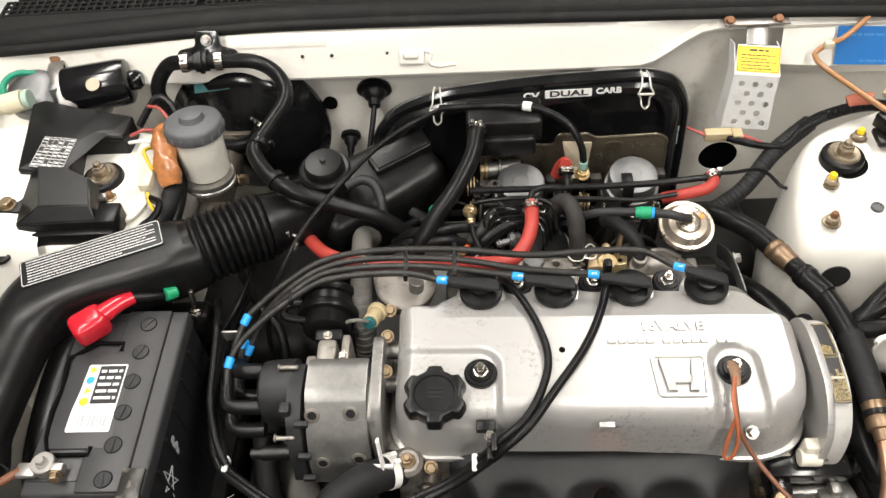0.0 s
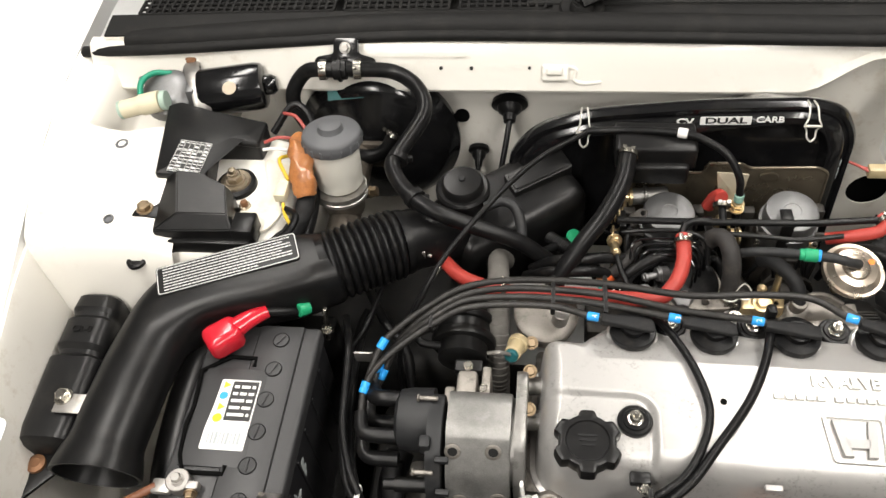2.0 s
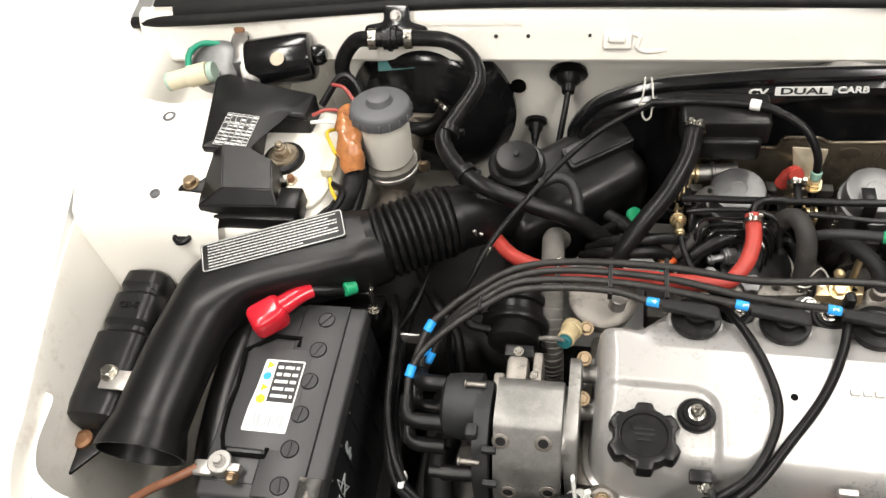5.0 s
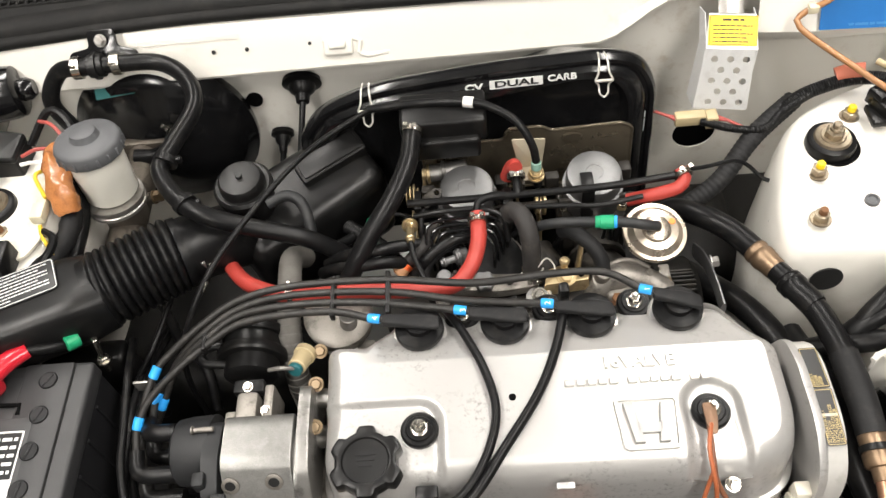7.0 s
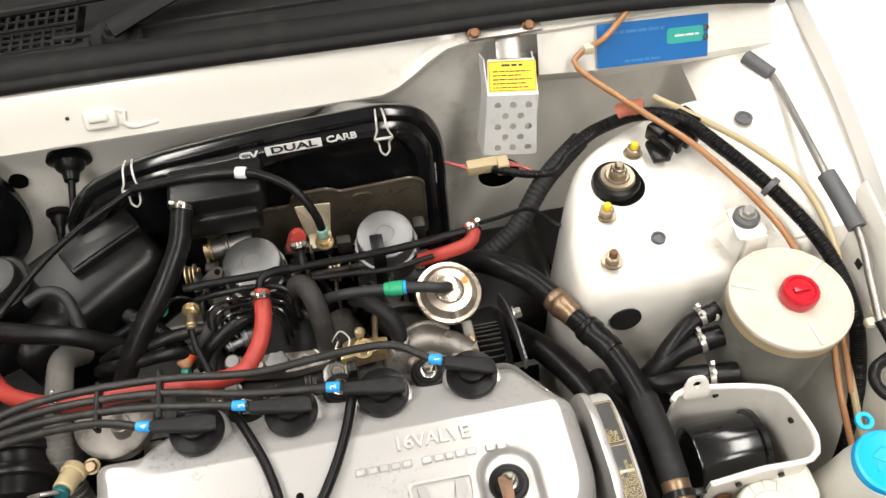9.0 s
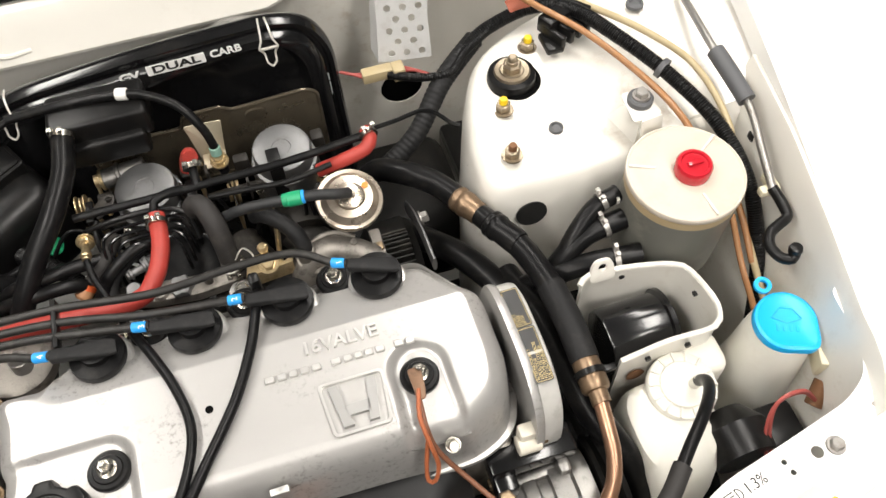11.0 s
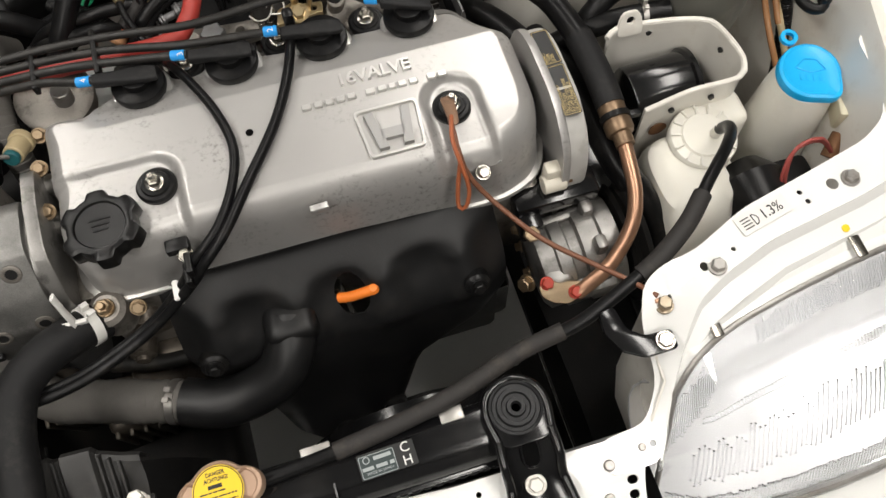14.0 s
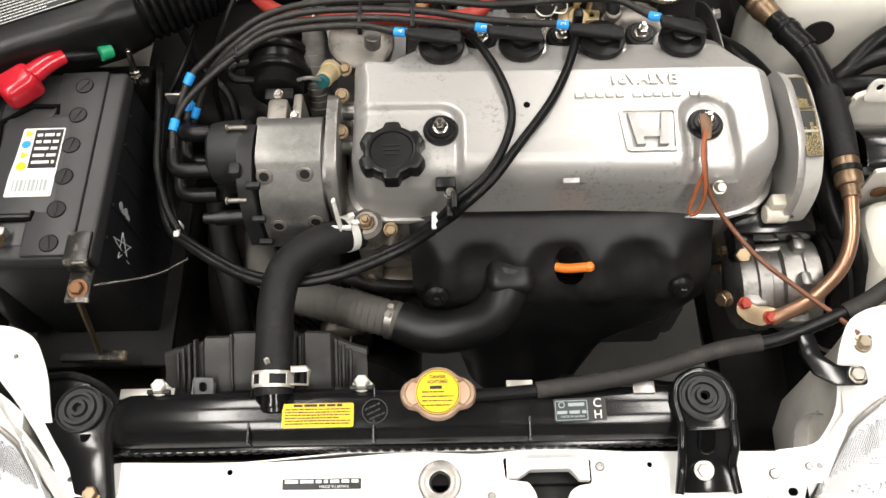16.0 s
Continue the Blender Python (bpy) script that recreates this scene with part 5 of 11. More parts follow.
def along(line, v):
    for (a, p), (b, q) in zip(line, line[1:]):
        if v <= b:
            break
    return p + (q - p) * (v - a) / (b - a)


def hs_pt(u, v):
    x0, x1 = along(HS_LEFT, v), along(HS_RIGHT, v)
    x = (x0 + x1) / 2 + u * (x1 - x0) / 2
    z = 0.648 - 0.248 * v
    y = 0.390 - 0.025 * sst(0.0, 0.10, v) - 0.035 * sst(0.08, 0.32, v) - 0.004 * v - 0.040 * v * v
    for b in (-0.78, -0.27, 0.24, 0.74):
        y -= 0.013 * math.exp(-((u - b) / 0.13) ** 2) * sst(0.06, 0.14, v) * (1 - sst(0.18, 0.42, v))
    y += 0.018 * abs(u) ** 7
    return (x, y, z)


bm = bmesh.new()
HOLE = Vector((0.122, 0.604))
grid = [[hs_pt(-1 + 2 * i / 130, 1.14 * j / 100) for i in range(131)] for j in range(101)]


def hole_d(p):
    return Vector(((p[0] - HOLE.x) / 0.0155, (p[2] - HOLE.y) / 0.0165))


vs = [[bm.verts.new(p) for p in row] for row in grid]
for a, b in zip(vs, vs[1:]):
    for k in range(130):
        q = (a[k], a[k + 1], b[k + 1], b[k])
        if all(hole_d(v.co).length > 1 for v in q):
            bm.faces.new(q)
bmesh.ops.delete(bm, geom=[v for v in bm.verts if not v.link_faces], context="VERTS")
for v in bm.verts:
    d = hole_d(v.co)
    if v.is_boundary and d.length < 1.6:
        d.normalize()
        v.co.x, v.co.z = HOLE.x + d.x * 0.0155, HOLE.y + d.y * 0.0165
bmesh.ops.recalc_face_normals(bm, faces=bm.faces)
bmesh.ops.solidify(bm, geom=bm.faces[:], thickness=0.002)
part("pressing", bm, M_HEAT, hs)
for bx, by, bz in ((0.239, hs_pt(0.79, 0.235)[1] - 0.004, 0.590), (-0.018, hs_pt(-0.84, 0.26)[1] - 0.004, 0.585), (0.132, hs_pt(0.6, 1.0)[1] - 0.003, 0.400), (0.072, hs_pt(-0.1, 1.06)[1] - 0.003, 0.385)):
    bm = bmesh.new()
    lathe(bm, [(0.0, 0.006), (0.009, 0.005), (0.013, 0.002), (0.014, -0.008), (0, -0.008)], up((bx, by, bz), (0, -0.9, 0.5)), 20)
    hexbolt(bm, (bx, by - 0.004, bz + 0.0025), (0, -0.9, 0.5), 0.006, 0.006, 1.5)
    part("bolt", bm, M_BLACK_PLASTIC, hs)
bm = bmesh.new()
tube(bm, [(-0.060, 0.312, 0.545), (-0.026, 0.300, 0.546), (0.010, 0.300, 0.553), (0.038, 0.308, 0.566), (0.054, 0.326, 0.582), (0.061, 0.350, 0.592)], 0.0238, 18, 0.006)
box(bm, (0.060, 0.340, 0.594), (0.050, 0.040, 0.036), 0.012, 4)
part("hot_air_elbow", bm, M_HEAT, hs)
dip = thing("dipstick", (0.125, 0.34, 0.572), "orange plastic dipstick handle", "dipstick")
bm = bmesh.new()
tube(bm, [(0.109, 0.350, 0.598), (0.120, 0.346, 0.602), (0.142, 0.343, 0.611)], 0.0050, 14, 0.004)
lathe(bm, [(0, -0.0056), (0.004, -0.004), (0.0056, 0), (0.004, 0.004), (0, 0.0056)], Matrix.Translation((0.142, 0.343, 0.611)), 14)
part("handle", bm, M_ORANGE, dip)
bm = bmesh.new()
tube(bm, [(0.109, 0.357, 0.596), (0.112, 0.376, 0.570), (0.115, 0.384, 0.45)], 0.003, 8)
part("blade", bm, M_STEEL, dip)

bm = bmesh.new()
box(bm, (-0.004, 0.392, 0.703), (0.020, 0.012, 0.010), 0.002)
single("cover_clip", bm, M_BLACK_PLASTIC, "small black clip on the valve cover edge", "clip")
for fx, fy, fz in ((0.0, 0.386, 0.698), (0.262, 0.388, 0.690)):
    bm = bmesh.new()
    hexbolt(bm, (fx, fy, fz), (0, -0.5, 0.85), 0.0055, 0.008, 1.3)
    single("flange_bolt", bm, M_STEEL, "small plated bolt on the valve cover front", "bolt", "cover front bolts")

# ---- air box and carburettors ----
airbox = thing("air_box", (0.07, 0.86, 0.55), "glossy black air box with white lettering", "air box")
shape = rounded([(-0.150, 0.54), (-0.152, 0.695), (-0.122, 0.738), (-0.055, 0.764), (0.08, 0.779), (0.216, 0.783), (0.256, 0.772), (0.275, 0.735), (0.278, 0.54)], [0.01, 0.02, 0.04, 0.04, 0.05, 0.03, 0.03, 0.02, 0.01], 6)
c3 = Vector((0.065, 0.66))


def inset(poly, d):
    return [tuple(c3 + (Vector(p) - c3) * (1 - d / max(0.05, (Vector(p) - c3).length))) for p in poly]


bm = bmesh.new()
rings = []
for d, y in ((0.075, 0.915), (0.06, 0.905), (0.030, 0.875), (0.004, 0.852), (0.0, 0.846), (0.0, 0.838), (0.003, 0.832), (0.008, 0.832), (0.0095, 0.8345), (0.0125, 0.8345), (0.014, 0.830), (0.020, 0.826), (0.034, 0.826), (0.042, 0.836), (0.055, 0.838)):
    rings.append([(p[0], y + (p[1] - 0.70) * 0.10, p[1]) for p in inset(shape, d)])
loft(bm, rings)
part("housing", bm, M_BLACK_GLOSS, airbox)



def on_box(x, z, dy=0.0):
    y = 0.826 + (z - 0.70) * 0.10 - 0.0008 - dy
    return axes((x, y, z), (1, 0, 0.025), y=(0, 0.14, 1))


writing("lettering", "CV", 0.0115, on_box(0.0645, 0.7625), M_PRINT_WHITE, airbox, 0.0003, "white lettering", bold=0.0004, squeeze=1.35)
writing("lettering", "CARB", 0.0115, on_box(0.1640, 0.7668), M_PRINT_WHITE, airbox, 0.0003, "white lettering", bold=0.0003, squeeze=1.12)
bm = bmesh.new()
plate(bm, rrect(0, 0, 0.060, 0.0115, 0.001), 0.0005, on_box(0.1125, 0.7650, 0.0003))
lp = part("lettering_block", bm, M_PRINT_WHITE, airbox, "white block with black lettering")
writing("lettering", "DUAL", 0.0115, on_box(0.1125, 0.7650, 0.0005), M_PRINT_BLACK, lp, 0.0003, bold=0.0003, squeeze=1.65)
bm = bmesh.new()
bars(bm, axes((0.262, 0.8305, 0.690), (0, 0.1, 1), y=(-1, 0, 0)), 1, 0.035, 0.01, 0.004, 5)
part("stamp", bm, M_PRINT_GREY, airbox)
for cxx, czz in ((-0.057, 0.764), (0.207, 0.779)):
    clip = thing("wire_clip", (cxx, 0.828, czz), "bent steel wire spring clip on the air box", "clip", "air box clips")
    bm = bmesh.new()
    for s in (-1, 1):
        tube(bm, [(cxx + s * 0.0035, 0.842, czz + 0.010), (cxx + s * 0.0045, 0.826, czz + 0.013), (cxx + s * 0.006, 0.815, czz + 0.004), (cxx + s * 0.0095, 0.811, czz - 0.002), (cxx + s * 0.0055, 0.812, czz - 0.010), (cxx + s * 0.0045, 0.806, czz - 0.017), (cxx, 0.804, czz - 0.021)], 0.0011, 8, 0.003)
    tube(bm, [(cxx - 0.010, 0.811, czz - 0.003), (cxx + 0.010, 0.811, czz - 0.003)], 0.0016, 8, soft=False)
    part("spring_wire", bm, M_STEEL_PALE, clip)
bm = bmesh.new()
box(bm, (0.028, 0.800, 0.752), (0.096, 0.05, 0.034), 0.005, 3)
box(bm, (0.028, 0.792, 0.732), (0.08, 0.05, 0.03), 0.005, 3)
part("breather_port", bm, M_BLACK_PLASTIC, airbox)
# intake arm toward the bellows
arm = thing("air_duct", (-0.17, 0.76, 0.60), "black plastic intake arm joining the air box", "air duct")
bm = bmesh.new()
box(bm, (0, 0, 0), (0.19, 0.11, 0.13), 0.022, 4, m=axes((-0.150, 0.785, 0.618), (0.80, 0.55, 0.06), z=(0, -0.1, 1)))
part("duct", bm, M_BLACK_PLASTIC, arm)
bm = bmesh.new()
m = axes((-0.112, 0.806, 0.700), (0.85, 0.50, 0.10), z=(0.0, -0.25, 1))
plate(bm, rrect(0, 0, 0.085, 0.032, 0.004), 0.02, m, bev=0.002)
plate(bm, rrect(0, 0, 0.078, 0.025, 0.003), 0.002, m @ pose(0, 0, 0.002), bev=0.001)
part("lid", bm, M_BLACK_PLASTIC, arm)
ac_ = thing("control_valve", (-0.204, 0.748, 0.66), "round black plastic control valve on the intake", "valve")
bm = bmesh.new()
lathe(bm, [(0, 0), (0.030, 0), (0.033, 0.005), (0.034, 0.034), (0.0385, 0.036), (0.0385, 0.043), (0.035, 0.046), (0.030, 0.0455), (0.029, 0.054), (0.026, 0.057), (0, 0.0595)], up((-0.204, 0.757, 0.676), (0, -0.08, 1)) @ Matrix.Diagonal((0.88, 0.88, 1, 1)), 40)
part("body", bm, M_BLACK_PLASTIC, ac_)
bm = bmesh.new()
cyl(bm, (-0.204, 0.752, 0.7350), (-0.204, 0.752, 0.7385), 0.0038)
tube(bm, [(-0.175, 0.728, 0.712), (-0.155, 0.735, 0.716), (-0.138, 0.728, 0.713), (-0.13, 0.71, 0.70), (-0.128, 0.69, 0.68)], 0.0065, 12)
part("pipe", bm, M_RUBBER_GREY, ac_)

# bronze plate and the two carburettors
bm = bmesh.new()
poly = rounded([(-0.002, 0.625), (0.245, 0.625), (0.245, 0.705), (0.232, 0.712), (0.150, 0.709), (0.140, 0.716), (0.10, 0.716), (0.095, 0.700), (0.04, 0.702), (0.005, 0.702), (-0.002, 0.690)], 0.006)
plate(bm, poly, 0.002, axes((0, 0.727, 0), (1, 0, 0), y=(0, 0.12, 1)) @ pose(0, 0, 0), bev=0.0005)
bead = [tuple(axes((0, 0.727, 0), (1, 0, 0), y=(0, 0.12, 1)) @ Vector((p[0], p[1], -0.001))) for p in poly]
tube(bm, bead + bead[:1], 0.0022, 8, soft=False)
for rx in (0.022, 0.175):
    lathe(bm, [(0, 0), (0.012, 0), (0.011, 0.003), (0, 0.003)], up((rx, 0.809, 0.695), (0, -1, 0.1)) @ Matrix.Diagonal((1, 0.5, 1, 1)), 20)
single("carburettor_plate", bm, M_BRONZE, "bronze tinted steel heat plate behind the carburettors", "plate")


def carb(cx, cy, top):
    cb = thing("carburettor", (cx, cy, top - 0.12), "cast aluminium carburettor with a round dome", "carburettor", "carburettors")
    bm = bmesh.new()
    lathe(bm, [(0, 0), (0.030, 0), (0.033, 0.004), (0.0315, 0.030), (0.0345, 0.032), (0.0345, 0.037), (0.0315, 0.038), (0.031, 0.054), (0.030, 0.0565), (0.028, 0.0575), (0.010, 0.058), (0.0095, 0.0575), (0, 0.0575)], up((cx, cy, top - 0.058), (0, -0.10, 1)), 40)
    part("dome", bm, M_ALU_LIGHT, cb, "pale dome with a flat top")
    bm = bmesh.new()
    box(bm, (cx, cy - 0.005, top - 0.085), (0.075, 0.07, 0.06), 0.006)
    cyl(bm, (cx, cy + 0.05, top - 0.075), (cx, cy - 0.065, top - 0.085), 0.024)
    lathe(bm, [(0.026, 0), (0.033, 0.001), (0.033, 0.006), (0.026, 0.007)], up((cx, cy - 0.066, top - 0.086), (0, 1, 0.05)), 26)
    part("body", bm, M_DARK_CAST, cb)
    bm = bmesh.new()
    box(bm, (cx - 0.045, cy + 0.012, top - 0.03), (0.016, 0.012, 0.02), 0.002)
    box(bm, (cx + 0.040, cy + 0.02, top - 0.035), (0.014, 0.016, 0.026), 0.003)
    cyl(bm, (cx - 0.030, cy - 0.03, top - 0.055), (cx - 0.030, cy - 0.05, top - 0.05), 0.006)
    pieces("ear", bm, M_DARK_CAST, cb)
    bm = bmesh.new()
    for sx, sy in ((-0.034, -0.018), (0.034, -0.018), (0.0, -0.036)):
        hexbolt(bm, (cx + sx, cy + sy, top - 0.048), (sx * 6, sy * 4, 1), 0.003, 0.004, 1.4)
    pieces("screw", bm, M_STEEL, cb)
    bm = bmesh.new()
    box(bm, (cx - 0.062, cy - 0.01, top - 0.07), (0.003, 0.05, 0.035), 0.001)
    lathe(bm, [(0, 0), (0.012, 0), (0.012, 0.003), (0.008, 0.005), (0, 0.005)], up((cx - 0.055, cy - 0.012, top - 0.045), (-1, 0, 0.1)), 20)
    lathe(bm, [(0.006, 0.005), (0.010, 0.005), (0.010, 0.012), (0.006, 0.012)], up((cx - 0.055, cy - 0.012, top - 0.045), (-1, 0, 0.1)), 20)
    part("throttle_cam", bm, M_ZINC, cb)
    return cb


carb(0.048, 0.747, 0.7000)
carb(0.1915, 0.750, 0.7035)
# cable end, linkage, brackets and fuel fittings between them
lk = thing("throttle_linkage", (0.12, 0.72, 0.66), "gold plated throttle linkage between the carburettors", "linkage")
bm = bmesh.new()
plate(bm, rounded([(-0.011, -0.020), (0.013, -0.020), (0.019, 0.020), (-0.019, 0.022)], 0.002), 0.002, axes((0.121, 0.768, 0.712), (1, 0, 0), y=(0, 0.35, 1)), bev=0.0004)
box(bm, (0.123, 0.754, 0.698), (0.024, 0.020, 0.0022), 0.0006)
pieces("bracket", bm, mat("pale_zinc_bracket", (0.50, 0.44, 0.33), 0.42, metal=0.5, vary=0.1, scale=60, bump=0.1, dirt=(0.3, 0.22, 0.12), dirt_amt=0.4), lk, "pale yellow zinc bracket")
bm = bmesh.new()
hexbolt(bm, (0.127, 0.749, 0.6995), (0, -0.2, 1), 0.0078, 0.006, 1.25)
hexbolt(bm, (0.127, 0.748, 0.7065), (0, -0.2, 1), 0.0070, 0.005, 1.2)
part("cable_nut", bm, M_ZINC, lk)
bm = bmesh.new()
cyl(bm, (0.127, 0.748, 0.712), (0.127, 0.7495, 0.722), 0.0058)
part("cable_sleeve", bm, mat("pale_teal_sleeve", (0.20, 0.34, 0.28), 0.45, vary=0.1, bump=0.05), lk)
bm = bmesh.new()
cyl(bm, (0.128, 0.748, 0.698), (0.129, 0.744, 0.686), 0.0062, 0.005)
part("boot", bm, M_RUBBER, lk)
bm = bmesh.new()
tube(bm, [(0.129, 0.744, 0.688), (0.130, 0.730, 0.665), (0.131, 0.715, 0.645)], 0.0011, 6)
part("wire", bm, M_STEEL, lk)
bm = bmesh.new()
cyl(bm, (-0.016, 0.726, 0.672), (0.235, 0.728, 0.678), 0.0035)
part("shaft", bm, M_DARK_CAST, lk)
for lx, ly, lz, w, h, m_ in ((0.105, 0.728, 0.690, 0.0025, 0.034, M_ZINC), (0.113, 0.740, 0.694, 0.0025, 0.024, M_DARK_CAST), (0.150, 0.724, 0.680, 0.002, 0.030, M_DARK_CAST), (0.082, 0.735, 0.682, 0.0025, 0.028, M_DARK_CAST)):
    bm = bmesh.new()
    plate(bm, rounded([(-0.009, -h / 2), (0.007, -h / 2), (0.010, h * 0.2), (0.004, h / 2), (-0.006, h / 2)], 0.003), w, axes((lx, ly, lz), (0, 1, 0.1), z=(1, 0.1, 0)), holes=[circle(0.0, h * 0.12, 0.0025, 10)], bev=0.0004)
    part("lever", bm, m_, lk)
# choke cam discs and the barrel beside the first dome
bm = bmesh.new()
for k, r in ((0, 0.0125), (1, 0.0105), (2, 0.0125), (3, 0.008)):
    lathe(bm, [(0.002, 0), (r, 0), (r, 0.0016), (0.002, 0.0016)], axes((-0.021 + 0.0042 * k, 0.741, 0.692), (0, 1, 0), z=(1, 0.1, 0)), 26)
pieces("cam_disc", bm, M_ZINC, lk)
bm = bmesh.new()
cyl(bm, (0.006, 0.776, 0.6865), (0.050, 0.779, 0.6885), 0.0105)
lathe(bm, [(0.0105, 0), (0.0125, 0.001), (0.0125, 0.004), (0.0105, 0.005)], up((0.020, 0.777, 0.6872), (1, 0.06, 0.04)), 24)
part("barrel", bm, M_ALU, lk)
bm = bmesh.new()
lathe(bm, [(0, 0), (0.0115, 0), (0.0115, 0.003), (0.007, 0.0045), (0.007, 0.009), (0, 0.009)], up((0.006, 0.776, 0.6865), (-1, -0.05, 0)), 24)
tube(bm, [(-0.001, 0.775, 0.685), (-0.002, 0.766, 0.668), (-0.001, 0.758, 0.650)], 0.0022, 8)
pieces("spindle", bm, M_ZINC, lk)
bm = bmesh.new()
plate(bm, rounded([(-0.012, -0.010), (0.008, -0.006), (0.016, 0.003), (0.008, 0.009), (-0.010, 0.004)], 0.004), 0.003, axes((0.008, 0.722, 0.709), (0.9, 0.35, 0.1), z=(0.1, -0.35, 0.9)), holes=[circle(0.008, 0.002, 0.0030, 12)], bev=0.0006)
part("lug", bm, M_DARK_CAST, lk)
bm = bmesh.new()
for fx, fy, fz, d, r in ((0.223, 0.735, 0.648, (0.3, -0.8, 0.6), 0.0055), (0.218, 0.722, 0.640, (0.2, -0.9, 0.4), 0.005), (0.159, 0.690, 0.677, (0, -0.6, 0.8), 0.0058), (0.003, 0.690, 0.677, (0.2, -0.7, 0.7), 0.005), (0.0, 0.676, 0.664, (0.3, -0.6, 0.7), 0.0045)):
    hexbolt(bm, (fx, fy, fz), d, r, 0.004, 1.5)
pieces("screw", bm, M_ZINC, lk)
# brass fuel connector with its pipe
bm = bmesh.new()
hexbolt(bm, (-0.0178, 0.700, 0.689), (0, -0.55, 0.3), 0.0075, 0.006, 1.25)
cyl(bm, (-0.0178, 0.696, 0.691), (-0.0165, 0.672, 0.696), 0.0042)
lathe(bm, [(0.0042, 0), (0.0055, 0.001), (0.0055, 0.003), (0.0042, 0.004)], up((-0.017, 0.680, 0.6945), (0.05, -1, 0.2)), 16)
part("fuel_connector", bm, M_ZINC, lk)
# gold bracket plate with its bolt, pin and upright post
bm = bmesh.new()
plate(bm, rounded([(0.124, 0.623), (0.172, 0.627), (0.174, 0.640), (0.150, 0.643), (0.146, 0.648), (0.128, 0.642)], 0.003), 0.003, Matrix.Translation((0, 0, 0.6660)), holes=[circle(0.164, 0.634, 0.0035, 12)], bev=0.0006)
sheet(bm, [[(0.124, 0.623, 0.6645), (0.172, 0.627, 0.6645)], [(0.124, 0.620, 0.650), (0.172, 0.624, 0.650)]], 0.002)
pieces("mount_plate", bm, M_ZINC, lk)
bm = bmesh.new()
hexbolt(bm, (0.148, 0.631, 0.666), (0, -0.3, 1), 0.0072, 0.006, 1.5)
cyl(bm, (0.147, 0.643, 0.666), (0.147, 0.643, 0.680), 0.0038)
lathe(bm, [(0, 0), (0.0052, 0.001), (0.0058, 0.004), (0.004, 0.007), (0, 0.008)], up((0.147, 0.643, 0.676), Z3), 16)
pieces("plate_bolt", bm, M_ZINC, lk)
bm = bmesh.new()
tube(bm, [(0.160, 0.640, 0.655), (0.163, 0.646, 0.675), (0.166, 0.655, 0.690)], 0.008, 10, flat=(1.0, 0.35))
part("post", bm, M_ZINC, lk)
bm = bmesh.new()
tube(bm, [(0.118, 0.640, 0.676), (0.128, 0.646, 0.683), (0.136, 0.640, 0.676), (0.132, 0.632, 0.672), (0.120, 0.632, 0.674)], 0.0009, 6, 0.003)
tube(bm, [(0.100, 0.636, 0.674), (0.107, 0.629, 0.672), (0.118, 0.630, 0.672), (0.124, 0.640, 0.674)], 0.0009, 6, 0.003)
pieces("spring_clip", bm, M_STEEL_PALE, lk)

# intake manifold between head and carburettors
im = thing("intake_manifold", (0.10, 0.63, 0.56), "stained cast aluminium intake manifold", "manifold")
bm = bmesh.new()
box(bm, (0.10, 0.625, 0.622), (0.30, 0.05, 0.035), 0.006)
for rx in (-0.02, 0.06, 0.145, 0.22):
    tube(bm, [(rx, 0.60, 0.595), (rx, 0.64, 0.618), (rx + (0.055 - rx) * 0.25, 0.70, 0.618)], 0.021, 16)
pieces("runner", bm, M_DARK_CAST, im)
bm = bmesh.new()
lathe(bm, [(0.022, 0), (0.036, 0.0), (0.038, 0.004), (0.038, 0.012), (0.034, 0.014), (0.022, 0.012)], up((0.068, 0.668, 0.644), (0, -0.45, 0.9)), 36)
part("rubber_ring", bm, M_RUBBER, im, "black rubber ring")
bm = bmesh.new()
lathe(bm, [(0.036, 0), (0.043, 0.0), (0.044, 0.003), (0.042, 0.007), (0.036, 0.007)], up((0.068, 0.664, 0.641), (0, -0.45, 0.9)), 36)
part("flange_ring", bm, M_ALU_DULL, im)
bm = bmesh.new()
plate(bm, rounded([(0.006, 0.636), (0.028, 0.630), (0.075, 0.624), (0.118, 0.628), (0.120, 0.645), (0.090, 0.646), (0.070, 0.648), (0.030, 0.653), (0.010, 0.654)], 0.008), 0.012, Matrix.Translation((0, 0, 0.6590)), holes=[circle(0.087, 0.636, 0.0042, 14)], bev=0.0018)
part("flange", bm, M_ALU_DULL, im)
bm = bmesh.new()
lathe(bm, [(0, 0), (0.0085, 0), (0.0092, 0.001), (0.0092, 0.0055), (0.0060, 0.0065), (0.0078, 0.0075), (0.0078, 0.012), (0.0065, 0.0135), (0, 0.0138)], up((0.017, 0.644, 0.659), (0, -0.2, 1)), 26)
part("stop_screw", bm, M_ALU_LIGHT, im)
bm = bmesh.new()
ring = [[(0.060 + r * (1 + 0.10 * math.cos(6 * a)) * math.cos(a), 0.636 + r * (1 + 0.10 * math.cos(6 * a)) * math.sin(a), 0.658 + h) for a in [2 * math.pi * k / 36 for k in range(36)]] for r, h in ((0.0110, 0), (0.0118, 0.001), (0.0118, 0.006), (0.0105, 0.0075), (0.003, 0.008))]
loft(bm, ring)
part("adjuster_knob", bm, M_ALU_LIGHT, im)
bm = bmesh.new()
lathe(bm, [(0, 0), (0.009, 0), (0.009, 0.006), (0.007, 0.008), (0, 0.008)], up((0.039, 0.638, 0.655), (0, -0.2, 1)), 22)
part("boss", bm, M_ALU_DULL, im)
bm = bmesh.new()
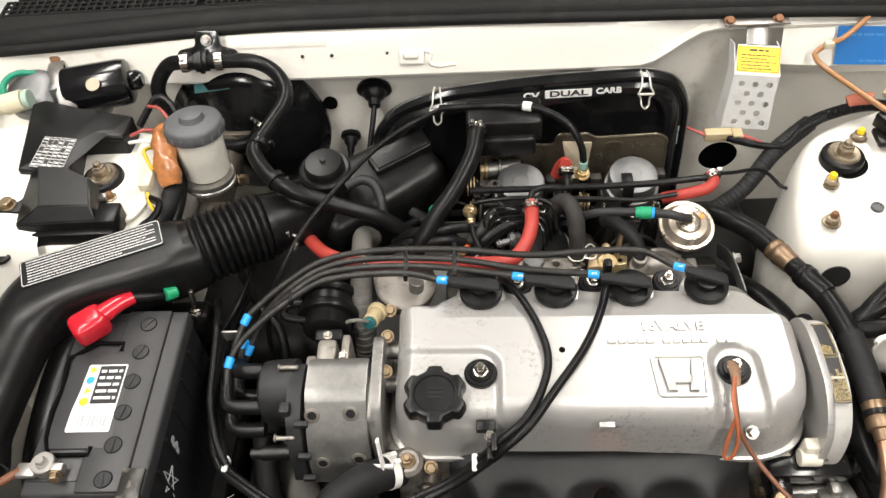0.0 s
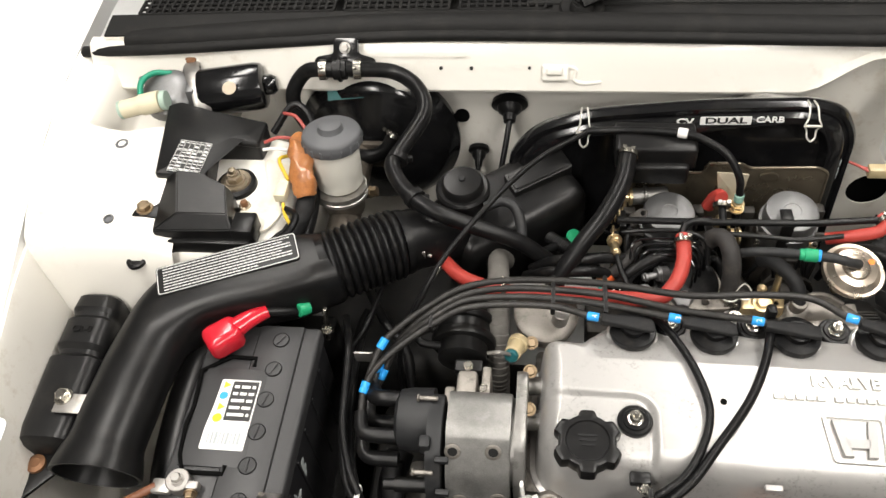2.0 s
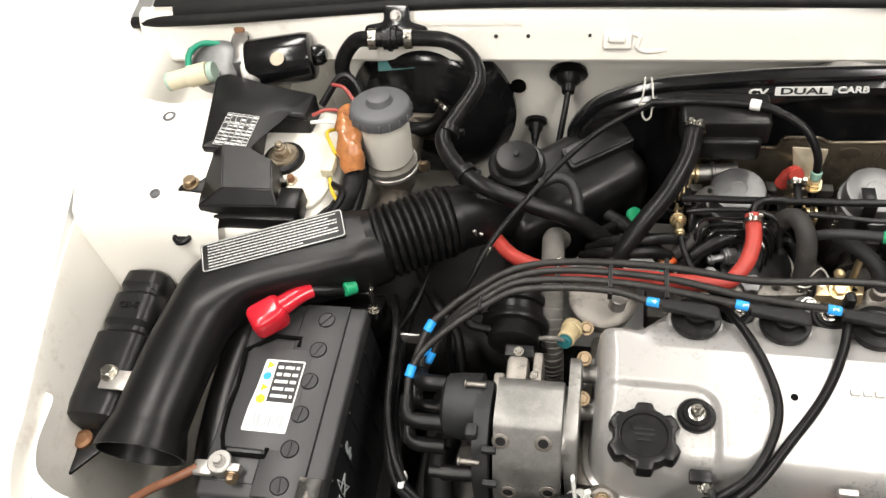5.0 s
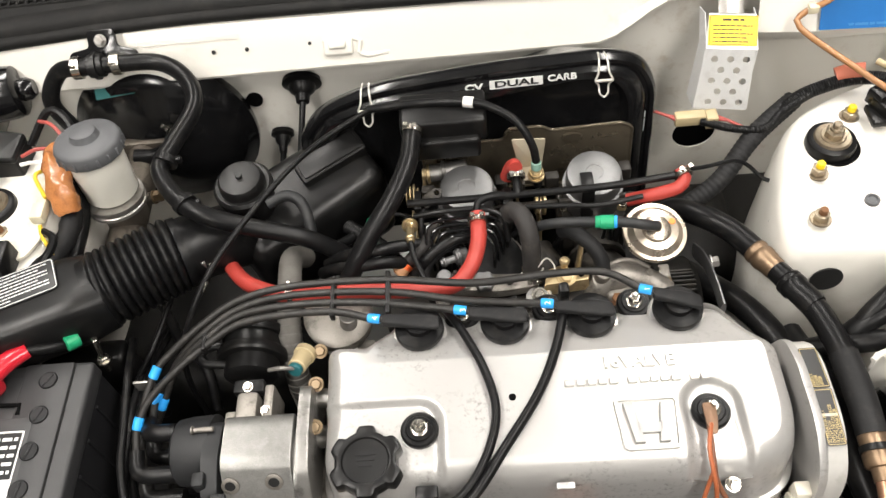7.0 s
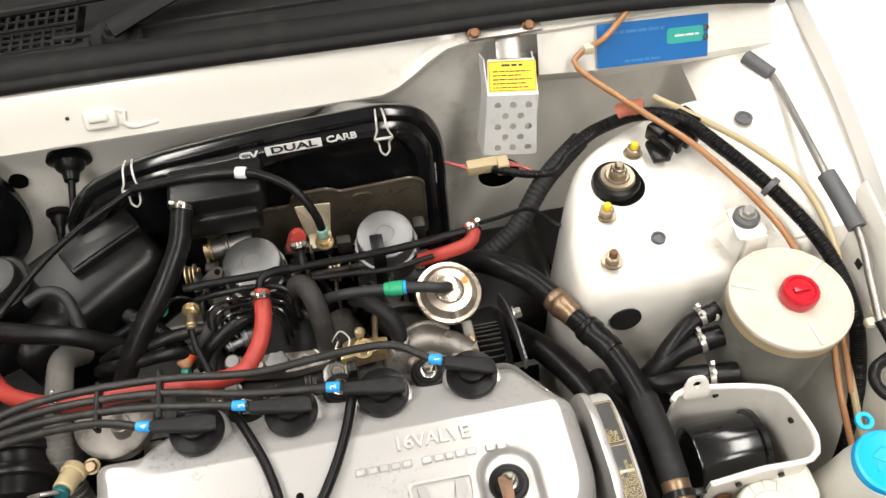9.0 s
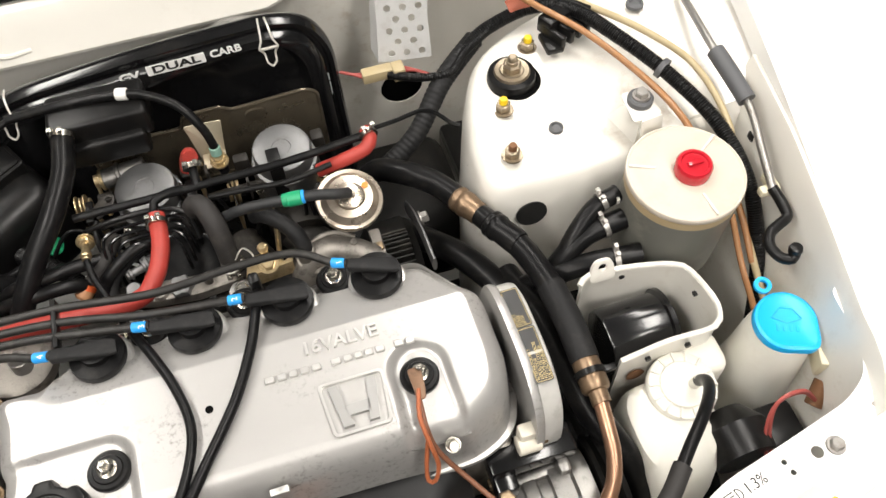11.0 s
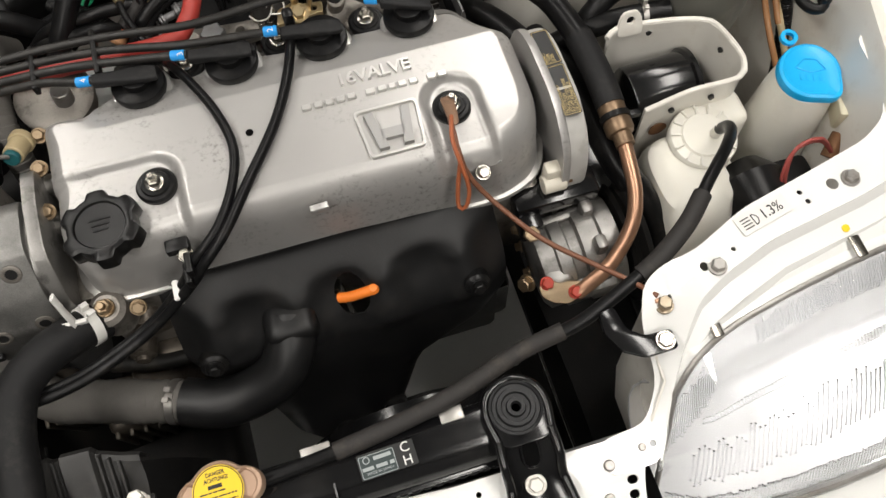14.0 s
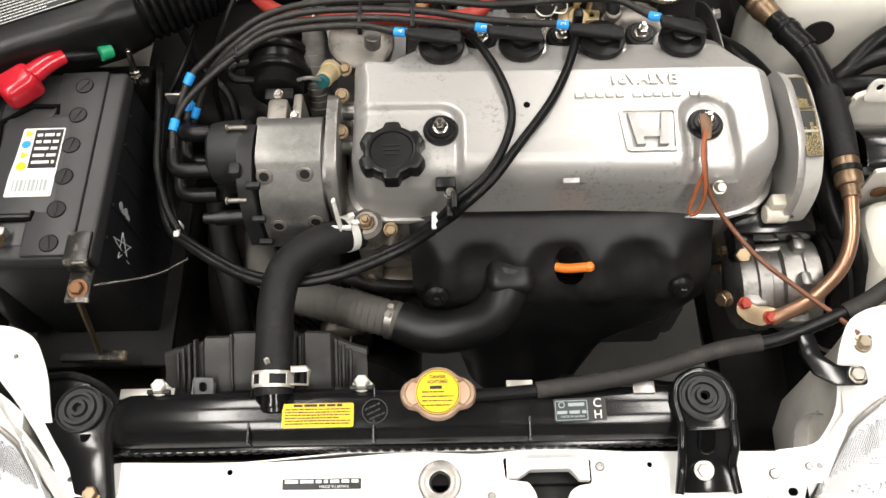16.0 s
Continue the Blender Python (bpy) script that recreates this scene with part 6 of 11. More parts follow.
cyl(bm, (0.044, 0.664, 0.676), (0.030, 0.660, 0.677), 0.0085)
cyl(bm, (0.032, 0.660, 0.677), (0.014, 0.655, 0.676), 0.0042)
lathe(bm, [(0.0042, 0), (0.0055, 0.001), (0.0055, 0.003), (0.0042, 0.004)], up((0.020, 0.6565, 0.6763), (-1, -0.3, 0)), 14)
lathe(bm, [(0.0085, 0), (0.0098, 0.001), (0.0098, 0.0035), (0.0085, 0.0045)], up((0.037, 0.662, 0.6765), (-1, -0.3, 0)), 22)
part("nozzle", bm, M_ALU_LIGHT, im)
# thermostat neck: an arched casting with a hose stub and a gold plug
bm = bmesh.new()
tube(bm, [(0.180, 0.622, 0.632), (0.186, 0.628, 0.650), (0.200, 0.632, 0.656), (0.219, 0.632, 0.657), (0.238, 0.622, 0.655), (0.252, 0.613, 0.648)], 0.0150, 18, rad=lambda s: 1 + 0.06 * math.sin(s * 70) + 0.04 * math.sin(s * 190))
tube(bm, [(0.192, 0.641, 0.663), (0.206, 0.646, 0.667), (0.222, 0.645, 0.667), (0.238, 0.636, 0.664)], 0.0032, 8)
cyl(bm, (0.186, 0.630, 0.655), (0.187, 0.628, 0.676), 0.0088)
lathe(bm, [(0.0088, 0), (0.0112, 0.001), (0.0112, 0.005), (0.0088, 0.006)], up((0.1865, 0.6295, 0.657), (0.05, -0.1, 1)), 22)
box(bm, (0.246, 0.615, 0.651), (0.026, 0.026, 0.022), 0.006, 3)
box(bm, (0.214, 0.617, 0.642), (0.050, 0.020, 0.030), 0.006, 3)
cyl(bm, (0.232, 0.628, 0.663), (0.236, 0.626, 0.672), 0.004)
part("thermostat_neck", bm, M_ALU_DULL, im)
for bx, by, bz, d, m_ in ((0.255, 0.607, 0.654, (0.3, -0.8, 0.5), M_ZINC), (0.226, 0.608, 0.652, (0, -0.5, 0.8), M_STEEL_DULL), (0.118, 0.616, 0.657, (0, -0.4, 1), M_STEEL), (0.012, 0.622, 0.648, (0, -0.2, 1), M_STEEL_DULL), (-0.006, 0.612, 0.650, (0, -0.3, 1), M_STEEL), (0.200, 0.611, 0.650, (0, -0.6, 0.8), M_RUST)):
    bm = bmesh.new()
    hexbolt(bm, (bx, by, bz), d, 0.0062, 0.006, 1.45)
    part("bolt", bm, m_, im)
bm = bmesh.new()
plate(bm, rounded([(0.104, 0.606), (0.130, 0.606), (0.132, 0.622), (0.124, 0.628), (0.110, 0.628), (0.103, 0.620)], 0.005), 0.008, Matrix.Translation((0, 0, 0.657)), bev=0.0015)
part("lifting_lug", bm, M_ALU, im)
bm = bmesh.new()
box(bm, (0.072, 0.607, 0.656), (0.052, 0.013, 0.013), 0.002)
box(bm, (0.055, 0.606, 0.663), (0.006, 0.010, 0.004), 0.001)
box(bm, (0.089, 0.606, 0.664), (0.007, 0.012, 0.008), 0.001)
part("rail_block", bm, M_BLACK_PLASTIC, im)

# round alloy sensor pot by the back of the cover
pot = thing("filter_pot", (-0.105, 0.598, 0.63), "round tan alloy pot behind the valve cover", "engine part")
bm = bmesh.new()
lathe(bm, [(0, 0), (0.030, 0), (0.034, 0.004), (0.034, 0.018), (0.037, 0.020), (0.037, 0.026), (0.033, 0.029), (0, 0.030)], up((-0.098, 0.603, 0.650), (0.05, -0.15, 1)), 36)
part("lid", bm, M_ALU_DULL, pot)
bm = bmesh.new()
cyl(bm, (-0.082, 0.578, 0.690), (-0.080, 0.578, 0.707), 0.009)
part("elbow", bm, M_STEEL_DULL, pot)

# vacuum diaphragm: dished silver can
vd = thing("vacuum_diaphragm", (0.254, 0.662, 0.69), "dished gold-silver vacuum diaphragm can", "valve")
VM = up((0.2425, 0.657, 0.699), (0.06, -0.22, 0.97)) @ Matrix.Scale(0.86, 4)
bm = bmesh.new()
lathe(bm, [(0, -0.022), (0.018, -0.02), (0.026, -0.006), (0.0385, -0.004), (0.0395, 0.000), (0.0385, 0.0035), (0.034, 0.003), (0.031, 0.006), (0.027, 0.0105), (0.018, 0.0115), (0.0165, 0.0145), (0.013, 0.0158), (0.006, 0.016), (0.005, 0.021), (0, 0.0215)], VM, 44)
part("can", bm, M_CAN, vd)
bm = bmesh.new()
lathe(bm, [(0, 0.0112), (0.0042, 0.0112), (0.004, 0.0126), (0, 0.0126)], VM @ pose(0.022, 0.0035, 0), 12)
part("paint_dab", bm, M_ORANGE, vd)
bm = bmesh.new()
cyl(bm, (0.254, 0.672, 0.68), (0.25, 0.69, 0.62), 0.005)
part("stem", bm, M_BRASS, vd)

# alternator behind the belt end
alt = thing("alternator", (0.275, 0.62, 0.58), "dusty finned alternator with a grey pulley disc", "alternator")
bm = bmesh.new()
lathe(bm, [(0, 0), (0.045, 0), (0.056, 0.008), (0.058, 0.05), (0.050, 0.058), (0, 0.058)], axes((0.250, 0.660, 0.545), (0, 1, 0), y=(0, 0, 1)), 32)
part("body", bm, M_DEEP, alt)
for k in range(8):
    bm = bmesh.new()
    box(bm, (0.280, 0.626 + 0.0058 * k, 0.605 - 0.0006 * abs(k - 4) ** 2), (0.036, 0.0024, 0.020), 0.0006, 1)
    part("fin", bm, M_BLACK_MATTE, alt)
bm = bmesh.new()
box(bm, (0.262, 0.640, 0.622), (0.012, 0.050, 0.012), 0.002)
part("end_plate", bm, M_ALU_DULL, alt)
bm = bmesh.new()
box(bm, (0.262, 0.640, 0.629), (0.010, 0.010, 0.006), 0.002)
part("terminal", bm, M_BRASS, alt)
bm = bmesh.new()
tube(bm, [(0.309, 0.698, 0.600), (0.309, 0.668, 0.625), (0.309, 0.632, 0.640), (0.309, 0.590, 0.645)], 0.010, 10, 0.006, flat=(0.28, 1.0))
part("adjuster", bm, M_ALU_LIGHT, alt)
bm = bmesh.new()
hexbolt(bm, (0.314, 0.660, 0.630), (1, 0, 0.2), 0.0065, 0.008, 1.3)
part("bolt", bm, M_STEEL_DULL, alt)


# ---- hoses and cables over the engine ----
def WRAP(s):
    """Overlapping turns of tape, each with a raised edge."""
    k = (s + 0.0012 * math.sin(s * 140)) / 0.0078
    return 0.97 + 0.10 * (1 - (k - math.floor(k))) + 0.02 * math.sin(s * 95)


def hose(name, pts, r, m, label, cat="hose", n=14, group="", step=0.006, rad=None):
    bm = bmesh.new()
    tube(bm, pts, r, n, step, rad)
    return single(name, bm, m, label, cat, group)


def clamp(at, along, r, mt=None, w=0.0055, ears=True):
    """A spring hose clamp with two ears."""
    bm = bmesh.new()
    m = up(at, along)
    lathe(bm, [(r, -w / 2), (r + 0.0009, -w / 2), (r + 0.0009, w / 2), (r, w / 2)], m, 24)
    if ears:
        for s in (-1, 1):
            box(bm, (s * 0.003, r + 0.003, 0), (0.0012, 0.007, w * 0.8), 0.0003, 1, m=m)
            box(bm, (s * 0.005, r + 0.0065, 0), (0.005, 0.0012, w * 0.8), 0.0003, 1, m=m)
    return single("hose_clamp", bm, mt or M_STEEL, "bright spring steel hose clamp", "clamp", "hose clamps")


hose("breather_hose", [(-0.006, 0.771, 0.763), (-0.013, 0.737, 0.750), (-0.032, 0.701, 0.735), (-0.061, 0.670, 0.710), (-0.088, 0.640, 0.675), (-0.098, 0.625, 0.65)], 0.0108, M_RUBBER, "black rubber breather hose from the air box")
clamp((-0.0055, 0.772, 0.7635), (-0.2, -0.85, -0.3), 0.0112)
hose("vacuum_rail", [(-0.017, 0.706, 0.720), (0.049, 0.7055, 0.7205), (0.108, 0.705, 0.722), (0.196, 0.705, 0.724), (0.272, 0.710, 0.727)], 0.0042, M_RUBBER, "thin black fuel rail pipe across the carburettors", "pipe")
hose("vacuum_pipe", [(-0.01, 0.700, 0.705), (0.02, 0.698, 0.712), (0.06, 0.697, 0.713), (0.085, 0.690, 0.705), (0.09, 0.675, 0.68)], 0.003, M_BLACK_PLASTIC, "thin black vacuum pipe", "pipe")
hose("vacuum_pipe", [(0.0, 0.708, 0.706), (-0.004, 0.698, 0.70), (-0.004, 0.685, 0.68), (0.0, 0.68, 0.64)], 0.003, M_BLACK_PLASTIC, "thin black vacuum pipe", "pipe")
hose("vacuum_pipe", [(0.235, 0.694, 0.716), (0.19, 0.690, 0.712), (0.15, 0.693, 0.712), (0.11, 0.696, 0.712)], 0.003, M_BLACK_PLASTIC, "thin black vacuum pipe", "pipe")
hose("fuel_hose", [(0.058, 0.690, 0.713), (0.0565, 0.655, 0.708), (0.044, 0.626, 0.700), (0.018, 0.611, 0.694), (-0.073, 0.617, 0.690), (-0.143, 0.621, 0.685), (-0.195, 0.645, 0.676), (-0.222, 0.676, 0.668), (-0.232, 0.70, 0.65)], 0.0086, M_RED, "long red silicone fuel hose with spring clamps")
hose("fuel_hose", [(0.276, 0.716, 0.727), (0.280, 0.706, 0.726), (0.272, 0.697, 0.722), (0.250, 0.697, 0.714), (0.222, 0.703, 0.700)], 0.0072, M_RED, "short curved red silicone fuel hose")
hose("fuel_hose", [(0.103, 0.735, 0.731), (0.102, 0.742, 0.728), (0.098, 0.748, 0.716), (0.094, 0.75, 0.70)], 0.0078, M_RED, "short red silicone fuel hose stub")
hose("pipe_bend", [(0.0565, 0.686, 0.712), (0.060, 0.699, 0.722), (0.075, 0.7055, 0.7225), (0.09, 0.7055, 0.722)], 0.0045, M_RUBBER, "thin black pipe bend", "pipe")
hose("pipe_bend", [(0.103, 0.706, 0.722), (0.103, 0.715, 0.726), (0.103, 0.724, 0.728)], 0.0045, M_RUBBER, "thin black pipe bend", "pipe")
clamp((0.0575, 0.680, 0.7125), (0.0, -0.9, -0.1), 0.0099)
clamp((0.103, 0.7265, 0.7275), (0.0, 1, 0.5), 0.0092)
clamp((0.279, 0.709, 0.727), (0.3, -0.9, -0.1), 0.0089)
clamp((-0.145, 0.6215, 0.6855), (-1, 0.1, -0.1), 0.0099)
hose("coolant_hose", [(0.080, 0.690, 0.640), (0.086, 0.696, 0.685), (0.095, 0.692, 0.711), (0.104, 0.680, 0.718), (0.110, 0.664, 0.710), (0.1125, 0.652, 0.688), (0.113, 0.643, 0.655)], 0.0104, M_SLEEVE, "thick grey-black rubber coolant hose bent double")
clamp((0.1135, 0.645, 0.662), (0, 0.2, 1), 0.0116)
gv = thing("check_valve", (0.19, 0.657, 0.72), "green and blue inline check valve in a grey hose", "valve")
bm = bmesh.new()
cyl(bm, (0.184, 0.6572, 0.725), (0.198, 0.655, 0.7263), 0.0074)
cyl(bm, (0.179, 0.658, 0.7247), (0.200, 0.655, 0.7265), 0.0065)
part("body", bm, M_GREEN, gv)
bm = bmesh.new()
cyl(bm, (0.1975, 0.6552, 0.7263), (0.2010, 0.6546, 0.7266), 0.0068)
part("ring", bm, M_BLUE_TAPE, gv)
bm = bmesh.new()
tube(bm, [(0.198, 0.655, 0.7265), (0.218, 0.651, 0.7270), (0.233, 0.649, 0.7235), (0.2425, 0.653, 0.7165)], 0.0055, 12)
tube(bm, [(0.180, 0.658, 0.7248), (0.150, 0.664, 0.720), (0.132, 0.668, 0.714), (0.115, 0.675, 0.70)], 0.0055, 12)
part("hose", bm, M_RUBBER_GREY, gv)
hose("vacuum_hose", [(0.148, 0.676, 0.690), (0.156, 0.669, 0.698), (0.172, 0.655, 0.696), (0.184, 0.640, 0.686), (0.187, 0.6285, 0.668)], 0.0085, M_RUBBER_MATT, "thick black vacuum hose on the manifold")
hose("earth_wire", [(0.272, 0.716, 0.726), (0.309, 0.727, 0.717), (0.343, 0.738, 0.710), (0.360, 0.735, 0.702), (0.372, 0.727, 0.692), (0.381, 0.722, 0.690)], 0.0024, M_RUBBER, "thin black wire crossing to the strut tower", "wire", 8)
hose("throttle_cable", [(-0.054, 0.800, 0.772), (-0.102, 0.757, 0.776), (-0.138, 0.712, 0.778), (-0.178, 0.655, 0.772), (-0.211, 0.608, 0.757), (-0.234, 0.574, 0.730), (-0.252, 0.562, 0.690), (-0.268, 0.558, 0.62), (-0.27, 0.55, 0.52)], 0.0031, M_RUBBER, "black throttle cable arching over the engine", "cable")
hose("throttle_cable", [(-0.054, 0.801, 0.773), (0.002, 0.806, 0.771), (0.057, 0.797, 0.775), (0.082, 0.788, 0.773), (0.108, 0.770, 0.766), (0.123, 0.754, 0.745), (0.127, 0.750, 0.722)], 0.0046, M_RUBBER, "black throttle cable with a white tag", "cable")
bm = bmesh.new()
cyl(bm, (0.052, 0.7985, 0.775), (0.063, 0.7955, 0.7752), 0.0062)
single("cable_tag", bm, M_LABEL_WHITE, "small white plastic cable tag", "tag")
bm = bmesh.new()
cyl(bm, (-0.214, 0.602, 0.753), (-0.220, 0.594, 0.747), 0.0034)
single("cable_ferrule", bm, M_STEEL, "bright steel cable ferrule", "ferrule")
A_PTS = [(0.017, 0.582, 0.70), (0.024, 0.563, 0.718), (0.038, 0.534, 0.727), (0.054, 0.495, 0.7295), (0.062, 0.456, 0.7285), (0.054, 0.421, 0.727), (0.034, 0.388, 0.722), (0.006, 0.371, 0.708), (-0.010, 0.366, 0.685)]
B_PTS = [(0.137, 0.580, 0.70), (0.136, 0.566, 0.722), (0.123, 0.516, 0.728), (0.101, 0.468, 0.729), (0.067, 0.419, 0.7275), (0.040, 0.383, 0.723), (0.014, 0.365, 0.709), (-0.003, 0.360, 0.69)]
TAIL = [(-0.050, 0.350, 0.659), (-0.114, 0.329, 0.646), (-0.171, 0.325, 0.640), (-0.214, 0.336, 0.636), (-0.269, 0.370, 0.632), (-0.290, 0.392, 0.630), (-0.308, 0.45, 0.632), (-0.318, 0.525, 0.625), (-0.325, 0.60, 0.60), (-0.33, 0.68, 0.55)]
hose("vacuum_line", A_PTS + TAIL, 0.0042, M_RUBBER, "long black vacuum line looped over the valve cover", "hose", group="vacuum lines")
hose("vacuum_line", B_PTS + [(x + 0.001, y - 0.0075, z + 0.003) for x, y, z in TAIL[:5]] + [(x - 0.008, y - 0.002, z) for x, y, z in TAIL[5:]], 0.0046, M_RUBBER, "long black vacuum line looped over the valve cover", "hose", group="vacuum lines")
for tx, ty, tz, mt in ((0.004, 0.369, 0.709, M_BLACK_PLASTIC), (-0.0005, 0.3655, 0.698, M_BLACK_PLASTIC), (-0.016, 0.362, 0.680, M_LABEL_WHITE), (-0.288, 0.387, 0.631, M_LABEL_WHITE), (-0.165, 0.323, 0.6415, M_BLACK_PLASTIC)):
    bm = bmesh.new()
    box(bm, (tx, ty, tz), (0.006, 0.019, 0.014), 0.002, m=None)
    single("hose_tie", bm, mt, "small plastic tie holding two hoses", "cable tie", "hose ties")
bm = bmesh.new()
box(bm, (0.1365, 0.575, 0.724), (0.010, 0.012, 0.024), 0.003)
single("hose_clip", bm, M_BLACK_PLASTIC, "black plastic hose clip on the cover's rear edge", "clip")
hose("vacuum_hose", [(-0.115, 0.68, 0.655), (-0.09, 0.668, 0.685), (-0.06, 0.664, 0.695), (-0.03, 0.672, 0.69), (0.0, 0.680, 0.68)], 0.0068, M_RUBBER, "black vacuum hose beside the carburettor", group="vacuum hoses")
hose("vacuum_hose", [(-0.122, 0.672, 0.65), (-0.10, 0.655, 0.680), (-0.07, 0.65, 0.69), (-0.04, 0.655, 0.685), (-0.02, 0.66, 0.67)], 0.0068, M_RUBBER, "black vacuum hose beside the carburettor", group="vacuum hoses")
hose("vacuum_hose", [(-0.02, 0.645, 0.66), (0.0, 0.66, 0.68), (0.03, 0.675, 0.69), (0.05, 0.68, 0.685)], 0.0062, M_RUBBER, "black vacuum hose beside the carburettor", group="vacuum hoses")
hose("vacuum_hose", [(-0.128, 0.69, 0.68), (-0.105, 0.70, 0.663), (-0.08, 0.725, 0.65), (-0.064, 0.738, 0.642)], 0.006, M_RUBBER, "black vacuum hose with a green end", group="vacuum hoses")
bm = bmesh.new()
lathe(bm, [(0.004, 0), (0.0105, 0.001), (0.0105, 0.006), (0.006, 0.008), (0.004, 0.008)], up((-0.066, 0.739, 0.646), (0.5, -0.3, 0.7)), 20)
single("vacuum_plug", bm, M_GREEN, "green plastic vacuum plug", "plug")
rp = thing("rubber_plug", (-0.031, 0.652, 0.665), "tan rubber blanking plug with an orange band on a grey hose", "plug")
bm = bmesh.new()
lathe(bm, [(0, 0), (0.0060, 0.0005), (0.0082, 0.003), (0.0086, 0.011), (0.0082, 0.0125), (0, 0.0125)], up((-0.0345, 0.6495, 0.666), (0.6, 0.6, 0.4)), 22)
part("plug", bm, mat("tan_rubber", (0.42, 0.22, 0.11), 0.5, vary=0.25, scale=80, bump=0.2), rp)
bm = bmesh.new()
lathe(bm, [(0, 0.011), (0.0088, 0.011), (0.0090, 0.0165), (0.0070, 0.0175), (0, 0.0175)], up((-0.0345, 0.6495, 0.666), (0.6, 0.6, 0.4)), 22)
part("band", bm, mat("orange_red_rubber", (0.75, 0.13, 0.03), 0.45, vary=0.1, bump=0.1), rp, "orange band")
bm = bmesh.new()
tube(bm, [(-0.0245, 0.6595, 0.6725), (-0.012, 0.668, 0.679), (0.002, 0.684, 0.684), (0.010, 0.700, 0.686)], 0.0070, 14)
part("hose", bm, M_SLEEVE, rp)
hose("vacuum_hose", [(0.062, 0.694, 0.690), (0.046, 0.686, 0.689), (0.030, 0.677, 0.684), (0.010, 0.668, 0.676), (-0.002, 0.658, 0.668), (-0.008, 0.640, 0.655)], 0.0062, M_RUBBER_MATT, "black vacuum hose with faded print", group="vacuum hoses")
hose("vacuum_hose", [(-0.0165, 0.671, 0.696), (-0.012, 0.650, 0.694), (-0.002, 0.625, 0.688), (0.004, 0.606, 0.672)], 0.0034, M_RUBBER, "thin black fuel hose from the connector", group="vacuum hoses")
hose("heater_hose", [(-0.095, 0.735, 0.650), (-0.056, 0.697, 0.660), (-0.038, 0.675, 0.659), (-0.022, 0.655, 0.655), (-0.012, 0.638, 0.650)], 0.0088, M_RUBBER, "ribbed black heater hose", n=16, step=0.0008, rad=lambda s: 1 + 0.06 * math.sin(s * 2 * math.pi / 0.0032))
clamp((-0.017, 0.645, 0.6525), (0.5, -0.8, -0.2), 0.0094, M_STEEL, 0.007)
bm = bmesh.new()
lathe(bm, [(0, 0), (0.004, 0), (0.004, 0.008), (0, 0.009)], up((-0.030, 0.650, 0.656), (-0.3, -0.4, 0.8)), 14)
single("blanking_plug", bm, M_LABEL_TEAL, "small teal plastic blanking plug", "plug")
hose("wrapped_hose", [(-0.152, 0.715, 0.625), (-0.157, 0.690, 0.657), (-0.155, 0.656, 0.667), (-0.151, 0.59, 0.664), (-0.150, 0.56, 0.62), (-0.150, 0.55, 0.56)], 0.0125, M_WRAP, "hose bound in grey heat wrap", n=18, step=0.0009, rad=WRAP)

# parallel vacuum pipes bent round the carburettors, and dark straps between them
for k in range(4):
    hose("vacuum_pipe", [(0.000 + 0.006 * k, 0.664, 0.650), (0.000 + 0.006 * k, 0.676 - 0.002 * k, 0.690 - 0.003 * k), (0.008 + 0.006 * k, 0.690 - 0.005 * k, 0.703 - 0.003 * k), (0.060, 0.694 - 0.006 * k, 0.703 - 0.003 * k), (0.082 - 0.004 * k, 0.690 - 0.006 * k, 0.698 - 0.003 * k), (0.088 - 0.005 * k, 0.682 - 0.006 * k, 0.680), (0.088 - 0.005 * k, 0.678 - 0.006 * k, 0.650)], 0.0017, M_BLACK_GLOSS, "thin black vacuum pipe bent round the carburettor", "pipe", 8, "vacuum pipes")
for px, py, pz, w, h in ((0.181, 0.715, 0.692, 0.014, 0.060), (0.093, 0.712, 0.685, 0.010, 0.050), (-0.008, 0.715, 0.678, 0.008, 0.070)):
    bm = bmesh.new()
    box(bm, (px, py, pz - 0.012), (w, 0.004, h), 0.001)
    box(bm, (px, py + 0.012, pz + h / 2 - 0.014), (w, 0.026, 0.003), 0.001)
    single("carburettor_strap", bm, M_BLACK_PLASTIC, "black steel strap beside a carburettor", "bracket", "carburettor straps")
rnd = random.Random(12)
for k in range(12):
    x, y = rnd.uniform(-0.03, 0.21), rnd.uniform(0.66, 0.72)
    d = rnd.uniform(-0.05, 0.05)
    hose("vacuum_hose", [(x, y, 0.628), (x + d * 0.3, y + 0.008, 0.655), (x + d, y + 0.014, 0.668 + rnd.uniform(-0.01, 0.012)), (x + d * 1.6, y + 0.010, 0.650), (x + d * 1.8, y + 0.02, 0.62)], rnd.choice((0.0022, 0.003, 0.0045)), M_RUBBER, "short black rubber hose under the carburettors", group="short hoses")

# ---- battery side ----
bat = thing("car_battery", (-0.42, 0.452, 0.47), "black car battery with six screw caps and a label", "battery")
bm = bmesh.new()
box(bm, (-0.4205, 0.452, 0.560), (0.126, 0.226, 0.19), 0.004)
part("case", bm, M_BATTERY_CASE, bat)
for k in range(5):
    bm = bmesh.new()
    box(bm, (-0.357, 0.375 + 0.038 * k, 0.58), (0.003, 0.004, 0.13), 0.001)
    part("rib", bm, M_BATTERY_CASE, bat)
bm = bmesh.new()
box(bm, (-0.4205, 0.452, 0.6605), (0.130, 0.230, 0.024), 0.0045, 3)
lid = part("lid", bm, M_BATTERY, bat)
bm = bmesh.new()
box(bm, (-0.4005, 0.452, 0.6735), (0.052, 0.226, 0.0065), 0.002)
part("cap_strip", bm, M_BATTERY, bat)
bm = bmesh.new()
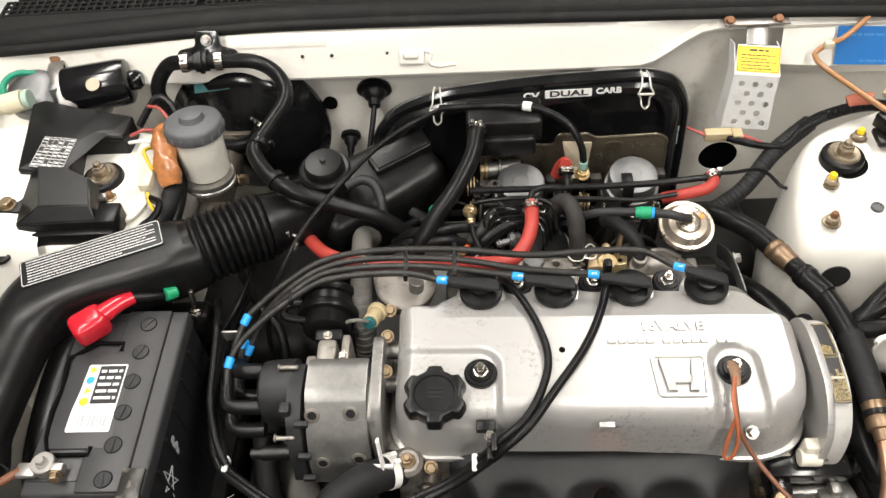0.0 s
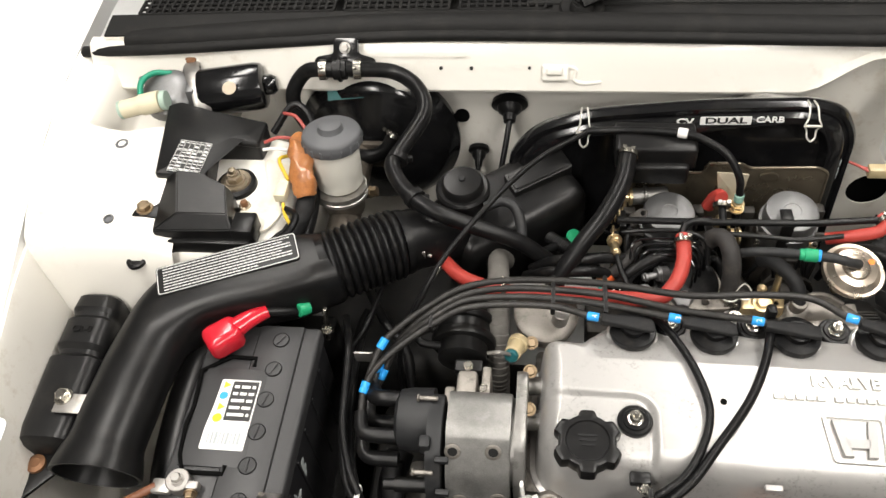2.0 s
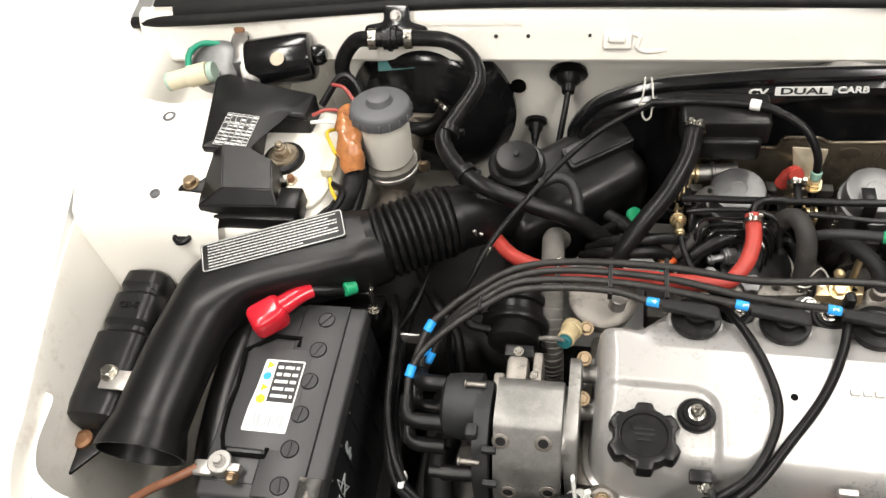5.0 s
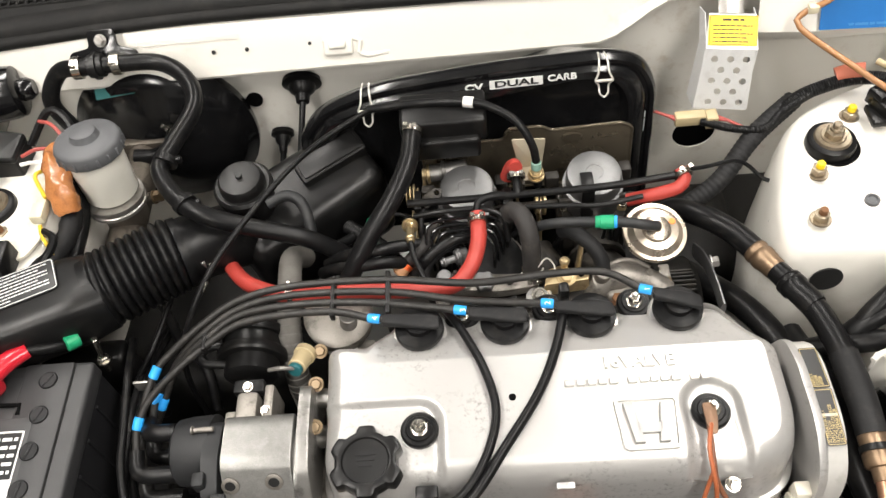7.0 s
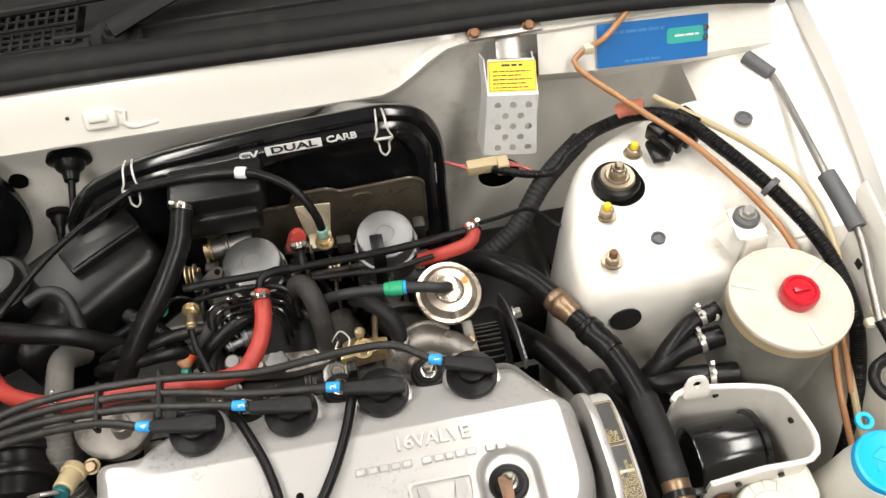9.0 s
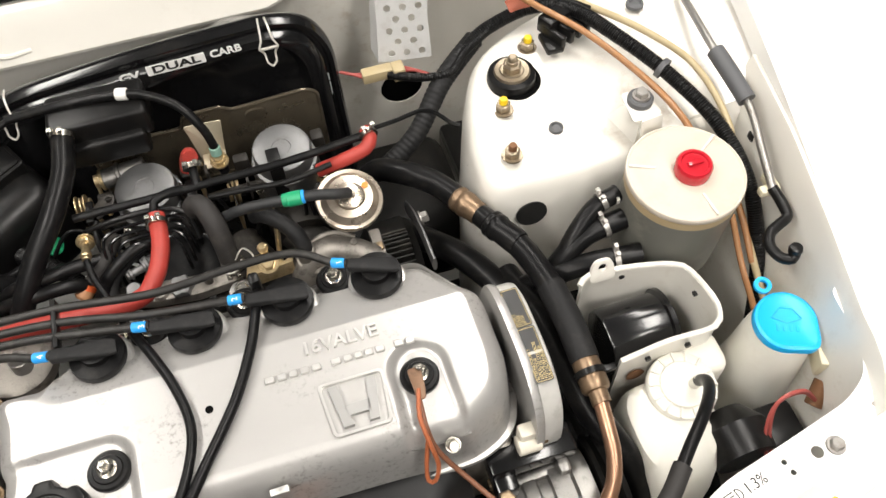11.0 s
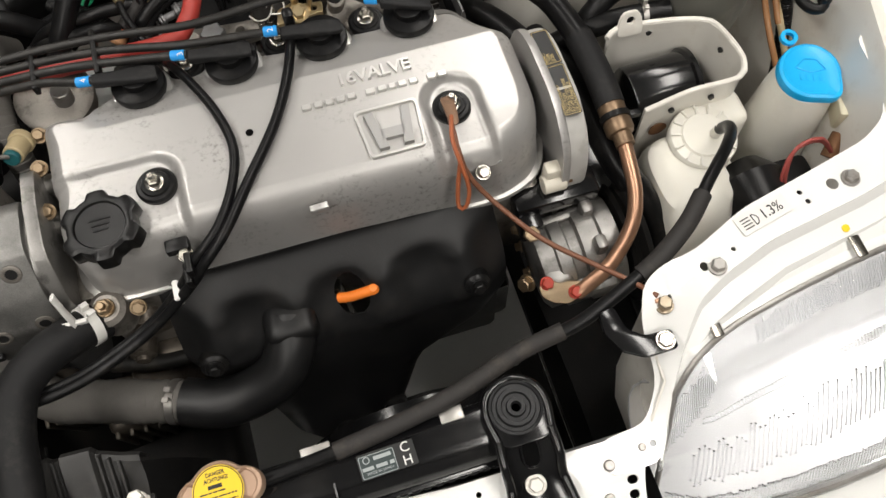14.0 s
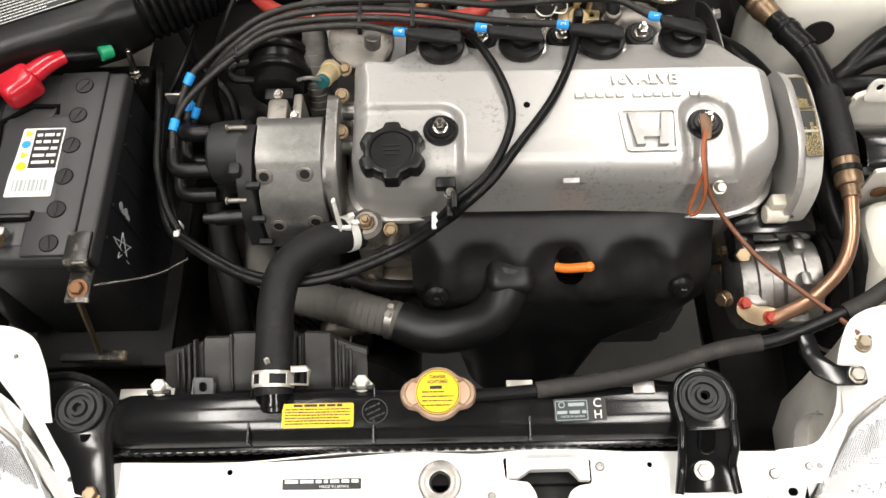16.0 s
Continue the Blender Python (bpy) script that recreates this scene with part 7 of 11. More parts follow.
box(bm, (-0.455, 0.452, 0.6725), (0.055, 0.20, 0.003), 0.001)
part("raised_pad", bm, M_BATTERY, bat)
bm = bmesh.new()
box(bm, (-0.438, 0.446, 0.6745), (0.072, 0.118, 0.005), 0.0015)
part("label_pad", bm, M_BATTERY, bat)
for k in range(6):
    cy = 0.545 - 0.0386 * k
    bm = bmesh.new()
    lathe(bm, [(0, 0), (0.0098, 0), (0.0098, 0.0012), (0.0092, 0.002), (0.0085, 0.0012), (0, 0.0012)], Matrix.Translation((-0.398, cy, 0.6763)), 26)
    box(bm, (-0.398, cy, 0.6780), (0.0145, 0.0022, 0.0012), 0.0004, 1, m=Matrix.Translation((-0.398, cy, 0)) @ pose(0, 0, 0, 0, 0, 55 + 9 * k) @ Matrix.Translation((0.398, -cy, 0)))
    part("screw_cap", bm, M_BATTERY_CASE, bat)
# raised black bead drawn for the shade of the lid's groove
bm = bmesh.new()
gz = 0.6760
loop = [(-0.421, 0.508), (-0.421, 0.519), (-0.450, 0.520), (-0.480, 0.500), (-0.4755, 0.455), (-0.478, 0.432), (-0.4735, 0.398), (-0.466, 0.380), (-0.422, 0.380), (-0.422, 0.389)]
tube(bm, [(x, y, gz + 0.0004) for x, y in loop], 0.0027, 8, soft=False)
part("groove", bm, M_RECESS_SHADE, bat)
bm = bmesh.new()
poly = rounded([(-0.452, 0.490), (-0.4075, 0.490), (-0.4075, 0.406), (-0.456, 0.406), (-0.4560, 0.430), (-0.4535, 0.455)], 0.002)
plate(bm, poly, 0.0005, Matrix.Translation((0, 0, 0.6775)))
lab = part("label", bm, M_LABEL_WHITE, bat, "white label with a black box")
bm = bmesh.new()
plate(bm, [(-0.4385, 0.488), (-0.4090, 0.488), (-0.4090, 0.440), (-0.4385, 0.440)], 0.0004, Matrix.Translation((0, 0, 0.6779)))
blk = part("black_field", bm, M_LABEL_BLACK, lab)
bm = bmesh.new()
bars(bm, axes((-0.4237, 0.464, 0.6781), (1, 0, 0), y=(0, 1, 0)), 5, 0.024, 0.0085, 0.0034, 31)
part("print", bm, M_PRINT_WHITE, blk)
bm = bmesh.new()
for k, mm in enumerate((0, 1, 2, 3)):
    lathe(bm, [(0, 0), (0.0052, 0), (0.0052, 0.0004), (0, 0.0004)], Matrix.Translation((-0.4455, 0.483 - 0.0135 * k, 0.6778)), 3 if k % 2 == 0 else 18)
pieces("warning_sign", bm, M_LABEL_YELLOW, lab)
bm = bmesh.new()
lathe(bm, [(0, 0), (0.0048, 0), (0.0048, 0.0004), (0, 0.0004)], Matrix.Translation((-0.4455, 0.4695, 0.6779)), 18)
part("blue_sign", bm, M_BLUE_TAPE, lab)
bm = bmesh.new()
for k in range(9):
    box(bm, (-0.4490 + 0.0042 * k, 0.419, 0.6780), (0.0013 + 0.0008 * (k % 3), 0.014, 0.0004), 0)
part("code", bm, M_PRINT_GREY, lab)
# scratched sign on the side
bm = bmesh.new()
for a, b in (((0.372, 0.585), (0.382, 0.63)), ((0.382, 0.63), (0.392, 0.585)), ((0.366, 0.612), (0.397, 0.612)), ((0.366, 0.612), (0.392, 0.587)), ((0.397, 0.612), (0.372, 0.587))):
    cyl(bm, (-0.3565, a[0], a[1]), (-0.3565, b[0], b[1]), 0.0007, n=6)
for k in range(4):
    lathe(bm, [(0.004, 0), (0.0046, 0.0002), (0.0046, 0.0006), (0.004, 0.0006)], axes((-0.3575, 0.418 + 0.004 * (k % 2), 0.605 + 0.007 * k), (0, 1, 0), y=(0, 0, 1)), 16)
part("scratched_marks", bm, M_PRINT_GREY, bat)
bm = bmesh.new()
lathe(bm, [(0, 0), (0.008, 0), (0.0075, 0.016), (0, 0.016)], Matrix.Translation((-0.462, 0.366, 0.674)), 20)
part("post", bm, M_STEEL_DULL, bat)
clp = thing("battery_clamp", (-0.462, 0.366, 0.676), "dull lead battery clamp with a bolt", "clamp")
bm = bmesh.new()
lathe(bm, [(0.008, 0), (0.0125, 0), (0.0125, 0.011), (0.0115, 0.012), (0.008, 0.012)], Matrix.Translation((-0.462, 0.366, 0.677)), 24)
box(bm, (-0.448, 0.362, 0.683), (0.018, 0.009, 0.011), 0.002)
box(bm, (-0.478, 0.360, 0.683), (0.022, 0.016, 0.008), 0.003)
part("ring", bm, M_STEEL_DULL, clp)
bm = bmesh.new()
hexbolt(bm, (-0.446, 0.355, 0.684), (0.2, -1, 0.2), 0.006, 0.007, 1.2)
part("bolt", bm, M_BRASS, clp)
bm = bmesh.new()
hexbolt(bm, (-0.462, 0.366, 0.689), Z3, 0.0055, 0.006, 1.2)
part("bolt", bm, M_STEEL_DULL, clp)
bm = bmesh.new()
tube(bm, [(-0.484, 0.36, 0.684), (-0.505, 0.348, 0.680), (-0.535, 0.334, 0.672), (-0.565, 0.318, 0.655), (-0.58, 0.31, 0.61)], 0.0045, 12)
part("cable", bm, M_BROWN_WIRE, clp)
red = thing("terminal_cover", (-0.455, 0.54, 0.68), "glossy red plastic battery terminal cover", "terminal cover")
bm = bmesh.new()
box(bm, (0, 0, 0), (0.042, 0.036, 0.032), 0.010, 4, m=axes((-0.459, 0.534, 0.694), (0.75, 0.62, 0), z=(0, 0, 1)))
tube(bm, [(-0.447, 0.545, 0.698), (-0.432, 0.559, 0.699), (-0.417, 0.571, 0.697)], 0.0115, 16, 0.003, rad=lambda s: 1.15 - 9 * s, flat=(1, 0.8))
part("boot", bm, M_RED_SHINY, red)
bm = bmesh.new()
tube(bm, [(-0.417, 0.571, 0.697), (-0.400, 0.576, 0.690), (-0.385, 0.585, 0.68), (-0.378, 0.60, 0.66)], 0.0058, 10)
part("cable", bm, M_RUBBER, red)
bm = bmesh.new()
cyl(bm, (-0.384, 0.581, 0.686), (-0.374, 0.590, 0.682), 0.0085)
part("green_clip", bm, M_GREEN, red)
bm = bmesh.new()
cyl(bm, (-0.355, 0.573, 0.640), (-0.352, 0.583, 0.690), 0.0032)
hexbolt(bm, (-0.3545, 0.576, 0.655), (0.05, 0.2, 1), 0.0062, 0.006, 1.3)
single("holdown_stud", bm, M_STEEL, "bright threaded steel hold-down stud", "stud")
hd = thing("battery_holddown", (-0.364, 0.32, 0.50), "grimy steel battery hold-down with its rod", "bracket")
bm = bmesh.new()
box(bm, (-0.366, 0.345, 0.680), (0.024, 0.034, 0.004), 0.001)
box(bm, (-0.366, 0.328, 0.672), (0.022, 0.004, 0.022), 0.001)
box(bm, (-0.366, 0.312, 0.661), (0.024, 0.036, 0.004), 0.001)
part("bracket", bm, mat("chipped_black_bracket", (0.03, 0.028, 0.026), 0.3, metal=0.4, vary=0.3, scale=60, bump=0.3, dirt=(0.5, 0.46, 0.4), dirt_amt=0.9, dirt_scale=60), hd)
bm = bmesh.new()
cyl(bm, (-0.367, 0.306, 0.67), (-0.41, 0.300, 0.50), 0.0032)
part("rod", bm, M_BRASS, hd)
bm = bmesh.new()
hexbolt(bm, (-0.366, 0.308, 0.663), (0, -0.2, 1), 0.0068, 0.007, 1.5)
part("nut", bm, M_RUST, hd)
bm = bmesh.new()
tube(bm, [(-0.352, 0.312, 0.662), (-0.30, 0.33, 0.645), (-0.272, 0.352, 0.635)], 0.0011, 6)
part("wire", bm, M_STEEL, hd)
bm = bmesh.new()
box(bm, (-0.425, 0.43, 0.46), (0.17, 0.27, 0.012), 0.004)
box(bm, (-0.425, 0.43, 0.43), (0.10, 0.16, 0.05), 0.004)
single("battery_tray", bm, M_DEEP, "black battery tray under the battery", "tray")
bm = bmesh.new()
box(bm, (-0.418, 0.297, 0.497), (0.075, 0.012, 0.010), 0.002, m=None)
single("tray_lip", bm, mat("chipped_tray_edge", (0.012, 0.011, 0.010), 0.5, vary=0.3, bump=0.3, dirt=(0.5, 0.40, 0.26), dirt_amt=1.0, dirt_scale=45), "chipped edge of the battery tray", "bracket")

# intake duct
duct = thing("intake_duct", (-0.50, 0.55, 0.62), "satin black plastic air intake duct with a flared mouth", "air duct")
bm = bmesh.new()
path = smooth_path([(-0.5615, 0.372, 0.668), (-0.5610, 0.395, 0.671), (-0.556, 0.44, 0.678), (-0.549, 0.50, 0.684), (-0.538, 0.545, 0.687), (-0.513, 0.578, 0.689), (-0.475, 0.598, 0.690), (-0.43, 0.614, 0.690), (-0.368, 0.638, 0.690), (-0.355, 0.644, 0.690)], 0.006)
rings = []
tot = len(path) - 1
for i, p in enumerate(path):
    d = (path[min(i + 1, tot)] - path[max(i - 1, 0)]).normalized()
    s = d.cross(Z3).normalized()
    u = s.cross(d)
    f = i / tot
    a = 0.041 + 0.008 * sst(0.10, 0.0, f) + 0.002 * sst(0.4, 0.6, f)
    b = 0.034 + 0.007 * sst(0.08, 0.0, f) + 0.004 * sst(0.35, 0.5, f)
    e = 2.1 + 2.2 * sst(0.40, 0.58, f) - 1.6 * sst(0.9, 1.0, f)
    rings.append([tuple(p + s * (a * math.copysign(abs(math.cos(t)) ** (2 / e), math.cos(t))) + u * (b * math.copysign(abs(math.sin(t)) ** (2 / e), math.sin(t)))) for t in [2 * math.pi * k / 36 for k in range(36)]])
inner = []
for i in range(0, 14):
    c = path[i]
    inner.append([tuple(c + (Vector(q) - c) * 0.93) for q in rings[i]])
loft(bm, [*reversed(inner), *rings], cap=True)
part("pipe", bm, M_BLACK_PLASTIC, duct)
bm = bmesh.new()
LBM = axes((-0.466, 0.6125, 0.7305), (0.930, 0.368, 0.012), y=(-0.36, 0.90, 0.06))
plate(bm, rrect(0, 0, 0.166, 0.040, 0.004), 0.0008, LBM, bev=0.0002)
ilab = part("label", bm, M_LABEL_BLACK, duct, "black instruction label with white print")
bm = bmesh.new()
plate(bm, rrect(0, 0, 0.164, 0.038, 0.0035), 0.0003, LBM @ pose(0, 0, 0.0003), holes=[rrect(0, 0, 0.1625, 0.0365, 0.003)])
bars(bm, LBM @ pose(0, 0, 0.0003), 8, 0.150, 0.0042, 0.0012, 41)
part("print", bm, M_PRINT_WHITE, ilab)
bel = thing("bellows_hose", (-0.32, 0.667, 0.64), "ribbed black rubber intake bellows", "air hose")
bm = bmesh.new()
tube(bm, [(-0.366, 0.640, 0.690), (-0.345, 0.650, 0.6905), (-0.315, 0.667, 0.690), (-0.285, 0.684, 0.688), (-0.272, 0.691, 0.686)], 0.0425, 32, 0.0007, rad=lambda s: 0.89 + 0.145 * (abs(math.sin(max(0, s - 0.010) * math.pi / 0.0088)) ** 0.55 if 0.010 < s < 0.098 else 0.5))
part("bellows", bm, M_RUBBER, bel)
bm = bmesh.new()
tube(bm, [(-0.276, 0.689, 0.687), (-0.255, 0.702, 0.682), (-0.235, 0.716, 0.672), (-0.22, 0.735, 0.655)], 0.0385, 28)
part("cuff", bm, M_RUBBER, bel)
bm = bmesh.new()
box(bm, (-0.247, 0.672, 0.692), (0.008, 0.016, 0.012), 0.001)
cyl(bm, (-0.262, 0.676, 0.70), (-0.236, 0.667, 0.688), 0.0022)
part("clamp_screw", bm, M_STEEL_DULL, bel)

# resonator box beside the wing
res = thing("resonator_box", (-0.65, 0.52, 0.56), "stepped black plastic intake resonator box", "resonator")
bm = bmesh.new()
rings = []
sec = [(0.410, 0.056, -0.006), (0.415, 0.064, 0.002), (0.430, 0.068, 0.004), (0.515, 0.068, 0.004), (0.522, 0.058, -0.004), (0.528, 0.058, -0.004), (0.534, 0.063, 0.003), (0.568, 0.062, 0.003), (0.574, 0.057, -0.003), (0.580, 0.057, -0.003), (0.585, 0.060, 0.002), (0.602, 0.058, 0.0), (0.609, 0.050, -0.01)]
for y, w, dz in sec:
    cx = -0.6475 - 0.022 * (y - 0.52)
    rings.append([(cx + p[0], y, 0.617 + dz * 0.8 + p[1] + 0.05 * (y - 0.52)) for p in rrect(0, 0, w, 0.10, 0.018, 6)])
loft(bm, rings)
part("box", bm, M_BLACK_PLASTIC, res)
writing("moulded_letters", "CR-8", 0.012, axes((-0.648, 0.551, 0.6725), (1, 0, 0), y=(0, 1, 0.05)), M_BLACK_PLASTIC, res, 0.0006)
bm = bmesh.new()
hexbolt(bm, (-0.6315, 0.459, 0.6735), Z3, 0.0075, 0.008, 1.4)
part("bolt", bm, M_STEEL, res)
bm = bmesh.new()
box(bm, (-0.622, 0.452, 0.6722), (0.034, 0.024, 0.0025), 0.001)
part("bracket_tab", bm, M_STEEL_DULL, res)
bm = bmesh.new()
plate(bm, rounded([(-0.70, 0.345), (-0.672, 0.345), (-0.625, 0.402), (-0.62, 0.43), (-0.66, 0.43), (-0.702, 0.375)], 0.006), 0.004, axes((0, 0, 0.625), (1, 0, 0), y=(0, 1, 0)), holes=[circle(-0.686, 0.363, 0.006)], bev=0.001)
part("foot", bm, M_BLACK_PLASTIC, res)
bm = bmesh.new()
lathe(bm, [(0, 0), (0.011, 0), (0.011, 0.004), (0.006, 0.006), (0, 0.004)], Matrix.Translation((-0.660, 0.398, 0.6255)), 18)
part("foot_bush", bm, M_RUST, res)

# grommets and buttons in the wing
for gx, gy, gz_, gr in ((-0.650, 0.784, 0.7545, 0.0085), (-0.628, 0.665, 0.7425, 0.0065), (-0.589, 0.624, 0.7135, 0.0115), (0.623, 0.810, 0.7145, 0.010), (0.470, 0.672, 0.7062, 0.0075)):
    bm = bmesh.new()
    lathe(bm, [(0, 0.001), (gr * 0.55, 0.001), (gr * 0.7, 0.003), (gr, 0.002), (gr * 1.02, -0.002), (0, -0.002)], Matrix.Translation((gx, gy, gz_)), 20)
    single("rubber_grommet", bm, M_GREY_CAP if gr < 0.011 else M_RUBBER, "grey rubber grommet in the white wing", "grommet", "wing grommets")


# strut tops
M_PLATED = mat("worn_plated_steel", (0.30, 0.25, 0.185), 0.36, metal=0.9, vary=0.25, scale=90, bump=0.15, dirt=(0.09, 0.06, 0.04), dirt_amt=0.7, dirt_scale=110)
def strut(cx, cy, z, mt_plate):
    st = thing("strut_mount", (cx, cy, z - 0.045), "black rubber strut mount with a plated washer and nut", "strut mount", "strut mounts")
    bm = bmesh.new()
    lathe(bm, [(0, 0), (0.0265, 0), (0.0275, 0.002), (0.0275, 0.012), (0.0245, 0.014), (0.0245, 0.017), (0.0265, 0.019), (0.0265, 0.025), (0.0255, 0.029), (0.021, 0.031), (0, 0.031)], Matrix.Translation((cx, cy, z - 0.055)), 34)
    part("rubber", bm, M_RUBBER, st)
    # black disc painted as the shaded gap round the rubber
    bm = bmesh.new()
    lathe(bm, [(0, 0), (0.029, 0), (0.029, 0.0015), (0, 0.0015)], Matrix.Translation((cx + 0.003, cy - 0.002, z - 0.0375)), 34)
    part("painted_opening", bm, M_RECESS_SHADE, st)
    bm = bmesh.new()
    lathe(bm, [(0, 0), (0.0195, 0), (0.020, 0.001), (0.0185, 0.0035), (0.0135, 0.0030), (0.0125, 0.0045), (0, 0.0045)], Matrix.Translation((cx, cy, z - 0.0245)), 32)
    part("washer", bm, M_PLATED, st)
    bm = bmesh.new()
    lathe(bm, [(0, 0), (0.0105, 0), (0.0105, 0.008), (0.0085, 0.010), (0, 0.010)], Matrix.Translation((cx, cy, z - 0.021)), 6)
    lathe(bm, [(0, 0.010), (0.0065, 0.010), (0.0065, 0.013), (0.0048, 0.0135), (0.0046, 0.0185), (0.0035, 0.0195), (0, 0.0195)], Matrix.Translation((cx, cy, z - 0.021)), 18)
    part("nut", bm, M_PLATED, st)


strut(-0.497, 0.753, 0.746, M_BRASS)
strut(0.4495, 0.751, 0.744, M_BRASS)


def stud(x, y, z, tip):
    st = thing("strut_stud", (x, y, z), "plated strut stud with a paint-marked nut", "stud", "strut studs")
    bm = bmesh.new()
    lathe(bm, [(0, 0), (0.0115, 0), (0.011, 0.002), (0, 0.002)], Matrix.Translation((x, y, z)), 20)
    hexbolt(bm, (x, y, z + 0.001), Z3, 0.0082, 0.009, 0)
    part("nut", bm, M_PLATED, st)
    bm = bmesh.new()
    lathe(bm, [(0, 0.009), (0.0046, 0.009), (0.0046, 0.016), (0.0038, 0.0175), (0, 0.018)], Matrix.Translation((x, y, z)), 14)
    part("stud_tip", bm, tip, st)


stud(0.427, 0.715, 0.7045, M_LABEL_YELLOW)
stud(0.4195, 0.665, 0.689, M_RUST)
stud(0.484, 0.792, 0.7055, M_LABEL_YELLOW)
stud(-0.474, 0.712, 0.712, M_RUST)
bm = bmesh.new()
plate(bm, rounded([(-0.495, 0.68), (-0.440, 0.67), (-0.424, 0.70), (-0.432, 0.785), (-0.47, 0.80), (-0.452, 0.74)], 0.012), 0.004, Matrix.Translation((0, 0, 0.7205)), bev=0.0012)
single("tower_plate", bm, M_CREAM_PAINT, "aged cream-white plate on the strut tower", "plate")

# fuse box
fb = thing("fuse_box", (-0.54, 0.75, 0.70), "black plastic fuse box with a white print label", "fuse box")


def fuse_cover(name, poly, top, depth, lip=0.004, r=0.004):
    """A moulded cover with the outline poly: flat top, rounded edge, straight skirt."""
    c = Vector((sum(p[0] for p in poly) / len(poly), sum(p[1] for p in poly) / len(poly)))
    line = densify(rounded(poly, r, 4), 0.02)
    n = len(line)

    def ring(d, dz):
        out = []
        for i, p in enumerate(line):
            e = (Vector(line[(i + 1) % n]) - Vector(line[i - 1])).normalized()
            q = Vector(p) + Vector((e.y, -e.x)) * d
            out.append((q.x, q.y, top(*p) + dz))
        return out
    bm = bmesh.new()
    loft(bm, [ring(0.0, -depth), ring(0.0, -0.010), ring(lip * 0.25, -0.0085), ring(lip * 0.25, -0.0035), ring(-lip * 0.2, -0.001), ring(-lip, 0.0)])
    bmesh.ops.recalc_face_normals(bm, faces=bm.faces)
    return part(name, bm, M_BLACK_PLASTIC, fb, smooth=True, sharp=30)


def fuse_top(x, y):
    return 0.7630 - (x + 0.60) * 0.14


fuse_cover("body", [(-0.584, 0.728), (-0.522, 0.732), (-0.535, 0.801), (-0.474, 0.801), (-0.472, 0.842), (-0.540, 0.850), (-0.592, 0.862), (-0.606, 0.852)], fuse_top, 0.050)
bm = bmesh.new()
base = [(-0.585, 0.7330), (-0.522, 0.7330), (-0.4850, 0.7160), (-0.4690, 0.6530), (-0.5680, 0.6490)]
roof = [(-0.556, 0.7315), (-0.526, 0.7315), (-0.4905, 0.7140), (-0.4770, 0.6690), (-0.5350, 0.6630)]
loft(bm, [[(x, y, 0.700) for x, y in base], [(x, y, 0.7370) for x, y in base], [(x * 0.98 + -0.0105, y * 0.98 + 0.0137, 0.7420) for x, y in base], [(x, y, 0.7615 - (x + 0.546) * 0.12) for x, y in roof]])
bmesh.ops.bevel(bm, geom=[e for e in bm.edges], offset=0.0014, segments=2, affect="EDGES")
bmesh.ops.recalc_face_normals(bm, faces=bm.faces)
part("lid", bm, M_BLACK_PLASTIC, fb, sharp=30)
bm = bmesh.new()
box(bm, (-0.4595, 0.668, 0.7270), (0.028, 0.032, 0.030), 0.003, 2)
box(bm, (-0.5120, 0.6490, 0.7150), (0.124, 0.010, 0.026), 0.003, 2)
part("step", bm, M_BLACK_PLASTIC, fb)
bm = bmesh.new()
FL = axes((-0.5498, 0.7605, 0.7566), (0.0400, -0.0010, -0.0056), y=(-0.0060, 0.058, 0.0))
plate(bm, rrect(0, 0, 0.041, 0.058, 0.001), 0.0006, FL @ pose(0, 0, 0.0004))
fl = part("label", bm, M_LABEL_BLACK, fb, "black label with a white fuse table")
bm = bmesh.new()
rnd = random.Random(9)
for i in range(6):
    for j in range(9):
        if rnd.random() < 0.8:
            box(bm, (-0.0168 + 0.0067 * i, 0.0245 - 0.0061 * j, 0.0005), (0.0044, 0.0010 + 0.0018 * (rnd.random() < 0.5), 0.0004), 0, m=FL)
for i in range(7):
    box(bm, (-0.0201 + 0.0067 * i, 0, 0.0005), (0.0004, 0.0565, 0.0004), 0, m=FL)
for j in (-0.0280, -0.0225, 0.0, 0.0100, 0.0280):
    box(bm, (0, j, 0.0005), (0.0400, 0.0004, 0.0004), 0, m=FL)
part("print", bm, M_PRINT_WHITE, fl)
bm = bmesh.new()
box(bm, (-0.584, 0.682, 0.742), (0.034, 0.026, 0.006), 0.003)
for yy, xx in ((0.724, -0.590), (0.732, -0.591), (0.806, -0.606), (0.815, -0.607)):
    box(bm, (xx, yy, 0.738), (0.010, 0.006, 0.02), 0.002)
pieces("foot", bm, M_BLACK_PLASTIC, fb)
bm = bmesh.new()
hexbolt(bm, (-0.586, 0.681, 0.745), Z3, 0.008, 0.008, 1.3)
part("bolt", bm, M_BRASS, fb)
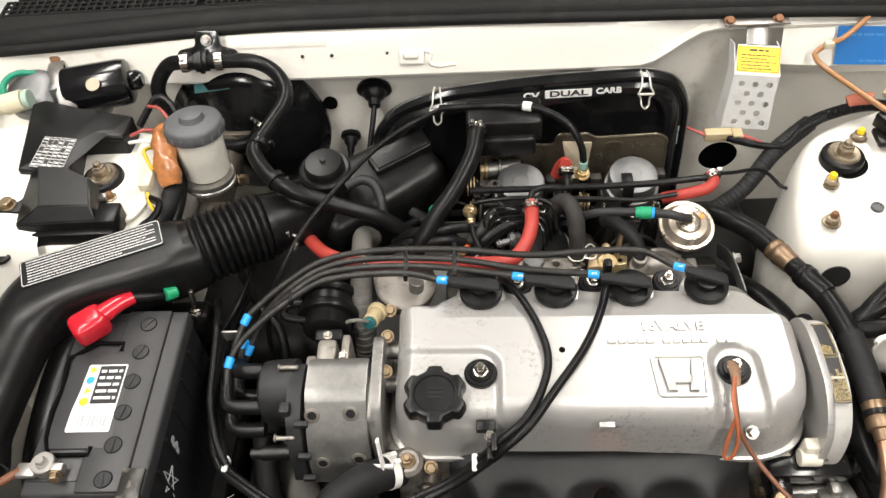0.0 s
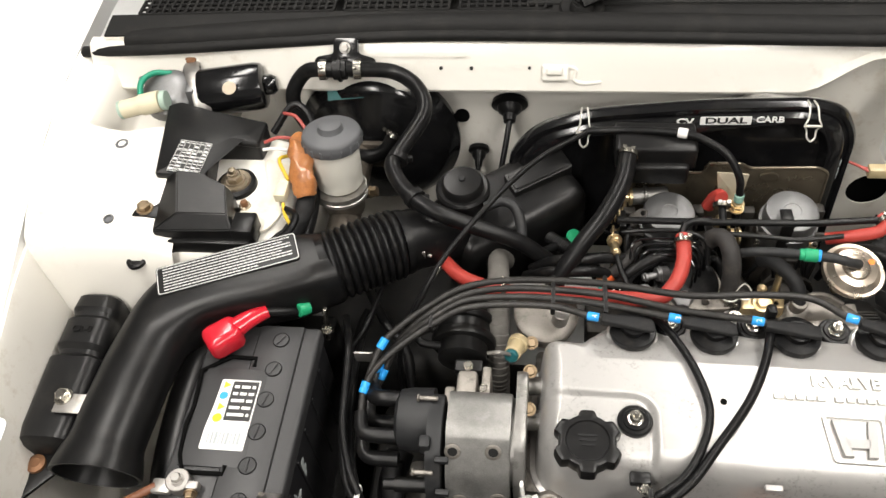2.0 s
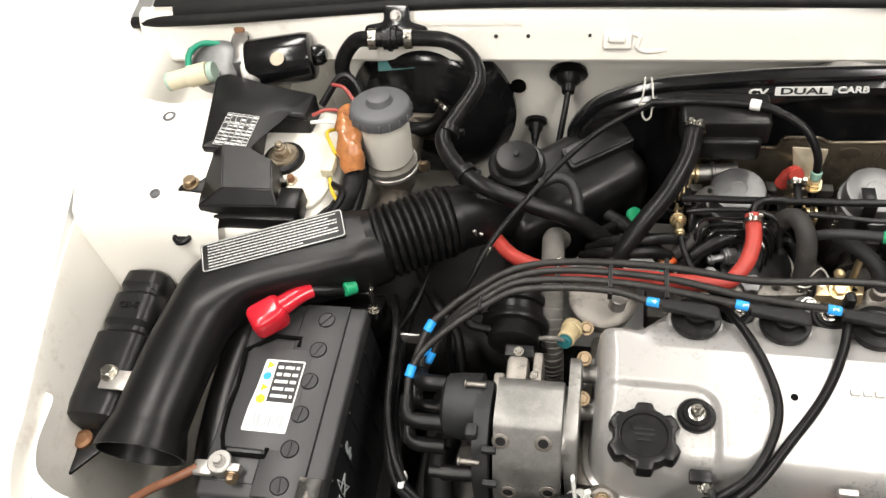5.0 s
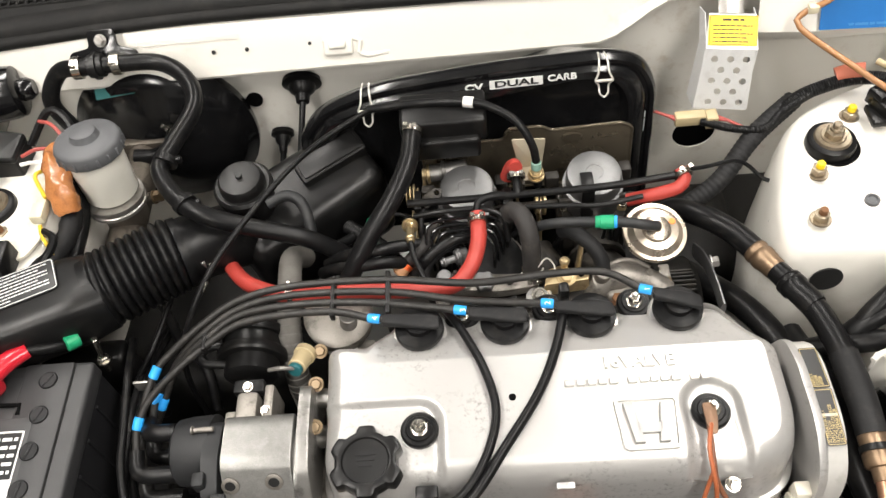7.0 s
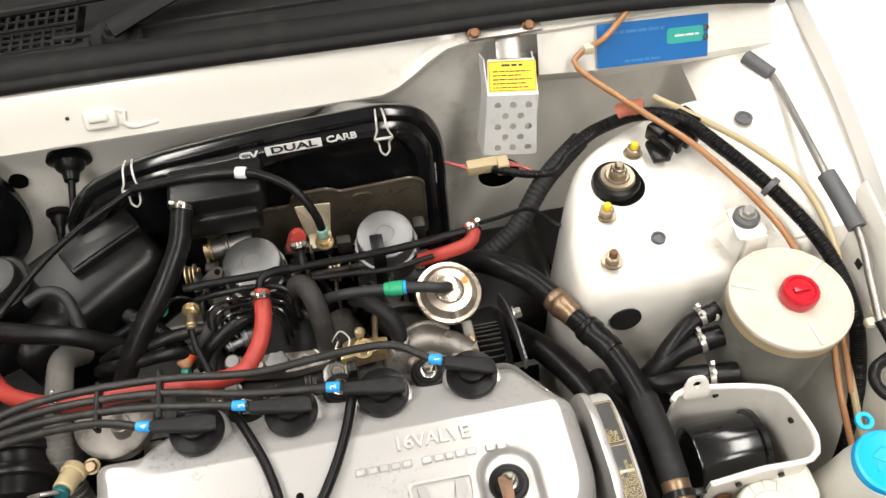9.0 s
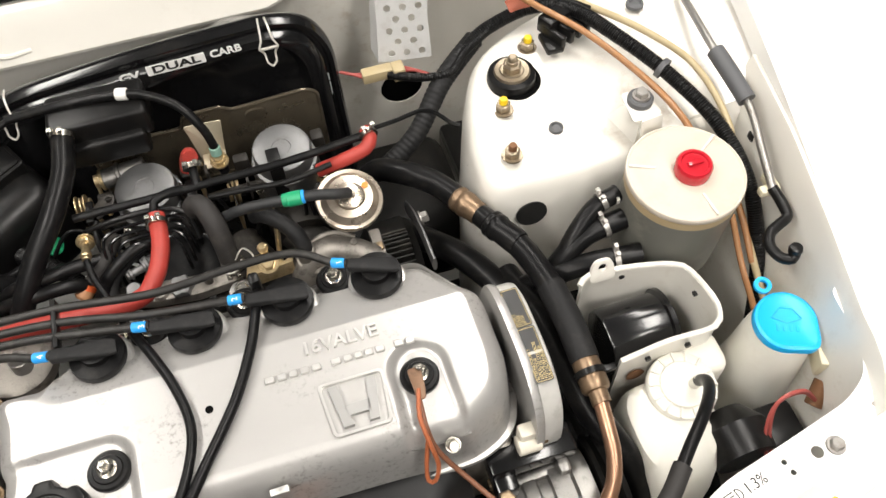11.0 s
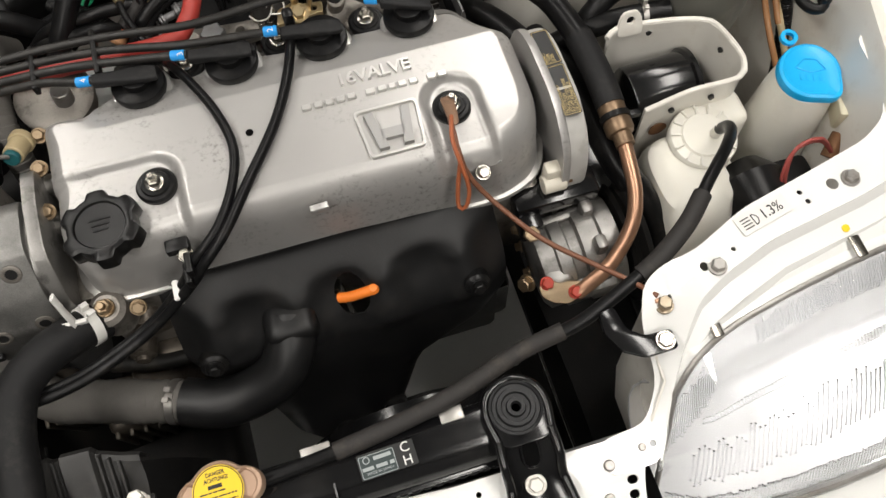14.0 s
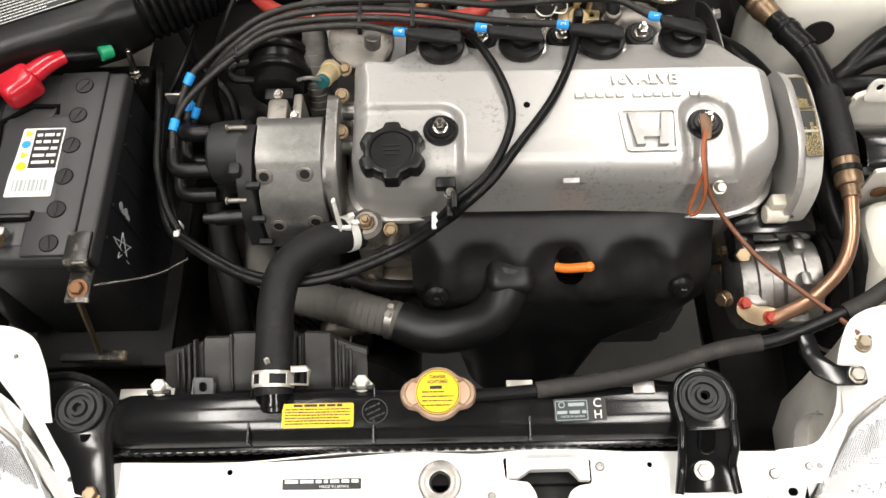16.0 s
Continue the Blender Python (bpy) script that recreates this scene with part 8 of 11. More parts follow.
for k, (mt, pts) in enumerate(((M_PINK_WIRE, [(-0.47, 0.812, 0.735), (-0.45, 0.815, 0.742), (-0.43, 0.82, 0.735)]), (M_LABEL_WHITE, [(-0.47, 0.802, 0.732), (-0.45, 0.80, 0.736), (-0.425, 0.80, 0.73)]), (M_YELLOW_WIRE, [(-0.425, 0.79, 0.735), (-0.438, 0.772, 0.745), (-0.428, 0.752, 0.742), (-0.42, 0.74, 0.74)]),
                              (M_YELLOW_WIRE, [(-0.420, 0.705, 0.735), (-0.415, 0.69, 0.73), (-0.405, 0.675, 0.72), (-0.415, 0.66, 0.71), (-0.44, 0.652, 0.71)]), (M_RUBBER, [(-0.418, 0.700, 0.73), (-0.40, 0.685, 0.735), (-0.405, 0.665, 0.73), (-0.43, 0.655, 0.715)]), (M_RUBBER, [(-0.46, 0.825, 0.74), (-0.435, 0.852, 0.765), (-0.415, 0.845, 0.76), (-0.40, 0.82, 0.74)]),
                              (M_PINK_WIRE, [(-0.445, 0.842, 0.76), (-0.425, 0.83, 0.765), (-0.41, 0.815, 0.755)]))):
    hose("loose_wire", pts, 0.0023 if mt is not M_RUBBER else 0.0048, mt, "thin coloured wire beside the fuse box", "wire", 8, "loose wires")
hose("wire_loom", [(-0.425, 0.822, 0.735), (-0.414, 0.785, 0.726), (-0.404, 0.745, 0.712), (-0.402, 0.705, 0.710), (-0.414, 0.668, 0.712), (-0.440, 0.648, 0.706)], 0.0115, M_RUBBER_MATT, "black taped wire loom beside the strut tower", "cable", n=14, step=0.002, rad=lambda s: 1 + 0.05 * math.sin(s * 310) + 0.04 * math.sin(s * 83))
hose("wire_loom", [(-0.410, 0.800, 0.715), (-0.398, 0.750, 0.700), (-0.396, 0.700, 0.695), (-0.402, 0.655, 0.690)], 0.0085, M_RUBBER, "black wire loom beside the strut tower", "cable")
cc = thing("wire_connector", (-0.425, 0.722, 0.72), "cream plastic plug with two yellow wires", "connector")
bm = bmesh.new()
box(bm, (-0.4265, 0.724, 0.734), (0.015, 0.022, 0.013), 0.002)
box(bm, (-0.4260, 0.740, 0.734), (0.012, 0.012, 0.010), 0.002)
part("shell", bm, M_CREAM, cc)
bm = bmesh.new()
tube(bm, [(-0.420, 0.806, 0.752), (-0.415, 0.790, 0.758), (-0.408, 0.768, 0.755), (-0.402, 0.748, 0.742), (-0.399, 0.732, 0.722)], 0.0150, 22, 0.002, rad=lambda s: 0.55 + 0.5 * math.sin(min(1, s / 0.1) * math.pi * 0.9), flat=(1, 0.75))
rnd = random.Random(4)
from mathutils import noise
for v in bm.verts:
    k = noise.noise(v.co * 60) * 0.005 + noise.noise(v.co * 200) * 0.0012
    v.co += Vector((k, k * 0.6, k))
single("taped_loom", bm, M_AMBER, "wire bundle wrapped in amber tape", "wire bundle")
# box added to hide the pale tower and keep this gap dark
bm = bmesh.new()
box(bm, (-0.410, 0.618, 0.525), (0.100, 0.030, 0.165), 0.008, 3)
single("dark_gap_box", bm, M_BLACK_PLASTIC, "black box added to darken the gap behind the battery", "air duct")

# wiper motor
wm = thing("wiper_motor", (-0.53, 0.895, 0.71), "black wiper motor on a grey alloy gearbox", "wiper motor")
bm = bmesh.new()
WM = axes((-0.574, 0.890, 0.752), (0, 0, 1), z=(0.975, 0.215, 0.0)) @ Matrix.Scale(1.08, 4)
lathe(bm, [(0, 0), (0.0285, 0), (0.030, 0.003), (0.030, 0.070), (0.0285, 0.078), (0.024, 0.081), (0, 0.082)], WM, 34)
lathe(bm, [(0, 0.082), (0.013, 0.082), (0.013, 0.090), (0.009, 0.096), (0, 0.096)], WM, 20)
part("casing", bm, M_BLACK_GLOSS, wm)
bm = bmesh.new()
lathe(bm, [(0, 0), (0.0095, 0), (0.0095, 0.0008), (0, 0.0008)], up((-0.524, 0.873, 0.7755), (0.05, -0.45, 0.9)), 22)
part("round_sticker", bm, mat("aged_round_sticker", (0.42, 0.35, 0.26), 0.5, vary=0.2, scale=200, bump=0.05), wm)
bm = bmesh.new()
lathe(bm, [(0, 0), (0.034, 0), (0.038, 0.006), (0.036, 0.020), (0.026, 0.026), (0.014, 0.028), (0, 0.028)], up((-0.622, 0.893, 0.738), (0.05, -0.35, 1)), 28)
box(bm, (0, 0, 0), (0.012, 0.06, 0.055), 0.003, m=axes((-0.585, 0.895, 0.748), (0.975, 0.215, 0), z=(0, 0, 1)))
tube(bm, [(-0.600, 0.905, 0.758), (-0.597, 0.925, 0.768), (-0.596, 0.94, 0.770)], 0.008, 10, flat=(1.3, 0.5))
tube(bm, [(-0.64, 0.905, 0.750), (-0.66, 0.92, 0.752), (-0.678, 0.938, 0.750)], 0.009, 10, flat=(1.3, 0.5))
part("gearbox", bm, M_ALU_LIGHT, wm)
bm = bmesh.new()
tube(bm, [(-0.5960, 0.938, 0.7700), (-0.5900, 0.918, 0.7760), (-0.5800, 0.895, 0.7790), (-0.5700, 0.878, 0.7740), (-0.5640, 0.862, 0.7600), (-0.5610, 0.852, 0.7400)], 0.0105, 10, 0.004, flat=(1.0, 0.18))
part("mount_arm", bm, M_STEEL_DULL, wm, "grey steel mounting arm")
for bx, by, bz in ((-0.596, 0.939, 0.770), (-0.678, 0.937, 0.752)):
    bm = bmesh.new()
    lathe(bm, [(0.006, 0), (0.017, 0), (0.017, 0.006), (0.014, 0.010), (0.006, 0.010)], up((bx, by + 0.002, bz - 0.007), (0, -0.5, 0.9)), 22)
    part("rubber_mount", bm, M_RUBBER, wm)
    bm = bmesh.new()
    hexbolt(bm, (bx, by - 0.002, bz), (0, -0.5, 0.9), 0.0082, 0.008, 1.35)
    part("rusty_bolt", bm, M_RUST, wm)
cn = thing("wire_connector", (-0.635, 0.846, 0.75), "cream and white plastic plug with green wires", "connector")
bm = bmesh.new()
cyl(bm, (-0.668, 0.8415, 0.763), (-0.640, 0.848, 0.767), 0.0122)
cyl(bm, (-0.642, 0.848, 0.766), (-0.615, 0.853, 0.770), 0.0142)
part("shell", bm, M_CREAM, cn)
bm = bmesh.new()
cyl(bm, (-0.614, 0.853, 0.770), (-0.606, 0.854, 0.7707), 0.0130)
cyl(bm, (-0.671, 0.841, 0.7626), (-0.666, 0.842, 0.7633), 0.0124)
pieces("seal", bm, mat("faded_green_seal", (0.34, 0.44, 0.37), 0.45, vary=0.15, scale=60, bump=0.1), cn)
bm = bmesh.new()
tube(bm, [(-0.648, 0.86, 0.765), (-0.652, 0.885, 0.775), (-0.640, 0.905, 0.775), (-0.62, 0.912, 0.768)], 0.0042, 10)
part("wire", bm, M_GREEN_WIRE, cn)

# brake servo, master cylinder and fluid bottle
bo = thing("brake_booster", (-0.345, 0.91, 0.56), "large glossy black round brake booster", "brake booster")
bm = bmesh.new()
BMX = axes((-0.345, 0.948, 0.640), (1, 0, 0), z=(0, -1, 0.05)) @ Matrix.Diagonal((1.18, 1.18, 1, 1))
lathe(bm, [(0.085, 0), (0.098, 0.008), (0.100, 0.014), (0.100, 0.022), (0.095, 0.028), (0.090, 0.036), (0.082, 0.044), (0.070, 0.046), (0.062, 0.052), (0.045, 0.056), (0.030, 0.064), (0, 0.066)], BMX, 56)
part("shell", bm, M_BLACK_GLOSS, bo)
bm = bmesh.new()
plate(bm, rrect(0, 0, 0.052, 0.018, 0.001), 0.0006, axes((-0.380, 0.914, 0.7355), (1, 0, 0.12), y=(0, 0.75, 0.66)))
part("sticker", bm, mat("dark_teal_sticker", (0.012, 0.10, 0.10), 0.4, vary=0.1, bump=0.02), bo, "dark teal sticker")
mc = thing("master_cylinder", (-0.368, 0.80, 0.60), "stained alloy brake master cylinder", "master cylinder")
bm = bmesh.new()
cyl(bm, (-0.367, 0.885, 0.650), (-0.367, 0.70, 0.648), 0.021)
box(bm, (-0.367, 0.885, 0.650), (0.075, 0.014, 0.045), 0.004)
cyl(bm, (-0.367, 0.775, 0.655), (-0.367, 0.772, 0.682), 0.026, 0.024)
for px in (0.735, 0.80):
    cyl(bm, (-0.367, px, 0.65), (-0.338, px, 0.658), 0.008)
part("casting", bm, M_GRIME, mc)
bm = bmesh.new()
hexbolt(bm, (-0.338, 0.80, 0.658), (1, 0, 0.2), 0.0075, 0.010, 1.2)
hexbolt(bm, (-0.338, 0.735, 0.658), (1, 0, 0.2), 0.0075, 0.010, 1.2)
pieces("union", bm, M_BRASS, mc)
bm = bmesh.new()
lathe(bm, [(0.024, 0), (0.0345, 0.001), (0.0345, 0.005), (0.033, 0.006), (0.033, 0.010), (0.0345, 0.011), (0.0345, 0.014), (0.024, 0.014)], up((-0.3675, 0.7735, 0.682), (0, 0.12, 1)), 30)
part("band", bm, M_STEEL_DULL, mc)
rv = thing("fluid_reservoir", (-0.368, 0.776, 0.685), "milky brake fluid reservoir with a grey cap", "reservoir")
RM = up((-0.3685, 0.779, 0.697), (0.0, 0.12, 1)) @ Matrix.Diagonal((0.92, 0.92, 1, 1))
bm = bmesh.new()
lathe(bm, [(0, 0), (0.030, 0), (0.033, 0.004), (0.0325, 0.018), (0.0335, 0.020), (0.0345, 0.066), (0.032, 0.068), (0, 0.068)], RM, 36)
part("bottle", bm, M_MILKY, rv)
bm = bmesh.new()
lathe(bm, [(0.034, 0.064), (0.0395, 0.064), (0.0405, 0.066), (0.0405, 0.078), (0.039, 0.081), (0.036, 0.083), (0.018, 0.0845), (0.0165, 0.088), (0.0155, 0.092), (0.013, 0.093), (0, 0.093)], RM, 40)
rcp = part("cap", bm, M_GREY_CAP, rv)
for k in range(18):
    a = 2 * math.pi * k / 18
    bm = bmesh.new()
    box(bm, (0.0405 * math.cos(a), 0.0405 * math.sin(a), 0.070), (0.003, 0.003, 0.010), 0.0005, 1, m=RM)
    part("rib", bm, M_GREY_CAP, rcp)

# servo hose and its bracket
BH = [(-0.425, 0.872, 0.70), (-0.444, 0.882, 0.750), (-0.424, 0.897, 0.783), (-0.393, 0.894, 0.790), (-0.355, 0.899, 0.787), (-0.305, 0.903, 0.780), (-0.271, 0.880, 0.772), (-0.259, 0.842, 0.763), (-0.278, 0.790, 0.756), (-0.290, 0.759, 0.750), (-0.269, 0.724, 0.742), (-0.236, 0.700, 0.736), (-0.183, 0.693, 0.715), (-0.136, 0.691, 0.695), (-0.105, 0.689, 0.670), (-0.08, 0.69, 0.64)]
sv = thing("servo_hose", (-0.35, 0.90, 0.78), "thick black rubber brake servo hose with bands", "hose")
bm = bmesh.new()
tube(bm, BH, 0.0100, 18)
part("hose", bm, M_RUBBER, sv)
for cx in (-0.397, -0.352):
    bm = bmesh.new()
    lathe(bm, [(0.0115, -0.005), (0.0132, -0.005), (0.0132, 0.005), (0.0115, 0.005)], up((cx, 0.8945 if cx < -0.38 else 0.8995, 0.7895 if cx < -0.38 else 0.787), (1, 0.1, -0.05)), 26)
    box(bm, (cx, 0.885, 0.800), (0.006, 0.004, 0.004), 0.001)
    part("band", bm, M_STEEL, sv, "bright crimped band")
bm = bmesh.new()
cyl(bm, (-0.384, 0.896, 0.7885), (-0.366, 0.898, 0.7880), 0.0135)
lathe(bm, [(0.012, -0.002), (0.0165, -0.002), (0.0165, 0.002), (0.012, 0.002)], up((-0.375, 0.897, 0.7885), (1, 0.1, -0.03)), 26)
part("valve", bm, M_BLACK_PLASTIC, sv, "black plastic one-way valve")
for cx, cy, czz, d in ((-0.284, 0.77, 0.7515, (-0.3, -1, -0.2)), (-0.258, 0.715, 0.740, (0.8, -0.8, -0.2))):
    bm = bmesh.new()
    lathe(bm, [(0.0115, -0.004), (0.0135, -0.004), (0.0135, 0.004), (0.0115, 0.004)], up((cx, cy, czz), d), 22)
    box(bm, (cx + 0.014, cy, czz), (0.008, 0.006, 0.008), 0.001)
    part("band", bm, M_BLACK_PLASTIC, sv)
bk = thing("hose_bracket", (-0.372, 0.93, 0.77), "black pressed bracket under the bonnet seal", "bracket")
bm = bmesh.new()
plate(bm, rounded([(-0.030, -0.024), (-0.045, -0.012), (-0.040, 0.004), (-0.016, 0.008), (-0.016, 0.028), (0.018, 0.028), (0.018, 0.008), (0.040, 0.002), (0.044, -0.012), (0.030, -0.022)], 0.005), 0.004, axes((-0.372, 0.918, 0.788), (1, 0, 0), y=(0, 0.6, 0.8)), bev=0.001)
part("plate", bm, M_BLACK_GLOSS, bk)
bm = bmesh.new()
hexbolt(bm, (-0.371, 0.925, 0.802), (0, -0.8, 0.6), 0.006, 0.006, 1.3)
part("bolt", bm, M_STEEL_DULL, bk)
hose("servo_stub", [(-0.312, 0.878, 0.690), (-0.325, 0.868, 0.672), (-0.345, 0.862, 0.665), (-0.37, 0.86, 0.668)], 0.0105, M_RUBBER, "short black hose on the brake booster")
clamp((-0.3125, 0.878, 0.691), (0.6, 0.5, 0.6), 0.011)

# rubber boots on the firewall with their cables
for bx, bz, r in ((-0.156, 0.694, 0.0245), (-0.203, 0.605, 0.0150)):
    gb = thing("cable_boot", (bx, 0.945, bz), "black rubber cable boot on the firewall", "grommet", "cable boots")
    bm = bmesh.new()
    lathe(bm, [(0, 0), (r, 0), (r * 1.05, 0.006), (r * 0.72, 0.009), (r * 0.66, 0.016), (r * 0.4, 0.022), (r * 0.34, 0.032), (0, 0.033)], up((bx, 0.948, bz), (0.03, -0.9, -0.35)), 28)
    part("boot", bm, M_RUBBER, gb)
    bm = bmesh.new()
    tube(bm, [(bx + 0.001, 0.919, bz - 0.011), (bx - 0.004, 0.89, bz - 0.035), (bx - 0.016, 0.84, bz - 0.085), (bx - 0.03, 0.80, bz - 0.12)], 0.0042, 10)
    part("cable", bm, M_RUBBER, gb)
hose("wire_loom", [(-0.345, 0.62, 0.62), (-0.325, 0.56, 0.655), (-0.319, 0.50, 0.652), (-0.314, 0.455, 0.65), (-0.300, 0.41, 0.645), (-0.286, 0.385, 0.637)], 0.0042, M_RUBBER, "black taped wire loom beside the battery", "cable")
hose("wire_loom", [(-0.34, 0.70, 0.60), (-0.30, 0.63, 0.60), (-0.27, 0.60, 0.58), (-0.26, 0.56, 0.55)], 0.006, M_RUBBER, "black taped wire loom behind the distributor", "cable")
hose("wire_loom", [(-0.30, 0.66, 0.64), (-0.315, 0.60, 0.63), (-0.34, 0.57, 0.60), (-0.345, 0.54, 0.55)], 0.003, M_RUBBER, "thin black wire loom", "cable")
bm = bmesh.new()
box(bm, (-0.305, 0.545, 0.650), (0.022, 0.003, 0.018), 0.001)
single("earth_tab", bm, M_STEEL_DULL, "small dull steel bracket tab", "bracket")
hose("heater_hose", [(-0.262, 0.47, 0.56), (-0.268, 0.43, 0.555), (-0.262, 0.39, 0.54), (-0.25, 0.35, 0.50)], 0.016, M_RUBBER, "black rubber heater hose below the distributor")

# ---- right-hand side ----
ps = thing("fluid_tank", (0.563, 0.567, 0.595), "round milky power steering tank with a red cap", "reservoir")
PM = up((0.563, 0.570, 0.596), (0.0, -0.02, 1))
bm = bmesh.new()
lathe(bm, [(0, 0), (0.050, 0), (0.0555, 0.006), (0.0565, 0.03), (0.0580, 0.106)], PM, 48, cap=False)
part("filled_body", bm, M_FLUID, ps)
bm = bmesh.new()
lathe(bm, [(0.0580, 0.106), (0.0582, 0.112), (0.0583, 0.1165)], PM, 48, cap=False)
part("stain_band", bm, M_FLUID_LINE, ps)
bm = bmesh.new()
lathe(bm, [(0.0583, 0.1165), (0.0590, 0.1175), (0.0590, 0.1225), (0.0582, 0.1238), (0.0565, 0.1240), (0.0556, 0.1232), (0.048, 0.1240), (0.046, 0.1236), (0.03, 0.1255), (0, 0.1262)], PM, 48)
part("top_shell", bm, mat("stained_tank_lid", (0.57, 0.51, 0.43), 0.36, vary=0.05, scale=25, bump=0.06, sss=0.15, dirt=(0.40, 0.32, 0.24), dirt_amt=0.4), ps, "beige stained plastic lid")
for a in (0.6, 2.7, 4.8):
    bm = bmesh.new()
    box(bm, (0.043 * math.cos(a), 0.043 * math.sin(a), 0.1250), (0.026, 0.0026, 0.0026), 0.0004, 1, m=PM @ pose(0, 0, 0) @ Matrix.Translation((0.043 * math.cos(a), 0.043 * math.sin(a), 0)) @ pose(0, 0, 0, 0, 0, math.degrees(a)) @ Matrix.Translation((-0.043 * math.cos(a), -0.043 * math.sin(a), 0)))
    part("rib", bm, M_MILKY, ps)
bm = bmesh.new()
lathe(bm, [(0, 0.1245), (0.0172, 0.1245), (0.018, 0.127), (0.018, 0.138), (0.0162, 0.1405), (0.0135, 0.1405), (0.0125, 0.1385), (0, 0.1385)], PM @ pose(0.004, -0.003, 0), 34)
box(bm, (0.004, -0.003, 0.1405), (0.016, 0.005, 0.003), 0.001, m=PM)
part("cap", bm, M_RED_SHINY, ps)
bm = bmesh.new()
for a, z in (((0.503, 0.585, 0.682)), 0), (((0.500, 0.568, 0.664)), 0), (((0.508, 0.535, 0.645)), 0):
    cyl(bm, a, (a[0] - 0.004, a[1] - 0.001, a[2]), 0.007)
pieces("outlet", bm, M_MILKY, ps)
hose("steering_hose", [(0.506, 0.589, 0.683), (0.478, 0.583, 0.677), (0.452, 0.568, 0.660), (0.436, 0.555, 0.64), (0.425, 0.54, 0.61)], 0.0095, M_RUBBER, "black power steering hose", group="steering hoses")
hose("steering_hose", [(0.506, 0.569, 0.665), (0.466, 0.566, 0.659), (0.440, 0.558, 0.645), (0.421, 0.55, 0.62), (0.41, 0.54, 0.58)], 0.0115, M_RUBBER, "black power steering hose", group="steering hoses")
hose("steering_hose", [(0.512, 0.533, 0.648), (0.463, 0.540, 0.645), (0.430, 0.545, 0.635), (0.401, 0.551, 0.618), (0.37, 0.56, 0.59)], 0.0115, M_RUBBER, "black power steering hose", group="steering hoses")
clamp((0.487, 0.586, 0.680), (1, 0.2, 0.2), 0.0099, M_STEEL_DULL)
clamp((0.484, 0.5675, 0.6625), (1, 0.1, 0.2), 0.0119, M_STEEL_DULL)
clamp((0.486, 0.535, 0.6475), (1, -0.2, 0.1), 0.0119, M_STEEL_DULL)
bm = bmesh.new()
plate(bm, rounded([(0.541, 0.640), (0.575, 0.643), (0.573, 0.680), (0.545, 0.682)], 0.006), 0.003, Matrix.Translation((0, 0, 0.722)), bev=0.0008)
plate(bm, rounded([(-0.012, -0.044), (0.013, -0.044), (0.013, 0.0), (-0.012, 0.0)], 0.003), 0.002, axes((0.5615, 0.640, 0.7215), (1, 0.08, 0), y=(0, 0.25, 1)), holes=[circle(-0.001, -0.022, 0.0042, 16)], bev=0.0005)
sheet(bm, [[(0.5485, 0.641, 0.7215), (0.545, 0.655, 0.7215), (0.541, 0.668, 0.721)], [(0.548, 0.640, 0.685), (0.535, 0.652, 0.700), (0.525, 0.668, 0.7085)]], 0.002)
single("tank_bracket", bm, M_WHITE, "white pressed bracket holding the steering tank", "bracket")
psn = thing("bracket_nut", (0.559, 0.664, 0.7235), "grey rubber-mounted bracket nut", "nut")
bm = bmesh.new()
lathe(bm, [(0, 0), (0.0135, 0), (0.0135, 0.006), (0.011, 0.008), (0, 0.008)], Matrix.Translation((0.559, 0.665, 0.7220)), 24)
part("rubber", bm, M_GREY_CAP, psn)
bm = bmesh.new()
hexbolt(bm, (0.559, 0.665, 0.7300), Z3, 0.007, 0.007, 1.35)
part("nut", bm, M_STEEL_DULL, psn)

# black discs painted for the shade inside holes in the tower's face
for hx, hy, hz, hr, d in ((0.430, 0.6262, 0.632, 0.0175, (-0.05, -0.99, 0.13)), (0.3815, 0.678, 0.662, 0.011, (-0.99, -0.2, 0.1)), (0.3885, 0.665, 0.60, 0.016, (-0.95, -0.4, 0.1))):
    bm = bmesh.new()
    lathe(bm, [(0, 0), (hr, 0), (hr, 0.0012), (hr * 0.97, 0.0016), (0, 0.0010)], up((hx, hy, hz), d), 26)
    single("painted_tower_hole", bm, M_LABEL_BLACK, "flat black disc painted as a hole in the tower", "plug", "tower plugs")

# perforated shield with its yellow label
M_SHIELD = mat("satin_aluminised_sheet", (0.55, 0.55, 0.54), 0.38, metal=0.1, vary=0.05, scale=30, bump=0.08, dirt=(0.3, 0.28, 0.25), dirt_amt=0.5, dirt_scale=40)
sh = thing("perforated_shield", (0.355, 0.87, 0.68), "grey perforated steel shield with a yellow label", "shield")
SA, SB, SC = Vector((0.337, 0.905, 0.778)), Vector((0.334, 0.868, 0.757)), Vector((0.325, 0.845, 0.687))
XD = Vector((0.985, -0.17, 0.0)).normalized()
bm = bmesh.new()
m1 = axes((SA + SB) / 2, XD, y=(SA - SB))
h1 = (SA - SB).length
plate(bm, [(0, -h1 / 2), (0.056, -h1 / 2), (0.054, h1 / 2), (0.002, h1 / 2)], 0.0015, m1)
m2 = axes((SB + SC) / 2, XD, y=(SB - SC))
h2 = (SB - SC).length
dots = []
for j in range(5):
    for i in range(2 if j % 2 else 3):
        dots.append(circle(0.0125 + 0.0175 * i + (0.0087 if j % 2 else 0), -h2 / 2 + 0.009 + 0.0133 * j, 0.0040, 14))
plate(bm, rounded([(-0.002, -h2 / 2), (0.058, -h2 / 2), (0.056, h2 / 2), (0.0, h2 / 2)], 0.003), 0.0015, m2, holes=dots)
part("face", bm, M_SHIELD, sh)
bm = bmesh.new()
